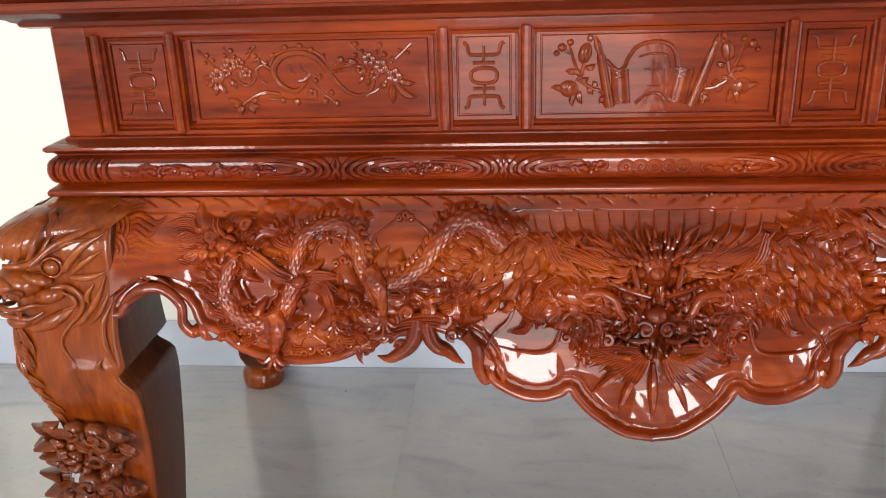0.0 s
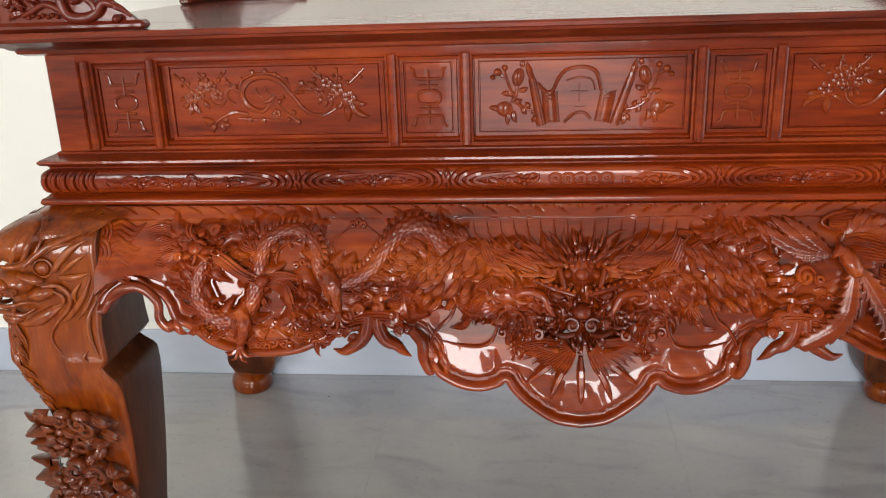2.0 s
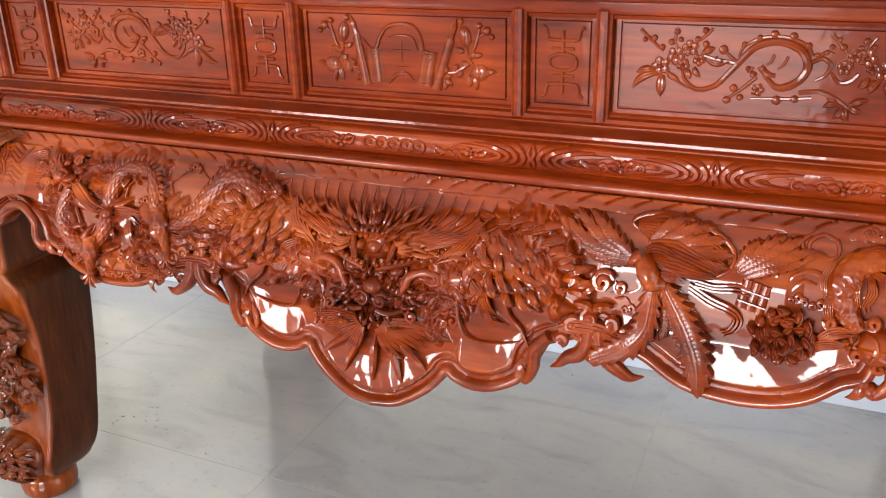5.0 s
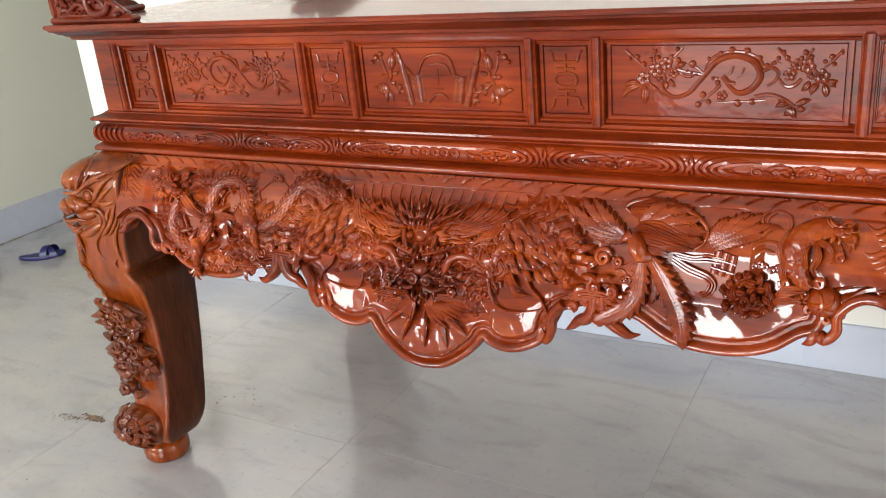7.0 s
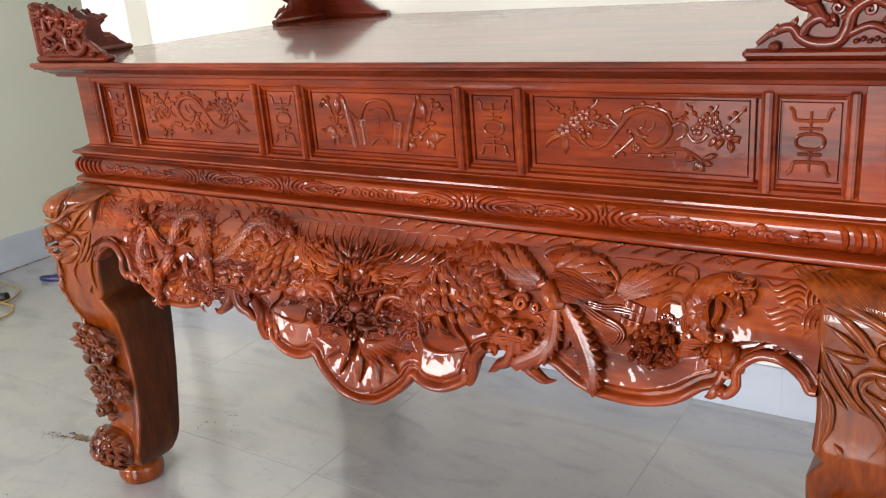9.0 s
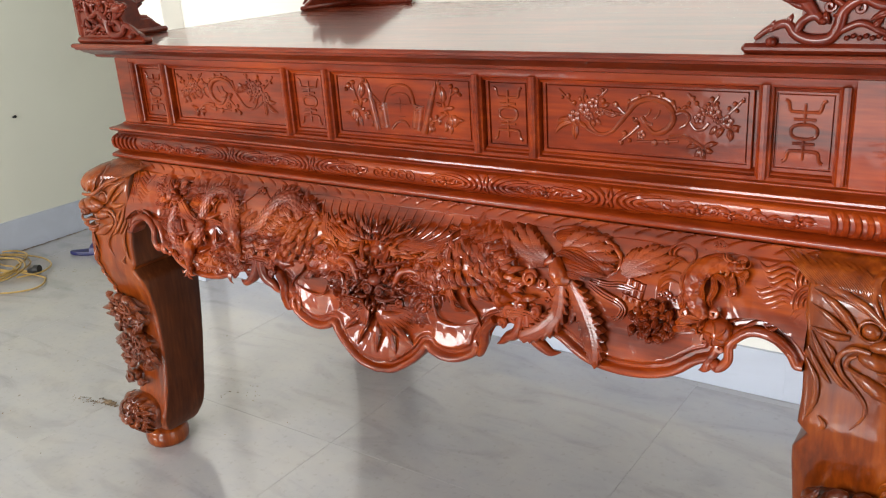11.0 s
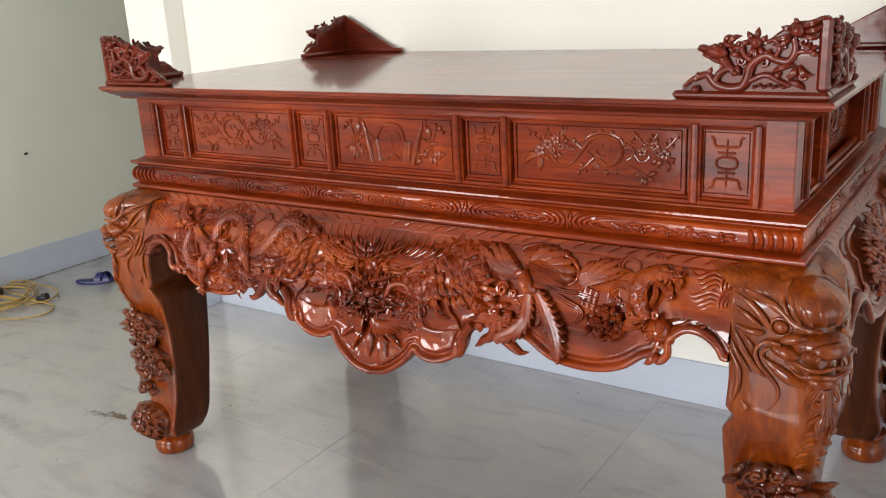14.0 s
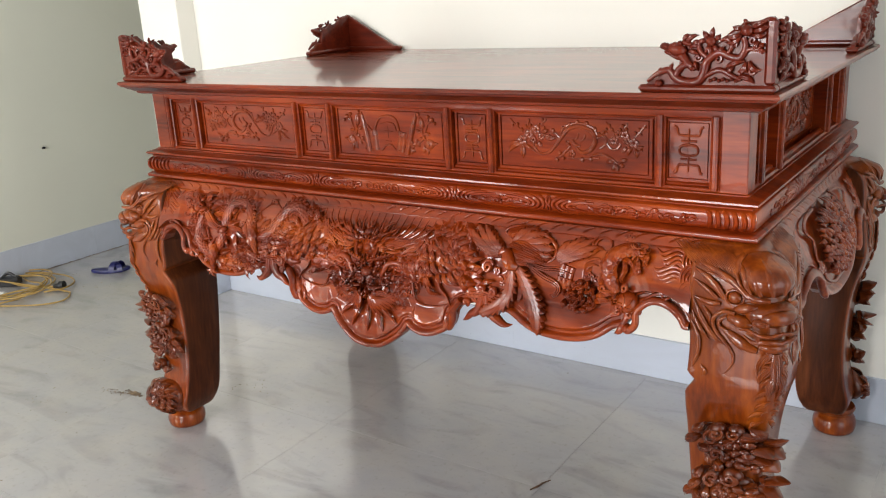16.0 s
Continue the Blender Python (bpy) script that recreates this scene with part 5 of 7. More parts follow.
# the frontal dragon mask in the middle
g, rnd = Geo(AF), random.Random(1)
for i in range(19):  # quills that stand against the border
    x = -0.2205 + 0.0245 * i
    g.mark()
    g.tube([(x * 0.55, 0.868, 0.020), (x * 0.78, 0.890 - 0.15 * x * x, 0.014), (x * 0.95, 0.912 - 0.2 * x * x, 0.010), (x, 0.933 - 0.1 * x * x, 0.003)], [0.0040, 0.0030, 0.0022, 0.0006], 7, 1.2, 0.004)
    x += 0.0122
    g.mark()
    tress(g, [(x * 0.42, 0.862, 0.026), (x * 0.64, 0.880, 0.020), (x * 0.84, 0.896 - 0.2 * x * x, 0.006)], 0.009, 3)
part_pieces("quill", g, CARVED, apron_front)
def DEEP(u, v, h):
    """The face lies sunk between its locks."""
    return AF(u, v, h - 0.017)


g, face = Geo(DEEP), {}


def on(kind):
    """The gathered pieces of one kind, with a new piece begun."""
    if kind not in face:
        face[kind] = Geo(AF if kind in ("mane_lock", "flame_lock", "curl", "brow_bead", "flame_lobe", "mouth_lock") else DEEP)
    face[kind].mark()
    return face[kind]


g.blob((0, 0.812, -0.006), (0.072, 0.064, 0.024), 0, 20)
g.blob((0, 0.783, 0.034), (0.020, 0.015, 0.014), 0, 14)
g.blob((0, 0.728, 0.016), (0.024, 0.018, 0.012), 0, 12)
part("dragon_mask", g, DARKRED, apron_front, "frontal dragon face with bulging eyes and curled whiskers", 60)
rnd = random.Random(12)
for layer, n in ((0, 27), (1, 25), (2, 19)):  # spiky locks in three layers round the brow
    for k in range(n):
        t = -0.20 + (math.pi + 0.4) * (k + 0.5) / n + rnd.uniform(-0.05, 0.05)
        r0, r1 = ((0.070, 0.140), (0.056, 0.108), (0.046, 0.080))[layer]
        r1 *= rnd.uniform(0.80, 1.1)
        b, e = (r0 * math.cos(t), 0.852 + 0.50 * r0 * math.sin(t)), (r1 * math.cos(t), 0.850 + 0.53 * r1 * math.sin(t))
        on("mane_lock").leaf(b, e, 0.0038, rnd.uniform(-0.22, 0.22), 0.012 + 0.008 * layer, 0.007, 0.9, step=0.008)
on("crest").blob((0, 0.858, 0.020), (0.034, 0.040, 0.024), 0, 18)  # a knobbed crest
for u, v, r in ((0.0, 0.850, 0.016), (0.019, 0.876, 0.014), (-0.019, 0.876, 0.014), (0.0, 0.892, 0.012), (0.026, 0.850, 0.010), (-0.026, 0.850, 0.010)):
    on("crest").blob((u, v, 0.036), (r, r * 0.9, 0.012), 0, 12)
for s in (-1, 1):
    on("crest").tube([(0.044 * s, 0.886, 0.026), (0.041 * s, 0.866, 0.040), (0.034 * s, 0.840, 0.046), (0.024 * s, 0.812, 0.044)], [0.002, 0.0050, 0.0056, 0.003], 8)
    for k in range(14):
        f = k / 13
        on("brow_bead").blob((s * (0.014 + 0.140 * f), 0.826 + 0.040 * f - 0.004 * math.sin(3.1 * f), 0.034 - 0.020 * f), (0.0042, 0.0040, 0.0046), 0, 7)
    on("brow").tube([(0.012 * s, 0.818, 0.048), (0.050 * s, 0.828, 0.042), (0.096 * s, 0.842, 0.026), (0.130 * s, 0.850, 0.014)], [0.004, 0.006, 0.006, 0.002], 9)
    for b, e in (((0.056, 0.846), (0.112, 0.866)), ((0.064, 0.852), (0.132, 0.874)), ((0.074, 0.846), (0.146, 0.868)), ((0.130, 0.850), (0.172, 0.862)), ((0.128, 0.846), (0.166, 0.848))):
        on("mane_lock").leaf((b[0] * s, b[1]), (e[0] * s, e[1]), 0.0046, 0.06 * s, 0.016, 0.006, 0.9)
    on("eye").blob((0.042 * s, 0.813, 0.034), (0.0140, 0.0100, 0.011), 0.2 * s, 14)
    on("eye").tube([(s * (0.042 + 0.018 * math.cos(a)), 0.813 + 0.0125 * math.sin(a), 0.034) for a in np.linspace(0, 6.28, 14)], [0.0028, 0.0028], 7)
    on("nostril").blob((0.015 * s, 0.763, 0.036), (0.011, 0.010, 0.010), 0.3 * s, 10)
    on("nostril").curl((0.018 * s, 0.760), 0.0145, 1.4, 0.6 if s > 0 else 2.5, 0.0040, 0.040, s)
    on("cheek").blob((0.056 * s, 0.788, 0.020), (0.018, 0.013, 0.012), 0.4 * s, 12)
    on("cheek").blob((0.040 * s, 0.748, 0.018), (0.018, 0.013, 0.012), -0.4 * s, 12)
    # the curled horn and the flame lobe behind it
    on("horn").tube([(0.050 * s, 0.776, 0.036), (0.060 * s, 0.792, 0.036), (0.068 * s, 0.808, 0.036), (0.090 * s, 0.817, 0.034), (0.112 * s, 0.812, 0.030), (0.116 * s, 0.800, 0.028), (0.104 * s, 0.794, 0.028), (0.092 * s, 0.798, 0.030)], [0.005, 0.0075, 0.0080, 0.0075, 0.0065, 0.0055, 0.004, 0.002], 10, 0.9, 0.004)
    on("flame_lobe").blob((0.132 * s, 0.808, 0.000), (0.046, 0.022, 0.016), 0.06 * s, 18)
    on("flame_lobe").tube([(0.096 * s, 0.830, 0.010), (0.132 * s, 0.836, 0.010), (0.166 * s, 0.828, 0.008), (0.180 * s, 0.808, 0.007), (0.158 * s, 0.790, 0.008), (0.118 * s, 0.784, 0.010), (0.086 * s, 0.780, 0.012)], [0.002, 0.0040, 0.0044, 0.0040, 0.0036, 0.0036, 0.002], 8, 0.9, 0.004)
    on("flame_lobe").tube([(0.148 * s, 0.824, 0.013), (0.158 * s, 0.812, 0.014), (0.150 * s, 0.798, 0.012)], [0.001, 0.0026, 0.001], 6)
    on("flame_lobe").blob((0.140 * s, 0.764, 0.000), (0.020, 0.015, 0.010), 0, 14)
    for k in range(3):
        on("flame_lobe").tube([((0.130 + 0.009 * k) * s, 0.775, 0.007), ((0.134 + 0.009 * k) * s, 0.764, 0.010), ((0.135 + 0.008 * k) * s, 0.752, 0.006)], [0.001, 0.0024, 0.001], 5)
    on("moustache").tube([(0.012 * s, 0.748, 0.044), (0.034 * s, 0.742, 0.040), (0.058 * s, 0.748, 0.030), (0.076 * s, 0.764, 0.024), (0.068 * s, 0.780, 0.024), (0.056 * s, 0.772, 0.026)], [0.004, 0.0050, 0.0048, 0.0044, 0.0036, 0.002], 9, 1.0, 0.004)
    on("curl").curl((0.142 * s, 0.738), 0.011, 1.3, 2.0, 0.0040, 0.006, -s)
rnd = random.Random(303)
for k in range(58):  # short pointed locks bristling round the mouth
    a = 2.39996 * k
    r = 0.026 + 0.050 * math.sqrt((k + 0.5) / 58)
    u, v = r * math.cos(a), 0.764 + 0.62 * r * math.sin(a)
    q, t = rnd.uniform(0.016, 0.030), a + rnd.uniform(-0.7, 0.7) - 0.35 * math.cos(a)
    on("mouth_lock").leaf((u, v), (u + q * math.cos(t), v + q * math.sin(t)), rnd.uniform(0.0030, 0.0042), rnd.uniform(-0.3, 0.3), 0.020 - 0.16 * r, 0.012, 0.9, step=0.008)
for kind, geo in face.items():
    part_pieces(kind, geo, CARVED if kind in ("flame_lobe", "curl", "mane_lock", "brow_bead", "horn") else DARKRED, apron_front)
g = Geo(AF)
for s in (-1, 1):
    g.mark()
    g.tube([(0.040 * s, 0.722, 0.036), (0.062 * s, 0.718, 0.022), (0.083 * s, 0.724, 0.014), (0.098 * s, 0.746, 0.012), (0.105 * s, 0.770, 0.012), (0.124 * s, 0.781, 0.012), (0.146 * s, 0.774, 0.010), (0.154 * s, 0.742, 0.008), (0.166 * s, 0.719, 0.007), (0.190 * s, 0.711, 0.006), (0.225 * s, 0.714, 0.005), (0.262 * s, 0.722, 0.002)], [0.0045, 0.0042, 0.0042, 0.0036, 0.0034, 0.0030, 0.0014], 7, 1.0, 0.004)
    for c, r, a, h in (((0.128 * s, 0.757), 0.015, 1.0, 0.006), ((0.126 * s, 0.732), 0.008, 3.0, 0.004), ((0.078 * s, 0.745), 0.010, 2.0, 0.026), ((0.150 * s, 0.800), 0.010, 4.0, 0.010), ((0.17 * s, 0.785), 0.009, 0.5, 0.006)):
        g.mark()
        g.curl(c, r, 1.3, a, 0.0042, h, s)
part_pieces("whisker", g, CARVED, apron_front)
g, rnd = Geo(AF), random.Random(14)
for s in (-1, 1):
    for k in range(9):
        f = k / 8
        e = (0.140 - 0.096 * f, 0.704 - 0.056 * f)
        b = (0.030 - 0.016 * f, 0.730 - 0.016 * f)
        g.mark()
        tress(g, [(b[0] * s, b[1], 0.022), (s * (b[0] * 0.5 + e[0] * 0.5), (b[1] + e[1]) / 2 - 0.004 + 0.014 * (1 - f), 0.015), (s * e[0], e[1] + rnd.uniform(-0.003, 0.003), 0.003)], 0.0150, 3)
for k, (x, z) in enumerate(((0, 0.601), (-0.058, 0.607), (0.058, 0.607), (-0.104, 0.640), (0.104, 0.640))):
    g.mark()
    g.leaf((x * 0.30, 0.694), (x, z), 0.0078 if k == 0 else 0.0066, 0.05 * np.sign(x), 0.005, 0.006, 0.7)
part_pieces("beard_lock", g, CARVED, apron_front)

# shoulders of the mask: scaly flanks with flame fins
for s in (-1, 1):
    g = Geo(AF)
    g.blob((s * 0.238, 0.846, -0.004), (0.088, 0.050, 0.026), -0.42 * s, 20)
    part("mask_flank", g, CARVED, apron_front, "", 60)
    g, rnd = Geo(AF), random.Random(29)
    for row in range(6):  # layers of pointed flame scales, swept outwards and down
        for k in range(6):
            a, b = -0.95 + 0.36 * k + 0.18 * (row % 2) + rnd.uniform(-0.08, 0.08), 0.85 - 0.34 * row + rnd.uniform(-0.08, 0.08)
            if a * a + b * b > 1.1:
                continue
            u, v = 0.226 + 0.080 * a * 0.91 + 0.048 * b * 0.41, 0.852 - 0.080 * a * 0.41 + 0.048 * b * 0.91
            h = 0.026 * math.sqrt(max(0.02, 1 - a * a - b * b)) - 0.006
            t, L = -0.75 + rnd.uniform(-0.45, 0.45), rnd.uniform(0.028, 0.044)
            g.mark()
            g.leaf((s * u, v), (s * (u + L * math.cos(t)), v + L * math.sin(t)), rnd.uniform(0.0060, 0.0084), -0.16 * s, h + 0.001, 0.008, 0.65, rib=True)
    for k in range(7):  # spines along the outer edge
        u, v = 0.278 + 0.011 * k, 0.898 - 0.016 * k
        g.mark()
        g.leaf((s * u, v), (s * (u + 0.040), v + 0.012 - 0.004 * k), 0.0072, 0.2 * s, 0.008, 0.008, 0.9)
    part_pieces("flank_scale", g, CARVED, apron_front)
    g, rnd = Geo(AF), random.Random(31)
    q, _ = spline([(s * 0.20, 0.905, 0), (s * 0.26, 0.895, 0), (s * 0.305, 0.862, 0), (s * 0.345, 0.828, 0), (s * 0.38, 0.79, 0)], 0.004)
    for i in np.linspace(2, len(q) - 3, 11).astype(int):
        a = 0.45 + rnd.uniform(-0.3, 0.3) if s > 0 else 2.7 + rnd.uniform(-0.3, 0.3)
        r = rnd.uniform(0.030, 0.044)
        g.mark()
        g.leaf((q[i][0] - 0.004 * s, q[i][1]), (q[i][0] + r * math.cos(a), min(0.93, q[i][1] + r * math.sin(a))), 0.0075, 0.12 * s, 0.006, 0.010, 0.9, rib=True)
        if i % 2:
            continue
        g.mark()
        tress(g, [(q[i][0], q[i][1], 0.012), (q[i][0] + 0.55 * r * math.cos(a), q[i][1] + 0.45 * r * math.sin(a), 0.014), (q[i][0] + r * math.cos(a + 0.3 * s), min(0.93, q[i][1] + r * math.sin(a + 0.3 * s)), 0.004)], 0.016, 4)
    for d in range(3):
        g.mark()
        tress(g, [(s * (0.178 - 0.010 * d), 0.902 - 0.010 * d, 0.008), (s * (0.160 - 0.010 * d), 0.868 - 0.006 * d, 0.018), (s * (0.122 - 0.004 * d), 0.842 - 0.002 * d, 0.022)], 0.020, 4)
    for b, m, e, w in (((0.168, 0.812), (0.190, 0.785), (0.196, 0.745), 0.018), ((0.185, 0.812), (0.203, 0.775), (0.222, 0.752), 0.016), ((0.16, 0.835), (0.185, 0.822), (0.20, 0.79), 0.016), ((0.17, 0.852), (0.20, 0.845), (0.22, 0.825), 0.016),
                       ((0.255, 0.825), (0.278, 0.805), (0.285, 0.775), 0.014), ((0.285, 0.825), (0.305, 0.80), (0.325, 0.775), 0.015), ((0.20, 0.768), (0.212, 0.752), (0.240, 0.744), 0.012)):
        g.mark()
        tress(g, [(b[0] * s, b[1], 0.010), (m[0] * s, m[1], 0.013), (e[0] * s, e[1], 0.002)], w, 4)
    g.mark()
    g.tube([(s * 0.225, 0.800, 0.006), (s * 0.238, 0.765, 0.005), (s * 0.262, 0.742, 0.005), (s * 0.278, 0.71, 0.004)], [0.004, 0.004, 0.002], 6)
    part_pieces("flame_lock", g, CARVED, apron_front)

# lower brackets: hooked curls and claw leaves where the lobes meet
for s in (-1, 1):
    g = Geo(AF)
    g.mark()
    g.curl((s * 0.272, 0.688), 0.016, 1.1, -1.2 if s > 0 else 4.34, 0.009, 0.004, s, (s * 0.31, 0.735))
    g.mark()
    g.tube([(s * 0.31, 0.745, 0.01), (s * 0.29, 0.72, 0.012), (s * 0.288, 0.69, 0.010), (s * 0.276, 0.664, 0.006), (s * 0.264, 0.668, 0.004)], [0.010, 0.011, 0.009, 0.003], 8)
    g.mark()
    g.leaf((s * 0.26, 0.70), (s * 0.250, 0.655), 0.007, 0.2, 0.004, 0.004)
    for q, r in ((((0.388, 0.772), (0.392, 0.745), (0.402, 0.724), (0.420, 0.708), (0.440, 0.697), (0.460, 0.700)), 0.0150), (((0.374, 0.768), (0.370, 0.742), (0.358, 0.722), (0.340, 0.712), (0.326, 0.698), (0.312, 0.688)), 0.0140)):
        g.mark()
        g.tube([(s * u, v, 0.009 - 0.002 * i) for i, (u, v) in enumerate(q)], [r, r, r * 0.85, r * 0.6, r * 0.08], 9, 0.85, 0.004)
    g.mark()
    tress(g, [(s * 0.325, 0.758, 0.010), (s * 0.355, 0.770, 0.014), (s * 0.40, 0.768, 0.014), (s * 0.45, 0.748, 0.010)], 0.024, 4, 0, 0.5)
    for c, r, a in (((0.345, 0.770), 0.013, 0.5), ((0.372, 0.785), 0.014, 2.0), ((0.405, 0.782), 0.013, 4.0), ((0.43, 0.768), 0.011, 1.0), ((0.385, 0.758), 0.011, 3.0), ((0.33, 0.745), 0.010, 5.0)):
        g.mark()
        g.curl((s * c[0], c[1]), r, 1.2, a, 0.0058, 0.014, s)
        g.mark()
        g.blob((s * c[0], c[1], 0.010), (r * 0.9, r * 0.8, 0.010), 0, 9)
    part_pieces("rim_claw", g, CARVED, apron_front)
    g = Geo(AF)
    g.mark()
    g.tube([(s * 0.752, 0.752, 0.004), (s * 0.772, 0.742, 0.008), (s * 0.790, 0.760, 0.010), (s * 0.792, 0.792, 0.012), (s * 0.822, 0.818, 0.012), (s * 0.858, 0.818, 0.012), (s * 0.888, 0.800, 0.008), (s * 0.908, 0.772, 0.000)], [0.004, 0.009, 0.009, 0.0085, 0.009, 0.009, 0.007, 0.004], 10, 0.7)
    g.mark()
    g.tube([(s * 0.80, 0.812, 0.006), (s * 0.83, 0.834, 0.008), (s * 0.865, 0.836, 0.008), (s * 0.905, 0.812, 0.006)], [0.002, 0.005, 0.005, 0.002], 6)
    g.mark()
    g.blob((s * 0.768, 0.746, 0.006), (0.012, 0.011, 0.010), 0, 10)
    g.mark()
    g.leaf((s * 0.758, 0.765), (s * 0.738, 0.728), 0.009, 0.2 * s, 0.004, 0.006)
    part_pieces("arch_scroll", g, CARVED, apron_front)
    g = Geo(AF)
    rnd = random.Random(8)
    for v, u0, n in ((0.928, 0.818, 4), (0.893, 0.812, 4), (0.858, 0.822, 4)):
        for k in range(n):
            x, y = u0 + 0.007 * k, v - 0.0085 * k
            q = []
            for f, dv in ((0.0, 0.004), (0.22, -0.006), (0.45, 0.000), (0.70, 0.007), (1.0, 0.001)):
                u = x + f * (0.888 - x)
                q.append((s * u, y + dv, 0.16 * min(0.10, u - 0.72) - 0.006))
            g.mark()
            g.tube(q, [0.0012, 0.0042, 0.0048, 0.0038, 0.0010], 7, 0.9, 0.005)
    for v in (0.916, 0.880, 0.845):  # shell-shaped wave crests against the leg
        for r in (0.010, 0.018, 0.026):
            g.mark()
            g.tube([(s * (0.910 + r * math.cos(a)), v + 1.1 * r * math.sin(a), 0.011) for a in np.linspace(1.75, 3.9, 6)], [0.0010, 0.0030, 0.0034, 0.0010], 7, 0.9, 0.005)
    part_pieces("wave_line", g, CARVED, apron_front)

# the phoenix and the small beast on the right half
def feather(pts, width, teeth, name="tail_feather", lift=0.32):
    """A long feather: one toothed blade with a mid rib and slanting barb grooves."""
    g = Geo(AF)
    q, at = spline(pts, 0.0014)
    t = np.gradient(q, axis=0)
    t /= np.linalg.norm(t, axis=1)[:, None] + 1e-9
    side = np.stack([-t[:, 1], t[:, 0], np.zeros(len(t))], 1)
    side /= np.linalg.norm(side, axis=1)[:, None]
    e = np.linspace(-1, 1, 19)
    w = width * np.interp(at, [0, 0.25, 0.6, 0.85, 1], [0.45, 1.0, 1.15, 0.85, 0.08])
    run = np.concatenate([[0], np.cumsum(np.linalg.norm(np.diff(q, axis=0), axis=1))])
    slant = run[:, None] - np.abs(e)[None, :] * width * 1.1
    saw = ((slant * teeth / run[-1]) % 1)
    notch = 1 - 0.50 * (1 - saw) * np.abs(e)[None, :] ** 2
    barbs = 0.0007 * np.abs(np.sin(slant * math.pi / 0.0060)) * (np.abs(e) > 0.12)
    dome = width * (lift * np.sqrt(np.clip(1 - e * e, 0, 1)) + 0.05 * np.exp(-(e / 0.12) ** 2))
    block = q[:, None, :] + side[:, None, :] * (w[:, None] * e[None, :] * notch)[..., None]
    block[:, :, 2] += (dome[None, :] * np.interp(at, [0, 0.9, 1], [1, 1, 0.2])[:, None]) + barbs
    under = block[:, ::-1].copy()
    under[:, :, 2] = q[:, None, 2] - 0.010
    g.grid(np.concatenate([block, under], 1), True, False, True)
    part(name, g, RELIEF, apron_front, "", 60)


g = Geo(AF)
g.blob((0.500, 0.902, 0.000), (0.066, 0.036, 0.022), -0.38, 24)
g.tube([(0.430, 0.918, 0.008), (0.418, 0.930, 0.010), (0.440, 0.943, 0.012), (0.487, 0.944, 0.012), (0.537, 0.930, 0.013), (0.566, 0.908, 0.010), (0.566, 0.885, 0.010), (0.540, 0.867, 0.008), (0.505, 0.868, 0.008)], [0.002, 0.0034, 0.0036, 0.0036, 0.0036, 0.0030, 0.002], 8, 0.9, 0.004)
part("phoenix_wing", g, CARVED, apron_front, "rounded feathered phoenix wing in high relief", 50)
g = Geo(AF)
g.mark()
tress(g, [(0.428, 0.928, 0.010), (0.475, 0.925, 0.016), (0.525, 0.911, 0.017), (0.560, 0.890, 0.012)], 0.046, 8, 0, 0.4, 0.3, 0.3)
g.mark()
tress(g, [(0.450, 0.905, 0.014), (0.485, 0.900, 0.017), (0.525, 0.888, 0.016), (0.552, 0.876, 0.010)], 0.036, 7, 0.006, 0.4, 0.35, 0.3)
g.mark()
tress(g, [(0.452, 0.890, 0.018), (0.485, 0.884, 0.020), (0.520, 0.876, 0.016), (0.545, 0.870, 0.010)], 0.024, 5, 0.004, 0.3, 0.4, 0.3)
part_pieces("wing_feather", g, CARVED, apron_front)
for k, (mid, tip) in enumerate((((0.470, 0.932), (0.508, 0.943)), ((0.492, 0.928), (0.538, 0.935)), ((0.505, 0.918), (0.558, 0.920)), ((0.510, 0.906), (0.570, 0.902)), ((0.505, 0.893), (0.566, 0.884)), ((0.495, 0.882), (0.548, 0.870)))):
    feather([(0.446, 0.898, 0.012), (*mid, 0.022), (*tip, 0.012)], 0.0105, 6, "wing_feather")
for k, (tip, mid) in enumerate((((0.352, 0.938), (0.395, 0.908)), ((0.330, 0.938), (0.378, 0.905)), ((0.308, 0.926), (0.364, 0.896)), ((0.318, 0.908), (0.368, 0.886)), ((0.345, 0.893), (0.382, 0.878)), ((0.368, 0.880), (0.395, 0.872)))):
    feather([(0.432, 0.880, 0.014), (*mid, 0.018 - 0.002 * k), (*tip, 0.008)], 0.0105, 7, "wing_feather")
g = Geo(AF)
g.tube([(0.442, 0.893, 0.026), (0.452, 0.878, 0.032), (0.463, 0.862, 0.030), (0.478, 0.856, 0.024)], [0.011, 0.015, 0.014, 0.008], 12, 0.9, 0.003, scale=(0.008, 8, 0.3))
g.tube([(0.440, 0.895, 0.030), (0.430, 0.888, 0.034), (0.424, 0.878, 0.030)], [0.010, 0.006, 0.001], 8)
tress(g, [(0.445, 0.900, 0.028), (0.462, 0.908, 0.032), (0.485, 0.900, 0.028), (0.50, 0.89, 0.024)], 0.012, 3)
tress(g, [(0.470, 0.870, 0.026), (0.490, 0.868, 0.026), (0.512, 0.858, 0.016)], 0.014, 4)
part("phoenix_body", g, CARVED, apron_front, "", 50)
feather([(0.463, 0.862, 0.020), (0.461, 0.825, 0.018), (0.455, 0.785, 0.016), (0.434, 0.757, 0.018), (0.392, 0.732, 0.016), (0.37, 0.722, 0.014)], 0.022, 12)
feather([(0.473, 0.860, 0.018), (0.503, 0.815, 0.017), (0.527, 0.772, 0.018), (0.540, 0.735, 0.019), (0.544, 0.695, 0.016)], 0.024, 12, lift=0.22)
feather([(0.468, 0.858, 0.014), (0.482, 0.822, 0.012), (0.485, 0.79, 0.010), (0.478, 0.765, 0.008)], 0.010, 9)
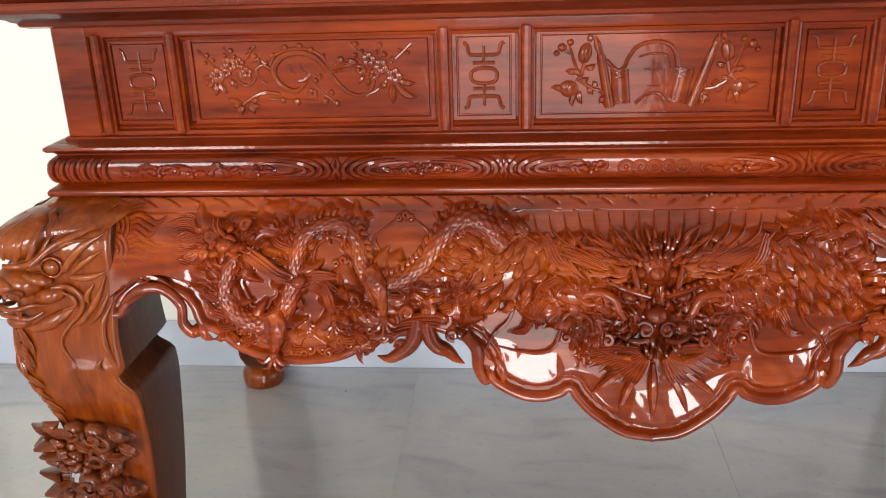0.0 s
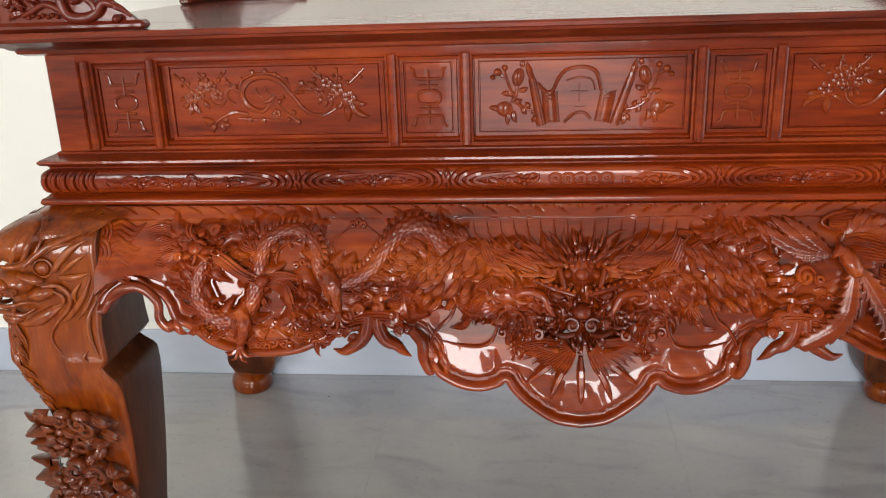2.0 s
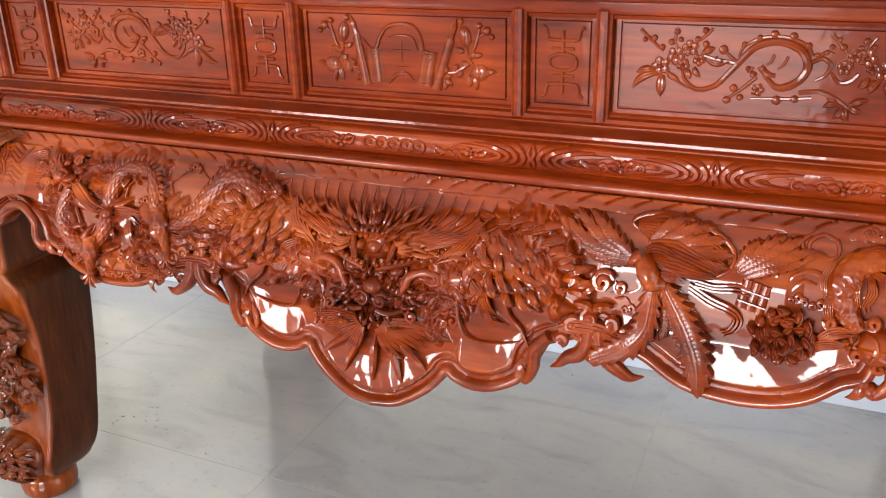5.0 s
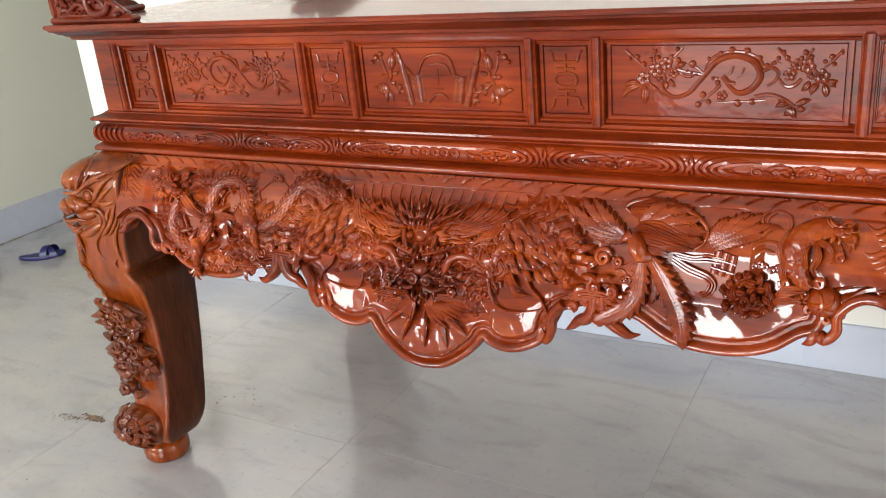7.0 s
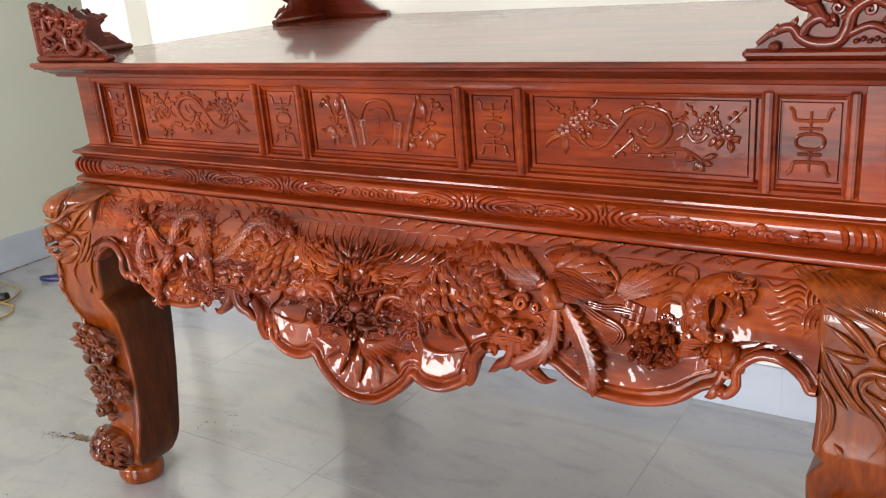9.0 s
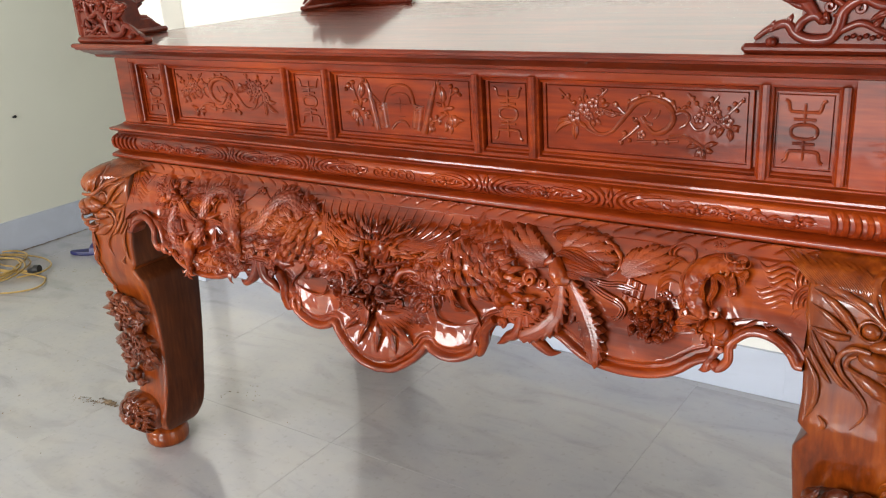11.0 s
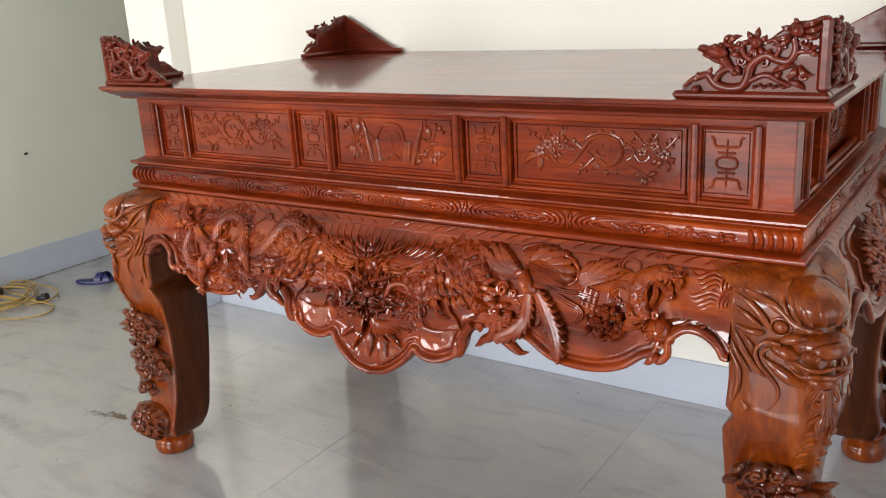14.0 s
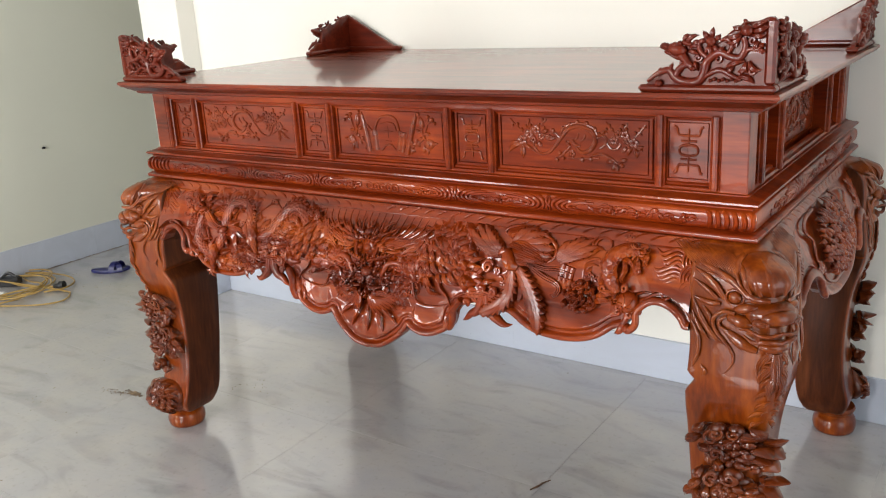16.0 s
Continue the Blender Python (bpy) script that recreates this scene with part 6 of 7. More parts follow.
for k, (b, tip) in enumerate((((0.575, 0.880), (0.66, 0.932)), ((0.58, 0.878), (0.672, 0.918)), ((0.585, 0.874), (0.665, 0.902)), ((0.575, 0.884), (0.635, 0.932)), ((0.572, 0.886), (0.605, 0.922)))):
    feather([(*b, 0.010), ((b[0] + tip[0]) / 2, (b[1] + tip[1]) / 2 + 0.005, 0.012), (*tip, 0.004)], 0.010, 7, "plume")
g, rnd = Geo(AF), random.Random(77)
for k in range(3):
    g.mark()
    g.tube([(0.512, 0.856 - 0.005 * k, 0.010), (0.545 - 0.002 * k, 0.840 - 0.005 * k, 0.009), (0.578 - 0.003 * k, 0.828 - 0.004 * k, 0.008), (0.590 - 0.005 * k, 0.812, 0.006), (0.584 - 0.006 * k, 0.796, 0.006), (0.568 - 0.003 * k, 0.785 + 0.004 * k, 0.004)], [0.0028, 0.0030, 0.0026, 0.0012], 6)
    g.mark()
    g.tube([(0.520, 0.862 - 0.004 * k, 0.011), (0.548, 0.858 - 0.004 * k, 0.010), (0.575, 0.862 - 0.005 * k, 0.010), (0.60, 0.858 - 0.004 * k, 0.009)], [0.0024, 0.0024, 0.0014], 6)
for c, r, a, w, h in (((0.386, 0.843), 0.017, 0.3, 0.0052, 0.015), ((0.360, 0.762), 0.016, 1.3, 0.0060, 0.012), ((0.412, 0.835), 0.010, 2.3, 0.0036, 0.009)):
    g.mark()
    g.curl(c, r, 1.8, a, w, h, 1)
for q in (((0.372, 0.862), (0.390, 0.868), (0.405, 0.860), (0.420, 0.862), (0.432, 0.850), (0.440, 0.838), (0.428, 0.828), (0.410, 0.826), (0.395, 0.822)), ((0.345, 0.785), (0.362, 0.790), (0.378, 0.784), (0.392, 0.788), (0.404, 0.778), (0.415, 0.765), (0.40, 0.757)),
          ((0.405, 0.815), (0.420, 0.818), (0.430, 0.808)), ((0.672, 0.905), (0.665, 0.925), (0.680, 0.938), (0.700, 0.932), (0.704, 0.915), (0.692, 0.908)), ((0.662, 0.912), (0.656, 0.928), (0.672, 0.942)),
          ((0.640, 0.868), (0.655, 0.885), (0.678, 0.890), (0.695, 0.880), (0.690, 0.865)), ((0.650, 0.862), (0.664, 0.876), (0.682, 0.874)), ((0.625, 0.865), (0.632, 0.885), (0.65, 0.897))):
    g.mark()
    g.tube([(*p, 0.003) for p in q], [0.0020, 0.0034, 0.0034, 0.0016], 6, 0.9, 0.004)
g.mark()
g.tube([(0.797, 0.905, 0.005), (0.814, 0.888, 0.006), (0.819, 0.866, 0.007), (0.810, 0.842, 0.006), (0.785, 0.825, 0.005)], [0.002, 0.0028, 0.0028, 0.002], 7)
for c, s in (((0.69, 0.845), 0.010), ((0.66, 0.850), 0.009), ((0.745, 0.945), 0.008), ((0.43, 0.80), 0.009)):
    g.cloud(c, s, 0.003, 1, 0.0034)
part_pieces("cloud_scroll", g, CARVED, apron_front)
g = Geo(AF)
g.mark()
for k in range(3):
    u = 0.592 + 0.013 * k
    g.tube([(u, 0.872 - 0.003 * k, 0.006), (u - 0.007, 0.832 - 0.003 * k, 0.004)], [0.0078, 0.0078], 8, 0.7)
for f in (0.32, 0.7):
    g.mark()
    g.tube([(0.586 - 0.007 * f, 0.872 - 0.040 * f, 0.0105), (0.625 - 0.007 * f, 0.864 - 0.040 * f, 0.0105)], [0.0016, 0.0016], 6)
part_pieces("carved_book", g, CARVED, apron_front)
g = Geo(AF)
g.tube([(0.742, 0.828, 0.010), (0.725, 0.848, 0.012), (0.714, 0.876, 0.014), (0.722, 0.904, 0.016), (0.745, 0.920, 0.016), (0.772, 0.924, 0.014)], [0.010, 0.014, 0.017, 0.018, 0.015, 0.012], 24, 0.8, 0.002, scale=(0.012, 8, 0.5))
part("small_beast", g, CARVED, apron_front, "small crouching beast in relief", 50)
g = Geo(AF)
for q, w, n, h in ((((0.765, 0.925), (0.788, 0.920), (0.800, 0.902), (0.792, 0.886)), 0.020, 4, 0.018), (((0.770, 0.905), (0.782, 0.895), (0.778, 0.876), (0.766, 0.870)), 0.016, 4, 0.014), (((0.745, 0.900), (0.752, 0.878), (0.745, 0.858), (0.755, 0.845)), 0.018, 4, 0.014),
                   (((0.715, 0.845), (0.735, 0.832), (0.760, 0.836), (0.782, 0.828)), 0.020, 5, 0.012), (((0.695, 0.862), (0.690, 0.885), (0.700, 0.908), (0.712, 0.925)), 0.014, 4, 0.010), (((0.66, 0.900), (0.676, 0.915), (0.695, 0.912)), 0.012, 3, 0.006)):
    g.mark()
    tress(g, [(*p, h * 0.8) for p in q], w * 0.72, n, 0, 0.4)
for c, r, a in (((0.792, 0.928), 0.010, 0.5), ((0.800, 0.912), 0.008, 2.0), ((0.758, 0.842), 0.009, 4.0), ((0.786, 0.882), 0.008, 1.0), ((0.705, 0.835), 0.009, 3.0)):
    g.mark()
    g.curl(c, r, 1.3, a, 0.0044, 0.018, 1)
part_pieces("beast_lock", g, CARVED, apron_front)
g, rnd = Geo(AF), random.Random(51)
for q, w, n in ((((0.705, 0.835), (0.70, 0.860), (0.712, 0.885)), 0.020, 5), (((0.72, 0.84), (0.715, 0.865), (0.728, 0.893)), 0.018, 5), (((0.735, 0.86), (0.73, 0.885), (0.742, 0.908)), 0.018, 5), (((0.705, 0.89), (0.712, 0.912), (0.735, 0.930)), 0.016, 4),
                (((0.73, 0.925), (0.755, 0.935), (0.78, 0.932)), 0.014, 4), (((0.745, 0.905), (0.765, 0.90), (0.775, 0.885)), 0.014, 4), (((0.782, 0.912), (0.80, 0.91), (0.806, 0.895)), 0.012, 3), (((0.695, 0.81), (0.715, 0.825), (0.745, 0.825)), 0.024, 5), (((0.69, 0.80), (0.71, 0.808), (0.735, 0.806)), 0.020, 5)):
    g.mark()
    tress(g, [(*p, 0.016 + 0.005 * (i == 1)) for i, p in enumerate(q)], w * 0.75, n)
part_pieces("flame_lock", g, CARVED, apron_front)
beast_head((0.780, 0.924), -1, 0.019, 0.018, -0.2)
g, rnd = Geo(AF), random.Random(61)
for ring, (n, r, w) in enumerate(((4, 0.006, 0.008), (9, 0.016, 0.009), (14, 0.026, 0.010), (18, 0.036, 0.010))):
    for k in range(n):
        a = k * 2 * math.pi / n + ring * 0.7 + rnd.uniform(-0.35, 0.35)
        rr = r * rnd.uniform(0.75, 1.15)
        c = (0.648 + rr * math.cos(a) * 1.05, 0.803 + rr * 0.92 * math.sin(a))
        h = 0.034 - ring * 0.007 + rnd.uniform(-0.012, 0.010)
        a += rnd.uniform(-1.2, 1.2)
        g.mark()
        g.blob((*c, h - 0.004), (w * 0.5, w * 0.95, 0.012), a, 9)
        q = [(c[0] + w * (0.5 * math.cos(a) * math.cos(t) - 0.95 * math.sin(a) * math.sin(t)), c[1] + w * (0.5 * math.sin(a) * math.cos(t) + 0.95 * math.cos(a) * math.sin(t)), h + 0.003) for t in np.linspace(-1.5, 1.5, 7)]
        g.tube(q, [0.0008, 0.0013, 0.0013, 0.0008], 5)
for a in np.linspace(0, 6.0, 13):
    g.mark()
    g.leaf((0.648 + 0.03 * math.cos(a), 0.803 + 0.028 * math.sin(a)), (0.648 + 0.046 * math.cos(a + 0.1), 0.803 + 0.041 * math.sin(a + 0.1)), 0.008, 0.15, 0.010, 0.004, 0.6, rib=True)
part_pieces("peony_petal", g, DARKRED, apron_front)
g = Geo(AF)
g.blob((0.767, 0.808, 0.010), (0.027, 0.025, 0.018), 0, 14)
part("cloud_ball", g, CARVED, apron_front, "", 50)
g, rnd = Geo(AF), random.Random(62)
for c, r in (((0.767, 0.808), 0.025), ((0.735, 0.812), 0.014)):
    for k in range(5):
        a = k * 1.3
        g.mark()
        g.tube([(c[0] + r * 0.2 * math.cos(a), c[1] + r * 0.2 * math.sin(a), 0.010 + r * 0.72), (c[0] + r * 0.7 * math.cos(a + 0.5), c[1] + r * 0.7 * math.sin(a + 0.5), 0.010 + r * 0.52), (c[0] + r * math.cos(a + 1.0), c[1] + r * math.sin(a + 1.0), 0.008)], [0.0025, 0.003, 0.001], 5)
for c in ((0.79, 0.79), (0.775, 0.778), (0.745, 0.79)):
    g.mark()
    g.curl(c, 0.010, 1.2, rnd.uniform(0, 6), 0.005, 0.008, 1)
part_pieces("cloud_scroll", g, CARVED, apron_front)

# flame tufts that fill the ground between the figures
def tufts(boxes, clear, n, seed):
    g, rnd = Geo(AF), random.Random(seed)
    made = 0
    while made < n:
        u0, u1, v0, v1 = rnd.choice(boxes)
        u, v = rnd.uniform(u0, u1), rnd.uniform(v0, v1)
        if any((u - a) ** 2 + (v - b) ** 2 < r * r for a, b, r in clear):
            continue
        made += 1
        a = rnd.uniform(0, 6.28) if rnd.random() < 0.4 else math.pi * (0.5 + 0.5 * np.sign(-u)) + rnd.uniform(-0.9, 0.9)
        g.mark()
        if rnd.random() < 0.3:
            g.curl((u, v), rnd.uniform(0.008, 0.013), 1.4, a, 0.004, 0.006, rnd.choice((-1, 1)), (u + 0.022 * math.cos(a), v + 0.022 * math.sin(a)))
            continue
        r, k = rnd.uniform(0.022, 0.040), rnd.choice((-1, 1)) * rnd.uniform(0.15, 0.5)
        tress(g, [(u, v, 0.004), (u + 0.5 * r * math.cos(a + k), v + 0.5 * r * math.sin(a + k), 0.010), (u + r * math.cos(a), min(0.93, v + r * math.sin(a)), 0.003)], rnd.uniform(0.010, 0.015), 3)
    part_pieces("flame_tuft", g, CARVED, apron_front)


tufts([(-0.78, -0.28, 0.74, 0.92), (-0.70, -0.42, 0.715, 0.76), (-0.36, -0.16, 0.77, 0.90)],
      [(-0.530, 0.866, 0.040), (-0.655, 0.819, 0.042), (-0.405, 0.895, 0.052), (-0.568, 0.772, 0.040), (-0.568, 0.745, 0.030), (-0.240, 0.745, 0.070), (-0.50, 0.79, 0.03)], 100, 101)
tufts([(0.16, 0.36, 0.77, 0.92), (0.34, 0.40, 0.765, 0.80)], [(0.235, 0.745, 0.070), (0.285, 0.775, 0.045), (0.38, 0.83, 0.07)], 26, 102)

# aprons at the two ends
for sign in (-1, 1):
    AS = side_lay(sign, apron_d)
    side = apron("apron", AS, side_edge, 0.438, 280, 80, False, "bowed end apron carved with a tangle of peony and leaves")
    g, rnd = Geo(AS), random.Random(90)
    for k in range(150):  # a dense bunch inside a scalloped field
        r, a = math.sqrt((k + 0.5) / 150), 2.39996 * k
        u, v = 0.155 * r * math.cos(a), 0.842 + 0.082 * r * math.sin(a)
        t, L = a + rnd.uniform(-0.8, 0.8), rnd.uniform(0.016, 0.028)
        g.mark()
        g.leaf((u, v), (u + L * math.cos(t), v + L * math.sin(t)), rnd.uniform(0.0055, 0.0085), rnd.uniform(-0.35, 0.35), 0.006 + 0.014 * (1 - r), 0.012, 0.9, rib=k % 2 == 0)
    for c in ((0.03, 0.84), (-0.07, 0.81), (-0.03, 0.88), (0.10, 0.83)):
        g.mark()
        g.flower(c, 0.026, 7, 0.024, 0.4)
    for s in (-1, 1):
        g.mark()
        g.tube([(0, 0.745, 0.002), (s * 0.06, 0.735, 0.003), (s * 0.12, 0.750, 0.003), (s * 0.165, 0.775, 0.003), (s * 0.185, 0.81, 0.003), (s * 0.215, 0.835, 0.003), (s * 0.20, 0.875, 0.003), (s * 0.235, 0.905, 0.003), (s * 0.19, 0.925, 0.003), (s * 0.10, 0.930, 0.003)], [0.004, 0.0045, 0.004], 7, 0.9)
    part_pieces("carved_leaf", g, CARVED, side)
    g = Geo(AS)
    for s in (-1, 1):
        g.mark()
        g.tube([(s * 0.205, 0.752, 0.004), (s * 0.222, 0.745, 0.008), (s * 0.240, 0.768, 0.010), (s * 0.26, 0.805, 0.012), (s * 0.30, 0.825, 0.012), (s * 0.345, 0.822, 0.010), (s * 0.385, 0.800, 0.004), (s * 0.41, 0.78, 0.0)], [0.006, 0.012, 0.011, 0.011, 0.009, 0.005], 8)
        g.mark()
        for v, u0 in ((0.925, 0.30), (0.895, 0.30), (0.862, 0.31)):
            for k in range(4):
                x, y = u0 + 0.006 * k, v - 0.0065 * k
                g.mark()
                g.tube([(s * x, y, 0.001), (s * (x + 0.022), y - 0.008, 0.003), (s * (x + 0.042), y + 0.001, 0.003), (s * (x + 0.066), y + 0.006, 0.001)], [0.0012, 0.0030, 0.0008], 6, 0.8)
        g.mark()
        g.cloud((s * 0.20, 0.80), 0.022, 0.006, s, 0.006)
    part_pieces("arch_scroll", g, CARVED, side)
g = Geo()
g.box((-0.92, 2 * CY + 0.03, 0.74), (0.92, 2 * CY + 0.06, 0.957), 0.004)
part("back_apron", g, CARVED, table, "", 30)

# ---- legs ----
LEG_Z = [0.957, 0.94, 0.92, 0.90, 0.86, 0.83, 0.79, 0.73, 0.66, 0.62, 0.575, 0.51, 0.44, 0.35, 0.26, 0.20, 0.15, 0.125, 0.095, 0.078]
LEG_O = [0.056, 0.090, 0.114, 0.124, 0.128, 0.128, 0.130, 0.138, 0.142, 0.135, 0.121, 0.108, 0.102, 0.099, 0.102, 0.111, 0.123, 0.125, 0.115, 0.094]
LEG_I = [0.068, 0.068, 0.068, 0.068, 0.068, 0.068, 0.066, 0.060, 0.064, 0.070, 0.073, 0.070, 0.066, 0.060, 0.052, 0.047, 0.042, 0.036, 0.026, 0.012]


def leg_o(v):
    return np.interp(v, LEG_Z[::-1], LEG_O[::-1])


def corner_lay(sx, sy, rc=0.045):
    """Bends a drawing round the outer corner of a leg: u runs from the front face (below 0) to the end face (above 0)."""
    def lay(u, v, h):
        do, w = leg_o(v), rc * math.pi / 4
        th = math.pi / 4 - np.clip(u, -w, w) / rc
        p = do - rc + (rc + h) * np.cos(th) + np.minimum(u + w, 0)
        q = do - rc + (rc + h) * np.sin(th) - np.maximum(u - w, 0)
        return np.stack([sx * (A + p), CY + sy * (CY + q) - 0.03 * (sy > 0), v], 1)
    return lay


def leg(sx, sy):
    """A curved corner leg with a dragon's head at the knee, bunches of leaves and a ball foot."""
    zs = np.concatenate([np.linspace(0.957, 0.56, 42), np.linspace(0.55, 0.078, 44)])
    do = np.interp(-zs, [-z for z in LEG_Z], LEG_O)
    di = np.interp(-zs, [-z for z in LEG_Z], LEG_I)
    k = np.ones(5) / 5
    do[2:-2], di[2:-2] = np.convolve(do, k, "valid"), np.convolve(di, k, "valid")
    di = di - np.interp(zs, [0.60, 0.612, 0.646, 0.664, 0.67], [0, 0, 0.020, 0, 0])
    rows = []
    for z, o, i in zip(zs, do, di):
        ring = []
        for cp, cq, r, a0 in ((o, o, 0.040, 0.0), (-i, o, 0.012, 90.0), (-i, -i, 0.010, 180.0), (o, -i, 0.012, 270.0)):
            for a in np.linspace(a0, a0 + 90, 7 if r > 0.03 else 4):
                p = cp - math.copysign(r, math.cos(radians(a0 + 45))) + r * math.cos(radians(a))
                q = cq - math.copysign(r, math.sin(radians(a0 + 45))) + r * math.sin(radians(a))
                ring.append((sx * (A + p), CY + sy * (CY + q) - 0.03 * (sy > 0), z))
        rows.append(ring)
    g = Geo()
    g.grid(np.array(rows), True, True, True)
    host = part("leg", g, LEGWOOD, table, "curved square leg with a dragon head, leaf bunches and a ball foot", 40)
    # Inward faces get a darker, browner wood with hardly any coat.
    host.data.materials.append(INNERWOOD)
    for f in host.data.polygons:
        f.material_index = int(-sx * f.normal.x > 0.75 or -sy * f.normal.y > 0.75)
    lay, rnd = corner_lay(sx, sy), random.Random(40)

    g, carved = Geo(lay), collections.defaultdict(lambda: Geo(lay))
    def on(kind):
        carved[kind].mark()
        return carved[kind]
    g.blob((0, 0.905, -0.006), (0.068, 0.043, 0.036), 0, 20)
    on("muzzle").blob((0, 0.826, -0.002), (0.062, 0.028, 0.034), 0, 18)
    on("nose").blob((0, 0.826, 0.028), (0.026, 0.017, 0.016), 0, 14)
    on("chin").blob((0, 0.756, -0.002), (0.036, 0.016, 0.022), 0, 14)
    for s in (-1, 1):
        for k, u in enumerate((0.011, 0.032, 0.052)):  # furrowed forehead
            on("brow_furrow").tube([(u * s * 0.9, 0.940 - 0.006 * k, 0.014 - 0.004 * k), (u * s, 0.918, 0.024 - 0.005 * k), (u * s * 1.05, 0.894, 0.025 - 0.005 * k), (u * s * 0.85, 0.872, 0.020 - 0.003 * k)], [0.002, 0.0068, 0.0072, 0.003], 9, 0.7)
        on("brow_furrow").tube([(0.030 * s, 0.945, 0.008), (0.056 * s, 0.932, 0.006), (0.074 * s, 0.908, 0.004), (0.066 * s, 0.882, 0.008), (0.044 * s, 0.866, 0.016), (0.014 * s, 0.864, 0.026)], [0.002, 0.0044, 0.0050, 0.0055, 0.0060, 0.004], 9, 0.8)
        for pts, r in ((((0.050, 0.864, 0.016), (0.092, 0.898, 0.006), (0.136, 0.920, 0.003), (0.170, 0.936, 0.001)), 0.0075), (((0.102, 0.850, 0.006), (0.120, 0.876, 0.006), (0.142, 0.897, 0.004), (0.166, 0.912, 0.001)), 0.0085), (((0.118, 0.848, 0.004), (0.142, 0.868, 0.005), (0.172, 0.888, 0.001)), 0.0060), (((0.112, 0.838, 0.004), (0.142, 0.838, 0.005), (0.174, 0.848, 0.001)), 0.0070), (((0.082, 0.884, 0.006), (0.112, 0.900, 0.004), (0.150, 0.905, 0.001)), 0.0045)):
            on("brow").tube([(p[0] * s, *p[1:]) for p in pts], [r * 0.6, r, r * 0.8, r * 0.1], 9, 0.75, 0.004)
        on("eye").blob((0.081 * s, 0.857, 0.003), (0.0150, 0.0140, 0.011), 0, 16)
        on("eye").tube([(s * (0.081 + 0.019 * math.cos(a)), 0.857 + 0.0175 * math.sin(a), 0.005) for a in np.linspace(0, 6.28, 15)], [0.0026, 0.0026], 7)
        on("eyelid").blob((0.056 * s, 0.838, 0.010), (0.027, 0.011, 0.014), -0.25 * s, 14)
        on("nostril").blob((0.026 * s, 0.816, 0.028), (0.012, 0.010, 0.010), 0.3 * s, 12)
        on("nostril").tube([(s * (0.026 + 0.008 * math.cos(a)), 0.815 + 0.007 * math.sin(a), 0.038) for a in np.linspace(-0.5, 4.0, 8)], [0.0018, 0.0024, 0.0018], 6)
        on("cheek").blob((0.070 * s, 0.806, 0.004), (0.030, 0.015, 0.016), 0.2 * s, 14)
        on("lip").tube([(0.0, 0.796, 0.036), (0.020 * s, 0.789, 0.034), (0.045 * s, 0.795, 0.024), (0.068 * s, 0.790, 0.014)], [0.0036, 0.0044, 0.0042, 0.002], 9)
        on("lip").tube([(0.0, 0.772, 0.028), (0.020 * s, 0.776, 0.028), (0.040 * s, 0.769, 0.020), (0.060 * s, 0.778, 0.012)], [0.004, 0.0050, 0.0050, 0.002], 10)
        on("tooth").tube([(0.030 * s, 0.788, 0.030), (0.030 * s, 0.772, 0.028)], [0.0040, 0.0014], 7)
        on("jaw").tube([(0.108 * s, 0.780, 0.000), (0.088 * s, 0.768, 0.002), (0.066 * s, 0.755, 0.003), (0.036 * s, 0.744, 0.002)], [0.004, 0.012, 0.014, 0.007], 12, 0.7)
        on("whisker").tube([(0.078 * s, 0.822, 0.012), (0.106 * s, 0.822, 0.008), (0.127 * s, 0.802, 0.006), (0.124 * s, 0.776, 0.005), (0.106 * s, 0.754, 0.005), (0.090 * s, 0.730, 0.004), (0.090 * s, 0.706, 0.003), (0.110 * s, 0.676, 0.000)], [0.004, 0.0048, 0.0048, 0.0044, 0.004, 0.003, 0.001], 8, 0.8, 0.004)
        on("whisker").tube([(0.098 * s, 0.812, 0.010), (0.112 * s, 0.802, 0.008), (0.114 * s, 0.788, 0.007), (0.094 * s, 0.780, 0.008)], [0.002, 0.004, 0.0042, 0.002], 8, 0.8, 0.004)
        for pts, r in ((((0.172, 0.840), (0.154, 0.800), (0.128, 0.762), (0.106, 0.746)), 0.0062), (((0.176, 0.812), (0.158, 0.776), (0.140, 0.752)), 0.0050), (((0.150, 0.826), (0.136, 0.806), (0.138, 0.786)), 0.0048), (((0.178, 0.790), (0.164, 0.756), (0.168, 0.715), (0.180, 0.682)), 0.0055), (((0.160, 0.690), (0.150, 0.676), (0.158, 0.664)), 0.0042)):
            on("cheek_leaf").tube([(p[0] * s, p[1], 0.002 + 0.003 * (0 < i < len(pts) - 1)) for i, p in enumerate(pts)], [r * 0.3, r, r, r * 0.2], 8, 0.8, 0.004)
        for k in range(9):  # hair combed up under the moulding
            tress(on("hair_lock"), [(s * (0.062 + 0.012 * k), 0.908 + 0.002 * k, 0.002), (s * (0.062 + 0.0128 * k), 0.930, 0.003), (s * (0.072 + 0.0128 * k), 0.956, 0.001)], 0.016, 4, 0.001, 0.7, 0.7, 0.3)
        for c, r, a in (((0.018, 0.732), 0.013, 1.2), ((0.020, 0.706), 0.010, 2.4), ((0.012, 0.682), 0.008, 0.6)):
            on("curl").curl((c[0] * s, c[1]), r, 1.3, a, 0.0042, 0.006, s)
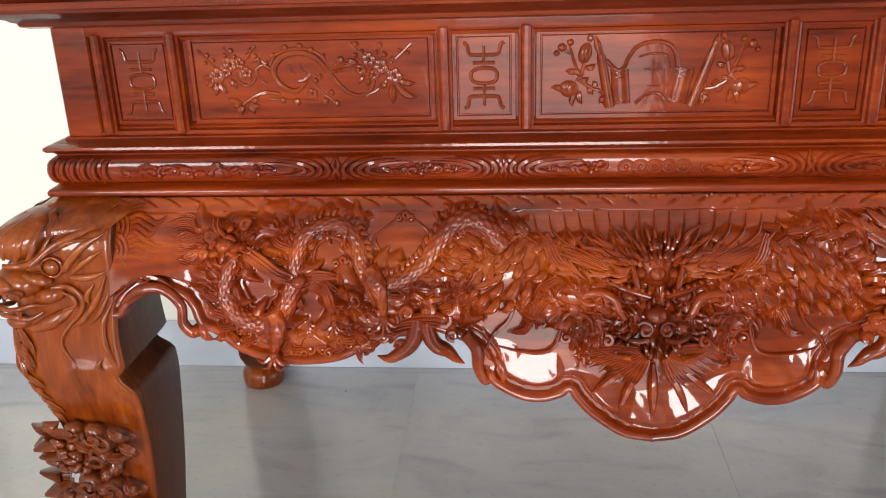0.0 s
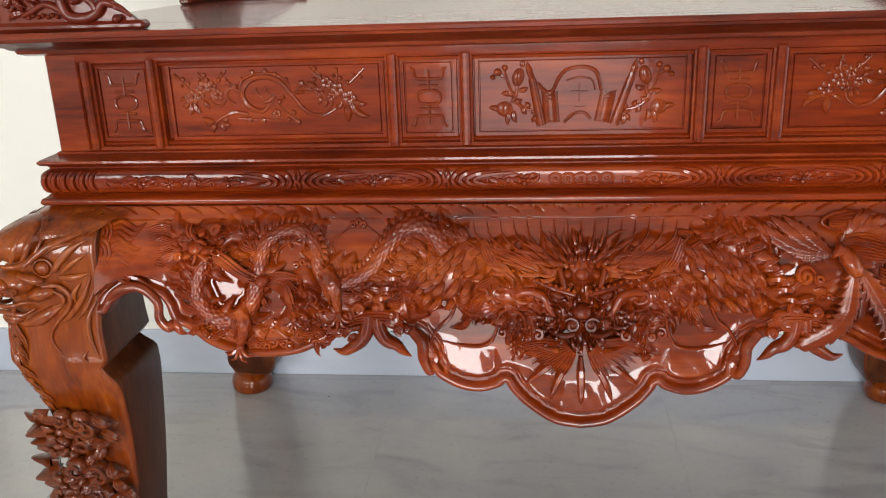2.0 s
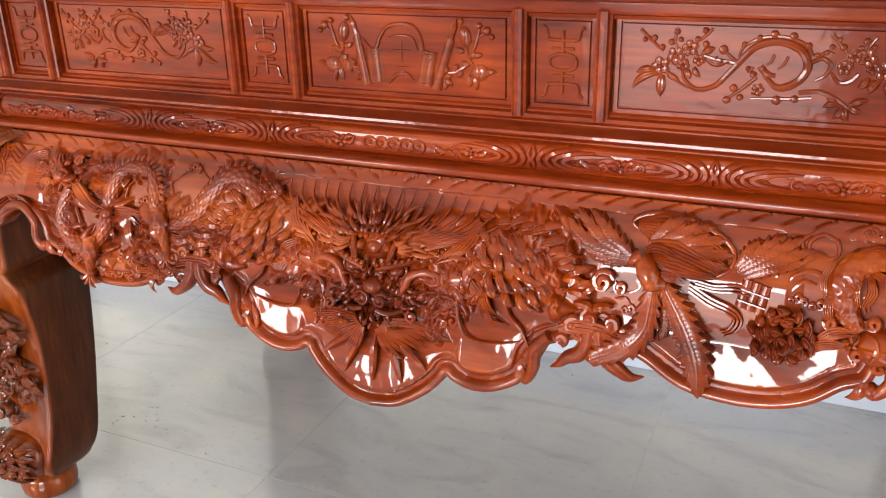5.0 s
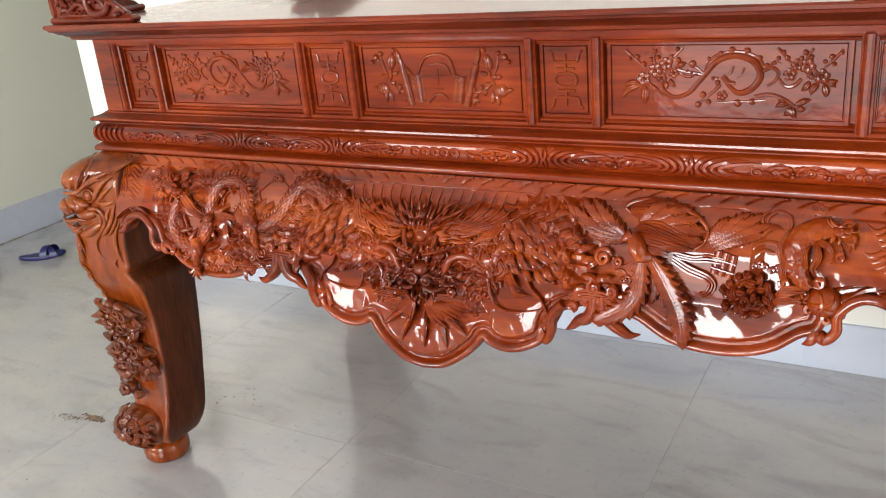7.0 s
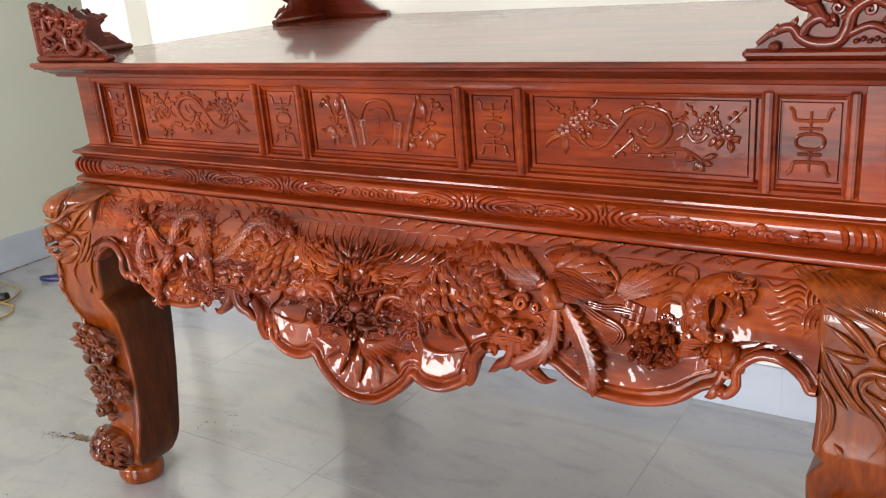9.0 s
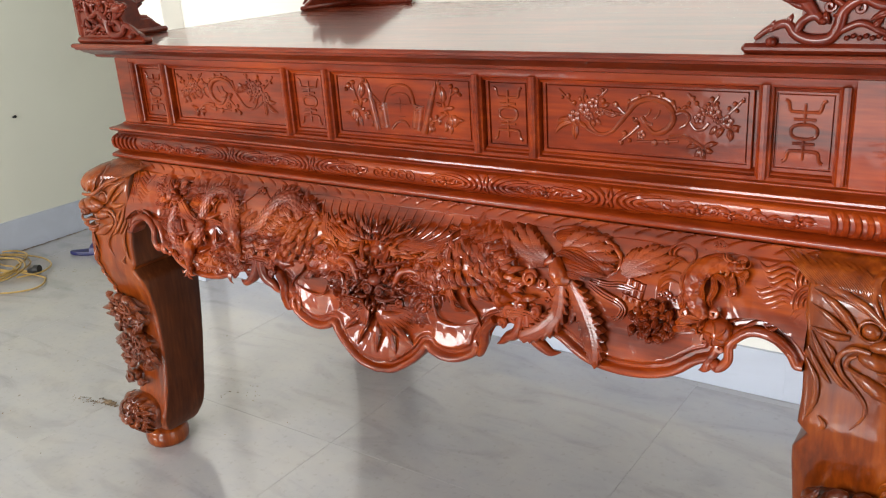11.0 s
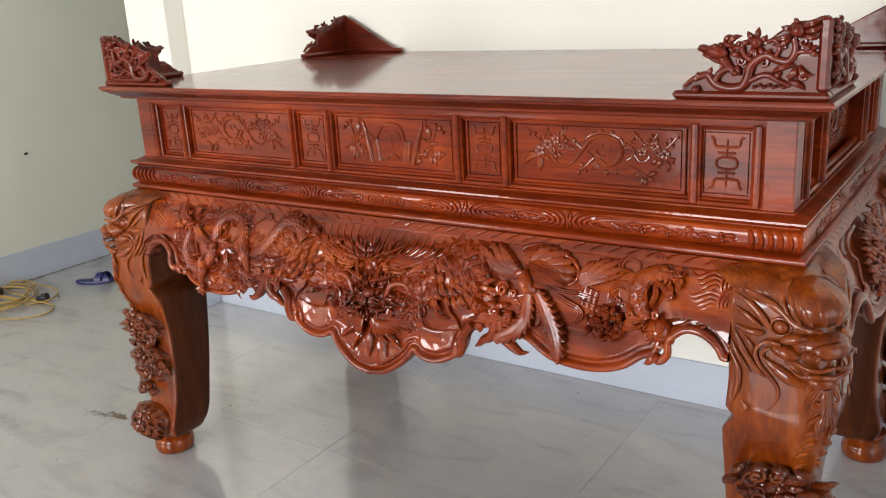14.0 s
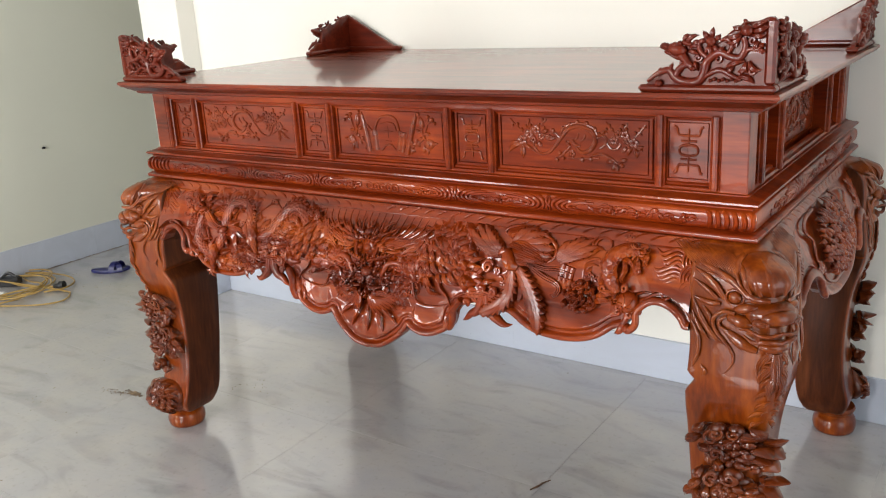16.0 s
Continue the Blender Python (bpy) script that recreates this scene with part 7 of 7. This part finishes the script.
        for b, m, e in (((0.010, 0.748), (0.030, 0.716), (0.036, 0.688)), ((0.008, 0.715), (0.026, 0.690), (0.036, 0.664)), ((0.006, 0.690), (0.014, 0.662), (0.008, 0.622)), ((0.003, 0.740), (0.006, 0.700), (0.003, 0.640))):
            tress(on("beard_lock"), [(b[0] * s, b[1], 0.006), (m[0] * s, m[1], 0.006), (e[0] * s, e[1], 0.000)], 0.014, 3)
        for k in range(5):  # small curls and leaves that run down the corner
            v = 0.676 - 0.030 * k
            on("curl").curl((0.020 * s, v), 0.009, 1.3, 0.8 + k, 0.0036, 0.003, s)
            on("beard_leaf").leaf((0.004 * s, v + 0.010), ((0.030 + 0.006 * (k % 2)) * s, v - 0.022), 0.0050, 0.2 * s, 0.001, 0.004, 0.8, rib=True)
    part("dragon_head", g, LEGWOOD, host, "", 50)
    for kind, geo in carved.items():
        part_pieces(kind, geo, LEGWOOD, host)

    g = Geo(lay)
    for cz, mid, spread, n, out in ((0.512, -0.075, 0.066, 12, 0.036), (0.470, -0.060, 0.060, 10, 0.034), (0.392, -0.070, 0.064, 12, 0.038), (0.348, -0.055, 0.058, 10, 0.034), (0.262, -0.012, 0.026, 5, 0.034)):
        g.mark()
        g.blob((mid, cz, -0.004), (spread * 1.15, 0.030, out * 0.8), 0, 14)
        for k in range(n):
            u, v = mid + spread * 1.25 * math.cos(2.4 * k) * math.sqrt((k + 0.5) / n), cz + 0.030 * math.sin(2.4 * k) * math.sqrt((k + 0.5) / n)
            t, r, kind = rnd.uniform(0, 6.28), rnd.uniform(0.024, 0.034), (k * 3) % 5
            h = out * rnd.uniform(0.55, 1.0)
            g.mark()
            if kind == 0:
                g.flower((u, v), r, 5, h, 0.5, t)
            elif kind == 3:
                g.blob((u, v, h * 0.7), (r * 0.8, r * 0.7, 0.018), t, 11)
                g.curl((u, v), r * 0.62, 1.2, t, 0.0046, h + 0.013, 1 if k % 2 else -1)
            else:
                e = (u + 1.5 * r * math.cos(t), v + 1.2 * r * math.sin(t))
                g.leaf((u, v), e, 0.0135, rnd.uniform(-0.25, 0.25), h * 0.7, 0.012, 0.8, rib=True)
        for u, t in ((0.004, rnd.uniform(-1.2, -0.3)), (0.010, rnd.uniform(0.5, 1.5)), (-0.012, rnd.uniform(-0.3, 0.6))):  # leaves that stand off the corner
            b = (u, cz + 0.016 * math.sin(3 * t))
            g.mark()
            g.tube([(*b, out * 0.5), (b[0] + 0.006, b[1] + 0.008 * math.sin(t), out * 1.1), (b[0] + 0.010, b[1] + 0.020 * math.sin(t), out * rnd.uniform(1.4, 1.9))], [0.016, 0.016, 0.002], 9, 0.6)
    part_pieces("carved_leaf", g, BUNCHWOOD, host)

    g = Geo(lay)
    g.blob((-0.045, 0.146, 0.004), (0.092, 0.064, 0.046), 0, 20)
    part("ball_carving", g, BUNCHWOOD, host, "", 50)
    g = Geo(lay)
    for ring, n in ((0.30, 6), (0.62, 11), (0.92, 15)):
        for k in range(n):
            a = k * 2 * math.pi / n + ring
            p = [(-0.045 + 0.088 * r * math.cos(a + b), 0.146 + 0.062 * r * math.sin(a + b), 0.048 * math.sqrt(max(0.0, 1 - 0.94 * r * r)) + 0.004 + up) for r, b, up in ((ring - 0.24, 0.0, 0.002), (ring - 0.08, 0.12, 0.007), (min(1.0, ring + 0.08), 0.30, 0.002))]
            g.mark()
            tress(g, p, 0.022 * (0.6 + 0.5 * ring), 3)
    for c, r in (((-0.045, 0.146), 0.013), ((-0.085, 0.130), 0.010), ((-0.005, 0.126), 0.010), ((-0.030, 0.176), 0.009), ((-0.070, 0.172), 0.009)):
        g.mark()
        g.blob((*c, 0.046), (r, r, 0.014), 0, 10)
        g.mark()
        g.curl(c, r * 1.5, 1.2, 1.0 + 40 * c[1], 0.0038, 0.050, 1)
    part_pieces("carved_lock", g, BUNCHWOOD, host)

    g = Geo()
    cx, cy = sx * (A + 0.072), CY + sy * (CY + 0.046) - 0.03 * (sy > 0)
    g.lathe([(0.054, 0.0), (0.061, 0.002), (0.066, 0.009), (0.0685, 0.022), (0.0685, 0.036), (0.066, 0.048), (0.061, 0.056), (0.055, 0.060), (0.051, 0.064), (0.052, 0.070), (0.060, 0.076), (0.064, 0.086), (0.060, 0.094)], cx, cy, 32)
    part("foot", g, LEGWOOD, host, "turned bun foot", 50)


for sx in (-1, 1):
    for sy in (-1, 1):
        leg(sx, sy)

# ---- loose things on the floor ----
def slipper(x, y, turn):
    host = thing("slipper", "dark blue rubber slipper lying on the tiled floor", "slipper", x, y, 0)
    host.rotation_euler, host.scale = (0, 0, radians(turn)), (0.82, 0.82, 0.82)
    g = Geo()
    us = np.linspace(0, 2 * np.pi, 28, endpoint=False)
    rows = []
    for z, k in ((0.0, 0.96), (0.004, 1.0), (0.020, 1.0), (0.024, 0.95)):
        rows.append([(0.14 * k * math.cos(a), (0.046 + 0.008 * math.cos(a)) * k * math.sin(a), z + 0.010 * math.cos(a) ** 2) for a in us])
    g.grid(np.array(rows), True, True, True)
    part("sole", g, BLUE, host, "", 40)
    for turn_in in (-1, 1):
        g = Geo()
        block = []
        for e in np.linspace(-0.020, 0.020, 6):
            block.append([(0.045 + e + turn_in * 0.030 * math.cos(a), 0.053 * math.cos(a), 0.016 + (0.056 + 0.006 * turn_in) * math.sin(a) ** 0.8) for a in np.linspace(0, math.pi, 13)])
        outer = np.array(block)
        inner = outer.copy()
        inner[:, :, 1] *= 0.92
        inner[:, :, 2] = 0.016 + (inner[:, :, 2] - 0.016) * 0.92
        g.grid(outer, False, True), g.grid(inner, False, True)
        for i in (0, -1):
            g.grid(np.stack([outer[i], inner[i]]), False, True)
        part("strap", g, BLUE, host, "", 50)
    return host


slipper(-3.01, 1.02, 42)


def cable(x, y):
    host = thing("cable_coil", "loosely coiled yellow power cable with a black plug on the floor", "cable", x, y, 0)
    g, rnd = Geo(), random.Random(12)
    q = []
    for i in range(84):
        a = i * 0.42
        r = 0.20 + 0.07 * math.sin(i * 0.37) + 0.03 * math.sin(i * 1.13)
        q.append((0.04 * math.sin(i * 0.21) + r * 1.25 * math.cos(a), 0.03 * math.cos(i * 0.17) + r * math.sin(a), 0.008 + 0.05 * (0.5 + 0.5 * math.sin(i * 0.61)) * (i / 84) + 0.006))
    q += [(0.30, 0.10, 0.012), (0.42, 0.08, 0.010), (0.47, 0.0, 0.008), (0.42, -0.09, 0.008), (0.30, -0.17, 0.008), (0.12, -0.26, 0.008), (-0.05, -0.32, 0.008), (-0.30, -0.40, 0.008)]
    g.tube(q, [0.0046, 0.0046], 7, 1.0, 0.02, raw=True)
    g.tube([(-0.10, 0.02, 0.03), (0.02, 0.03, 0.02), (0.14, 0.07, 0.012), (0.225, 0.110, 0.018)], [0.006, 0.006], 7, 1.0, 0.02, raw=True)
    part("cord", g, YELLOW, host, "", 60)
    g = Geo()
    g.tube([(0.225, 0.110, 0.018), (0.245, 0.120, 0.021), (0.262, 0.128, 0.024)], [0.010, 0.016, 0.019], 12, 1.0, 0.01, raw=True)
    g.tube([(0.262, 0.128, 0.026), (0.284, 0.139, 0.028)], [0.025, 0.023], 14, 1.0, 0.01, raw=True)
    part("plug", g, BLACK, host, "black rubber plug", 40)
    g = Geo()
    g.tube([(-0.02, -0.13, 0.016), (0.08, -0.10, 0.018)], [0.016, 0.017], 8, 0.8, 0.01, raw=True)
    part("connector", g, WHITE, host, "white connector", 40)
    return host


cable(-3.26, 0.55)
g = Geo()
g.tube([(0, 0, 0), (0.02, 0, 0.004)], [0.006, 0.008], 8, 1.0, 0.01, raw=True)
ob = part("wall_nail", g, BLACK, None, "", 40)
ob.location = (X0 * U, 1.0 * U, 0.733 * U)
tagged(ob, "small dark nail stub in the side wall", "nail")
g = Geo()
g.box((-0.06, -0.035, 0), (0.06, 0.035, 0.05), 0.008)
g.tube([(-0.04, 0, 0.05), (0, 0, 0.075), (0.04, 0, 0.05)], [0.008, 0.01, 0.008], 7, 1.0, 0.01, raw=True)
ob = part("socket_box", g, BLACK, None, "", 40)
ob.location, ob.rotation_euler = (-3.36 * U, 0.585 * U, 0.001), (0, 0, radians(35))
tagged(ob, "small black rubber socket box beside the cable", "socket box")
g = Geo()
g.tube([(0, 0, 0.004), (0.02, 0.04, 0.006), (0.025, 0.075, 0.004), (0.045, 0.115, 0.004)], [0.003, 0.005, 0.004, 0.002], 6, 1.0, 0.01, raw=True)
ob = part("twig", g, TWIGBARK, None, "", 40)
ob.location, ob.scale = (0.322 * U, 0.165 * U, 0.002), (0.7, 0.7, 0.7)
tagged(ob, "short dry brown twig lying on the tiles", "twig")


def crumbs(name, spots, label):
    """Scattered bits of dirt on the floor."""
    g, rnd = Geo(), random.Random(19)
    for x, y, rx, ry, n in spots:
        for _ in range(n):
            s = rnd.uniform(0.0008, 0.0026) * (1.7 if n > 100 else 1.0)
            g.blob((x + rnd.gauss(0, rx), y + rnd.gauss(0, ry), 0.002), (s * rnd.uniform(0.8, 2.4), s, s * 0.45), rnd.uniform(0, 3), 6, raw=True)
    return tagged(part(name, g, DIRT, None), label, "dirt", kind="stuff")


crumbs("floor_dirt", [(-1.445, 0.005, 0.022, 0.006, 101), (-1.50, -0.02, 0.020, 0.006, 40), (-1.55, -0.03, 0.03, 0.012, 30), (-1.08, 0.30, 0.07, 0.06, 20), (-1.7, -0.3, 0.35, 0.25, 16), (-2.4, 0.6, 0.6, 0.4, 30), (-1.75, -0.22, 0.03, 0.03, 6), (X0 + 0.020, 0.6, 0.005, 0.7, 420), (-2.9, 0.75, 0.25, 0.15, 60), (-0.6, 0.5, 0.5, 0.3, 8)],
       "scattered crumbs of dry dirt on the floor tiles")

# ---- floor tiles ----
floor = tagged(new("floor"), "floor of large polished grey-white marble-look tiles with thin joints", "floor", kind="structure")
g = Geo()
g.box((X0 - 0.2, Y0 - 0.2, -0.15), (X1 + 0.2, 4.2, -0.0012), 0.001)
part("grout_bed", g, GROUT, floor, "", 30)
g = Geo()
g.box((0.0005, 0.0005, -0.012), (STEP - 0.0005, STEP - 0.0005, 0), 0.0002)
first = None
for i in range(-3, 6):
    for j in range(-6, 5):
        x, y = TX + STEP * i, TY + STEP * j
        if first is None:
            first = tile = part("floor_tile", g, TILE, floor, "", 30)
        else:
            tile = new("floor_tile", first.data)
            tile.parent = floor
        tile.location = (x * U, y * U, 0)
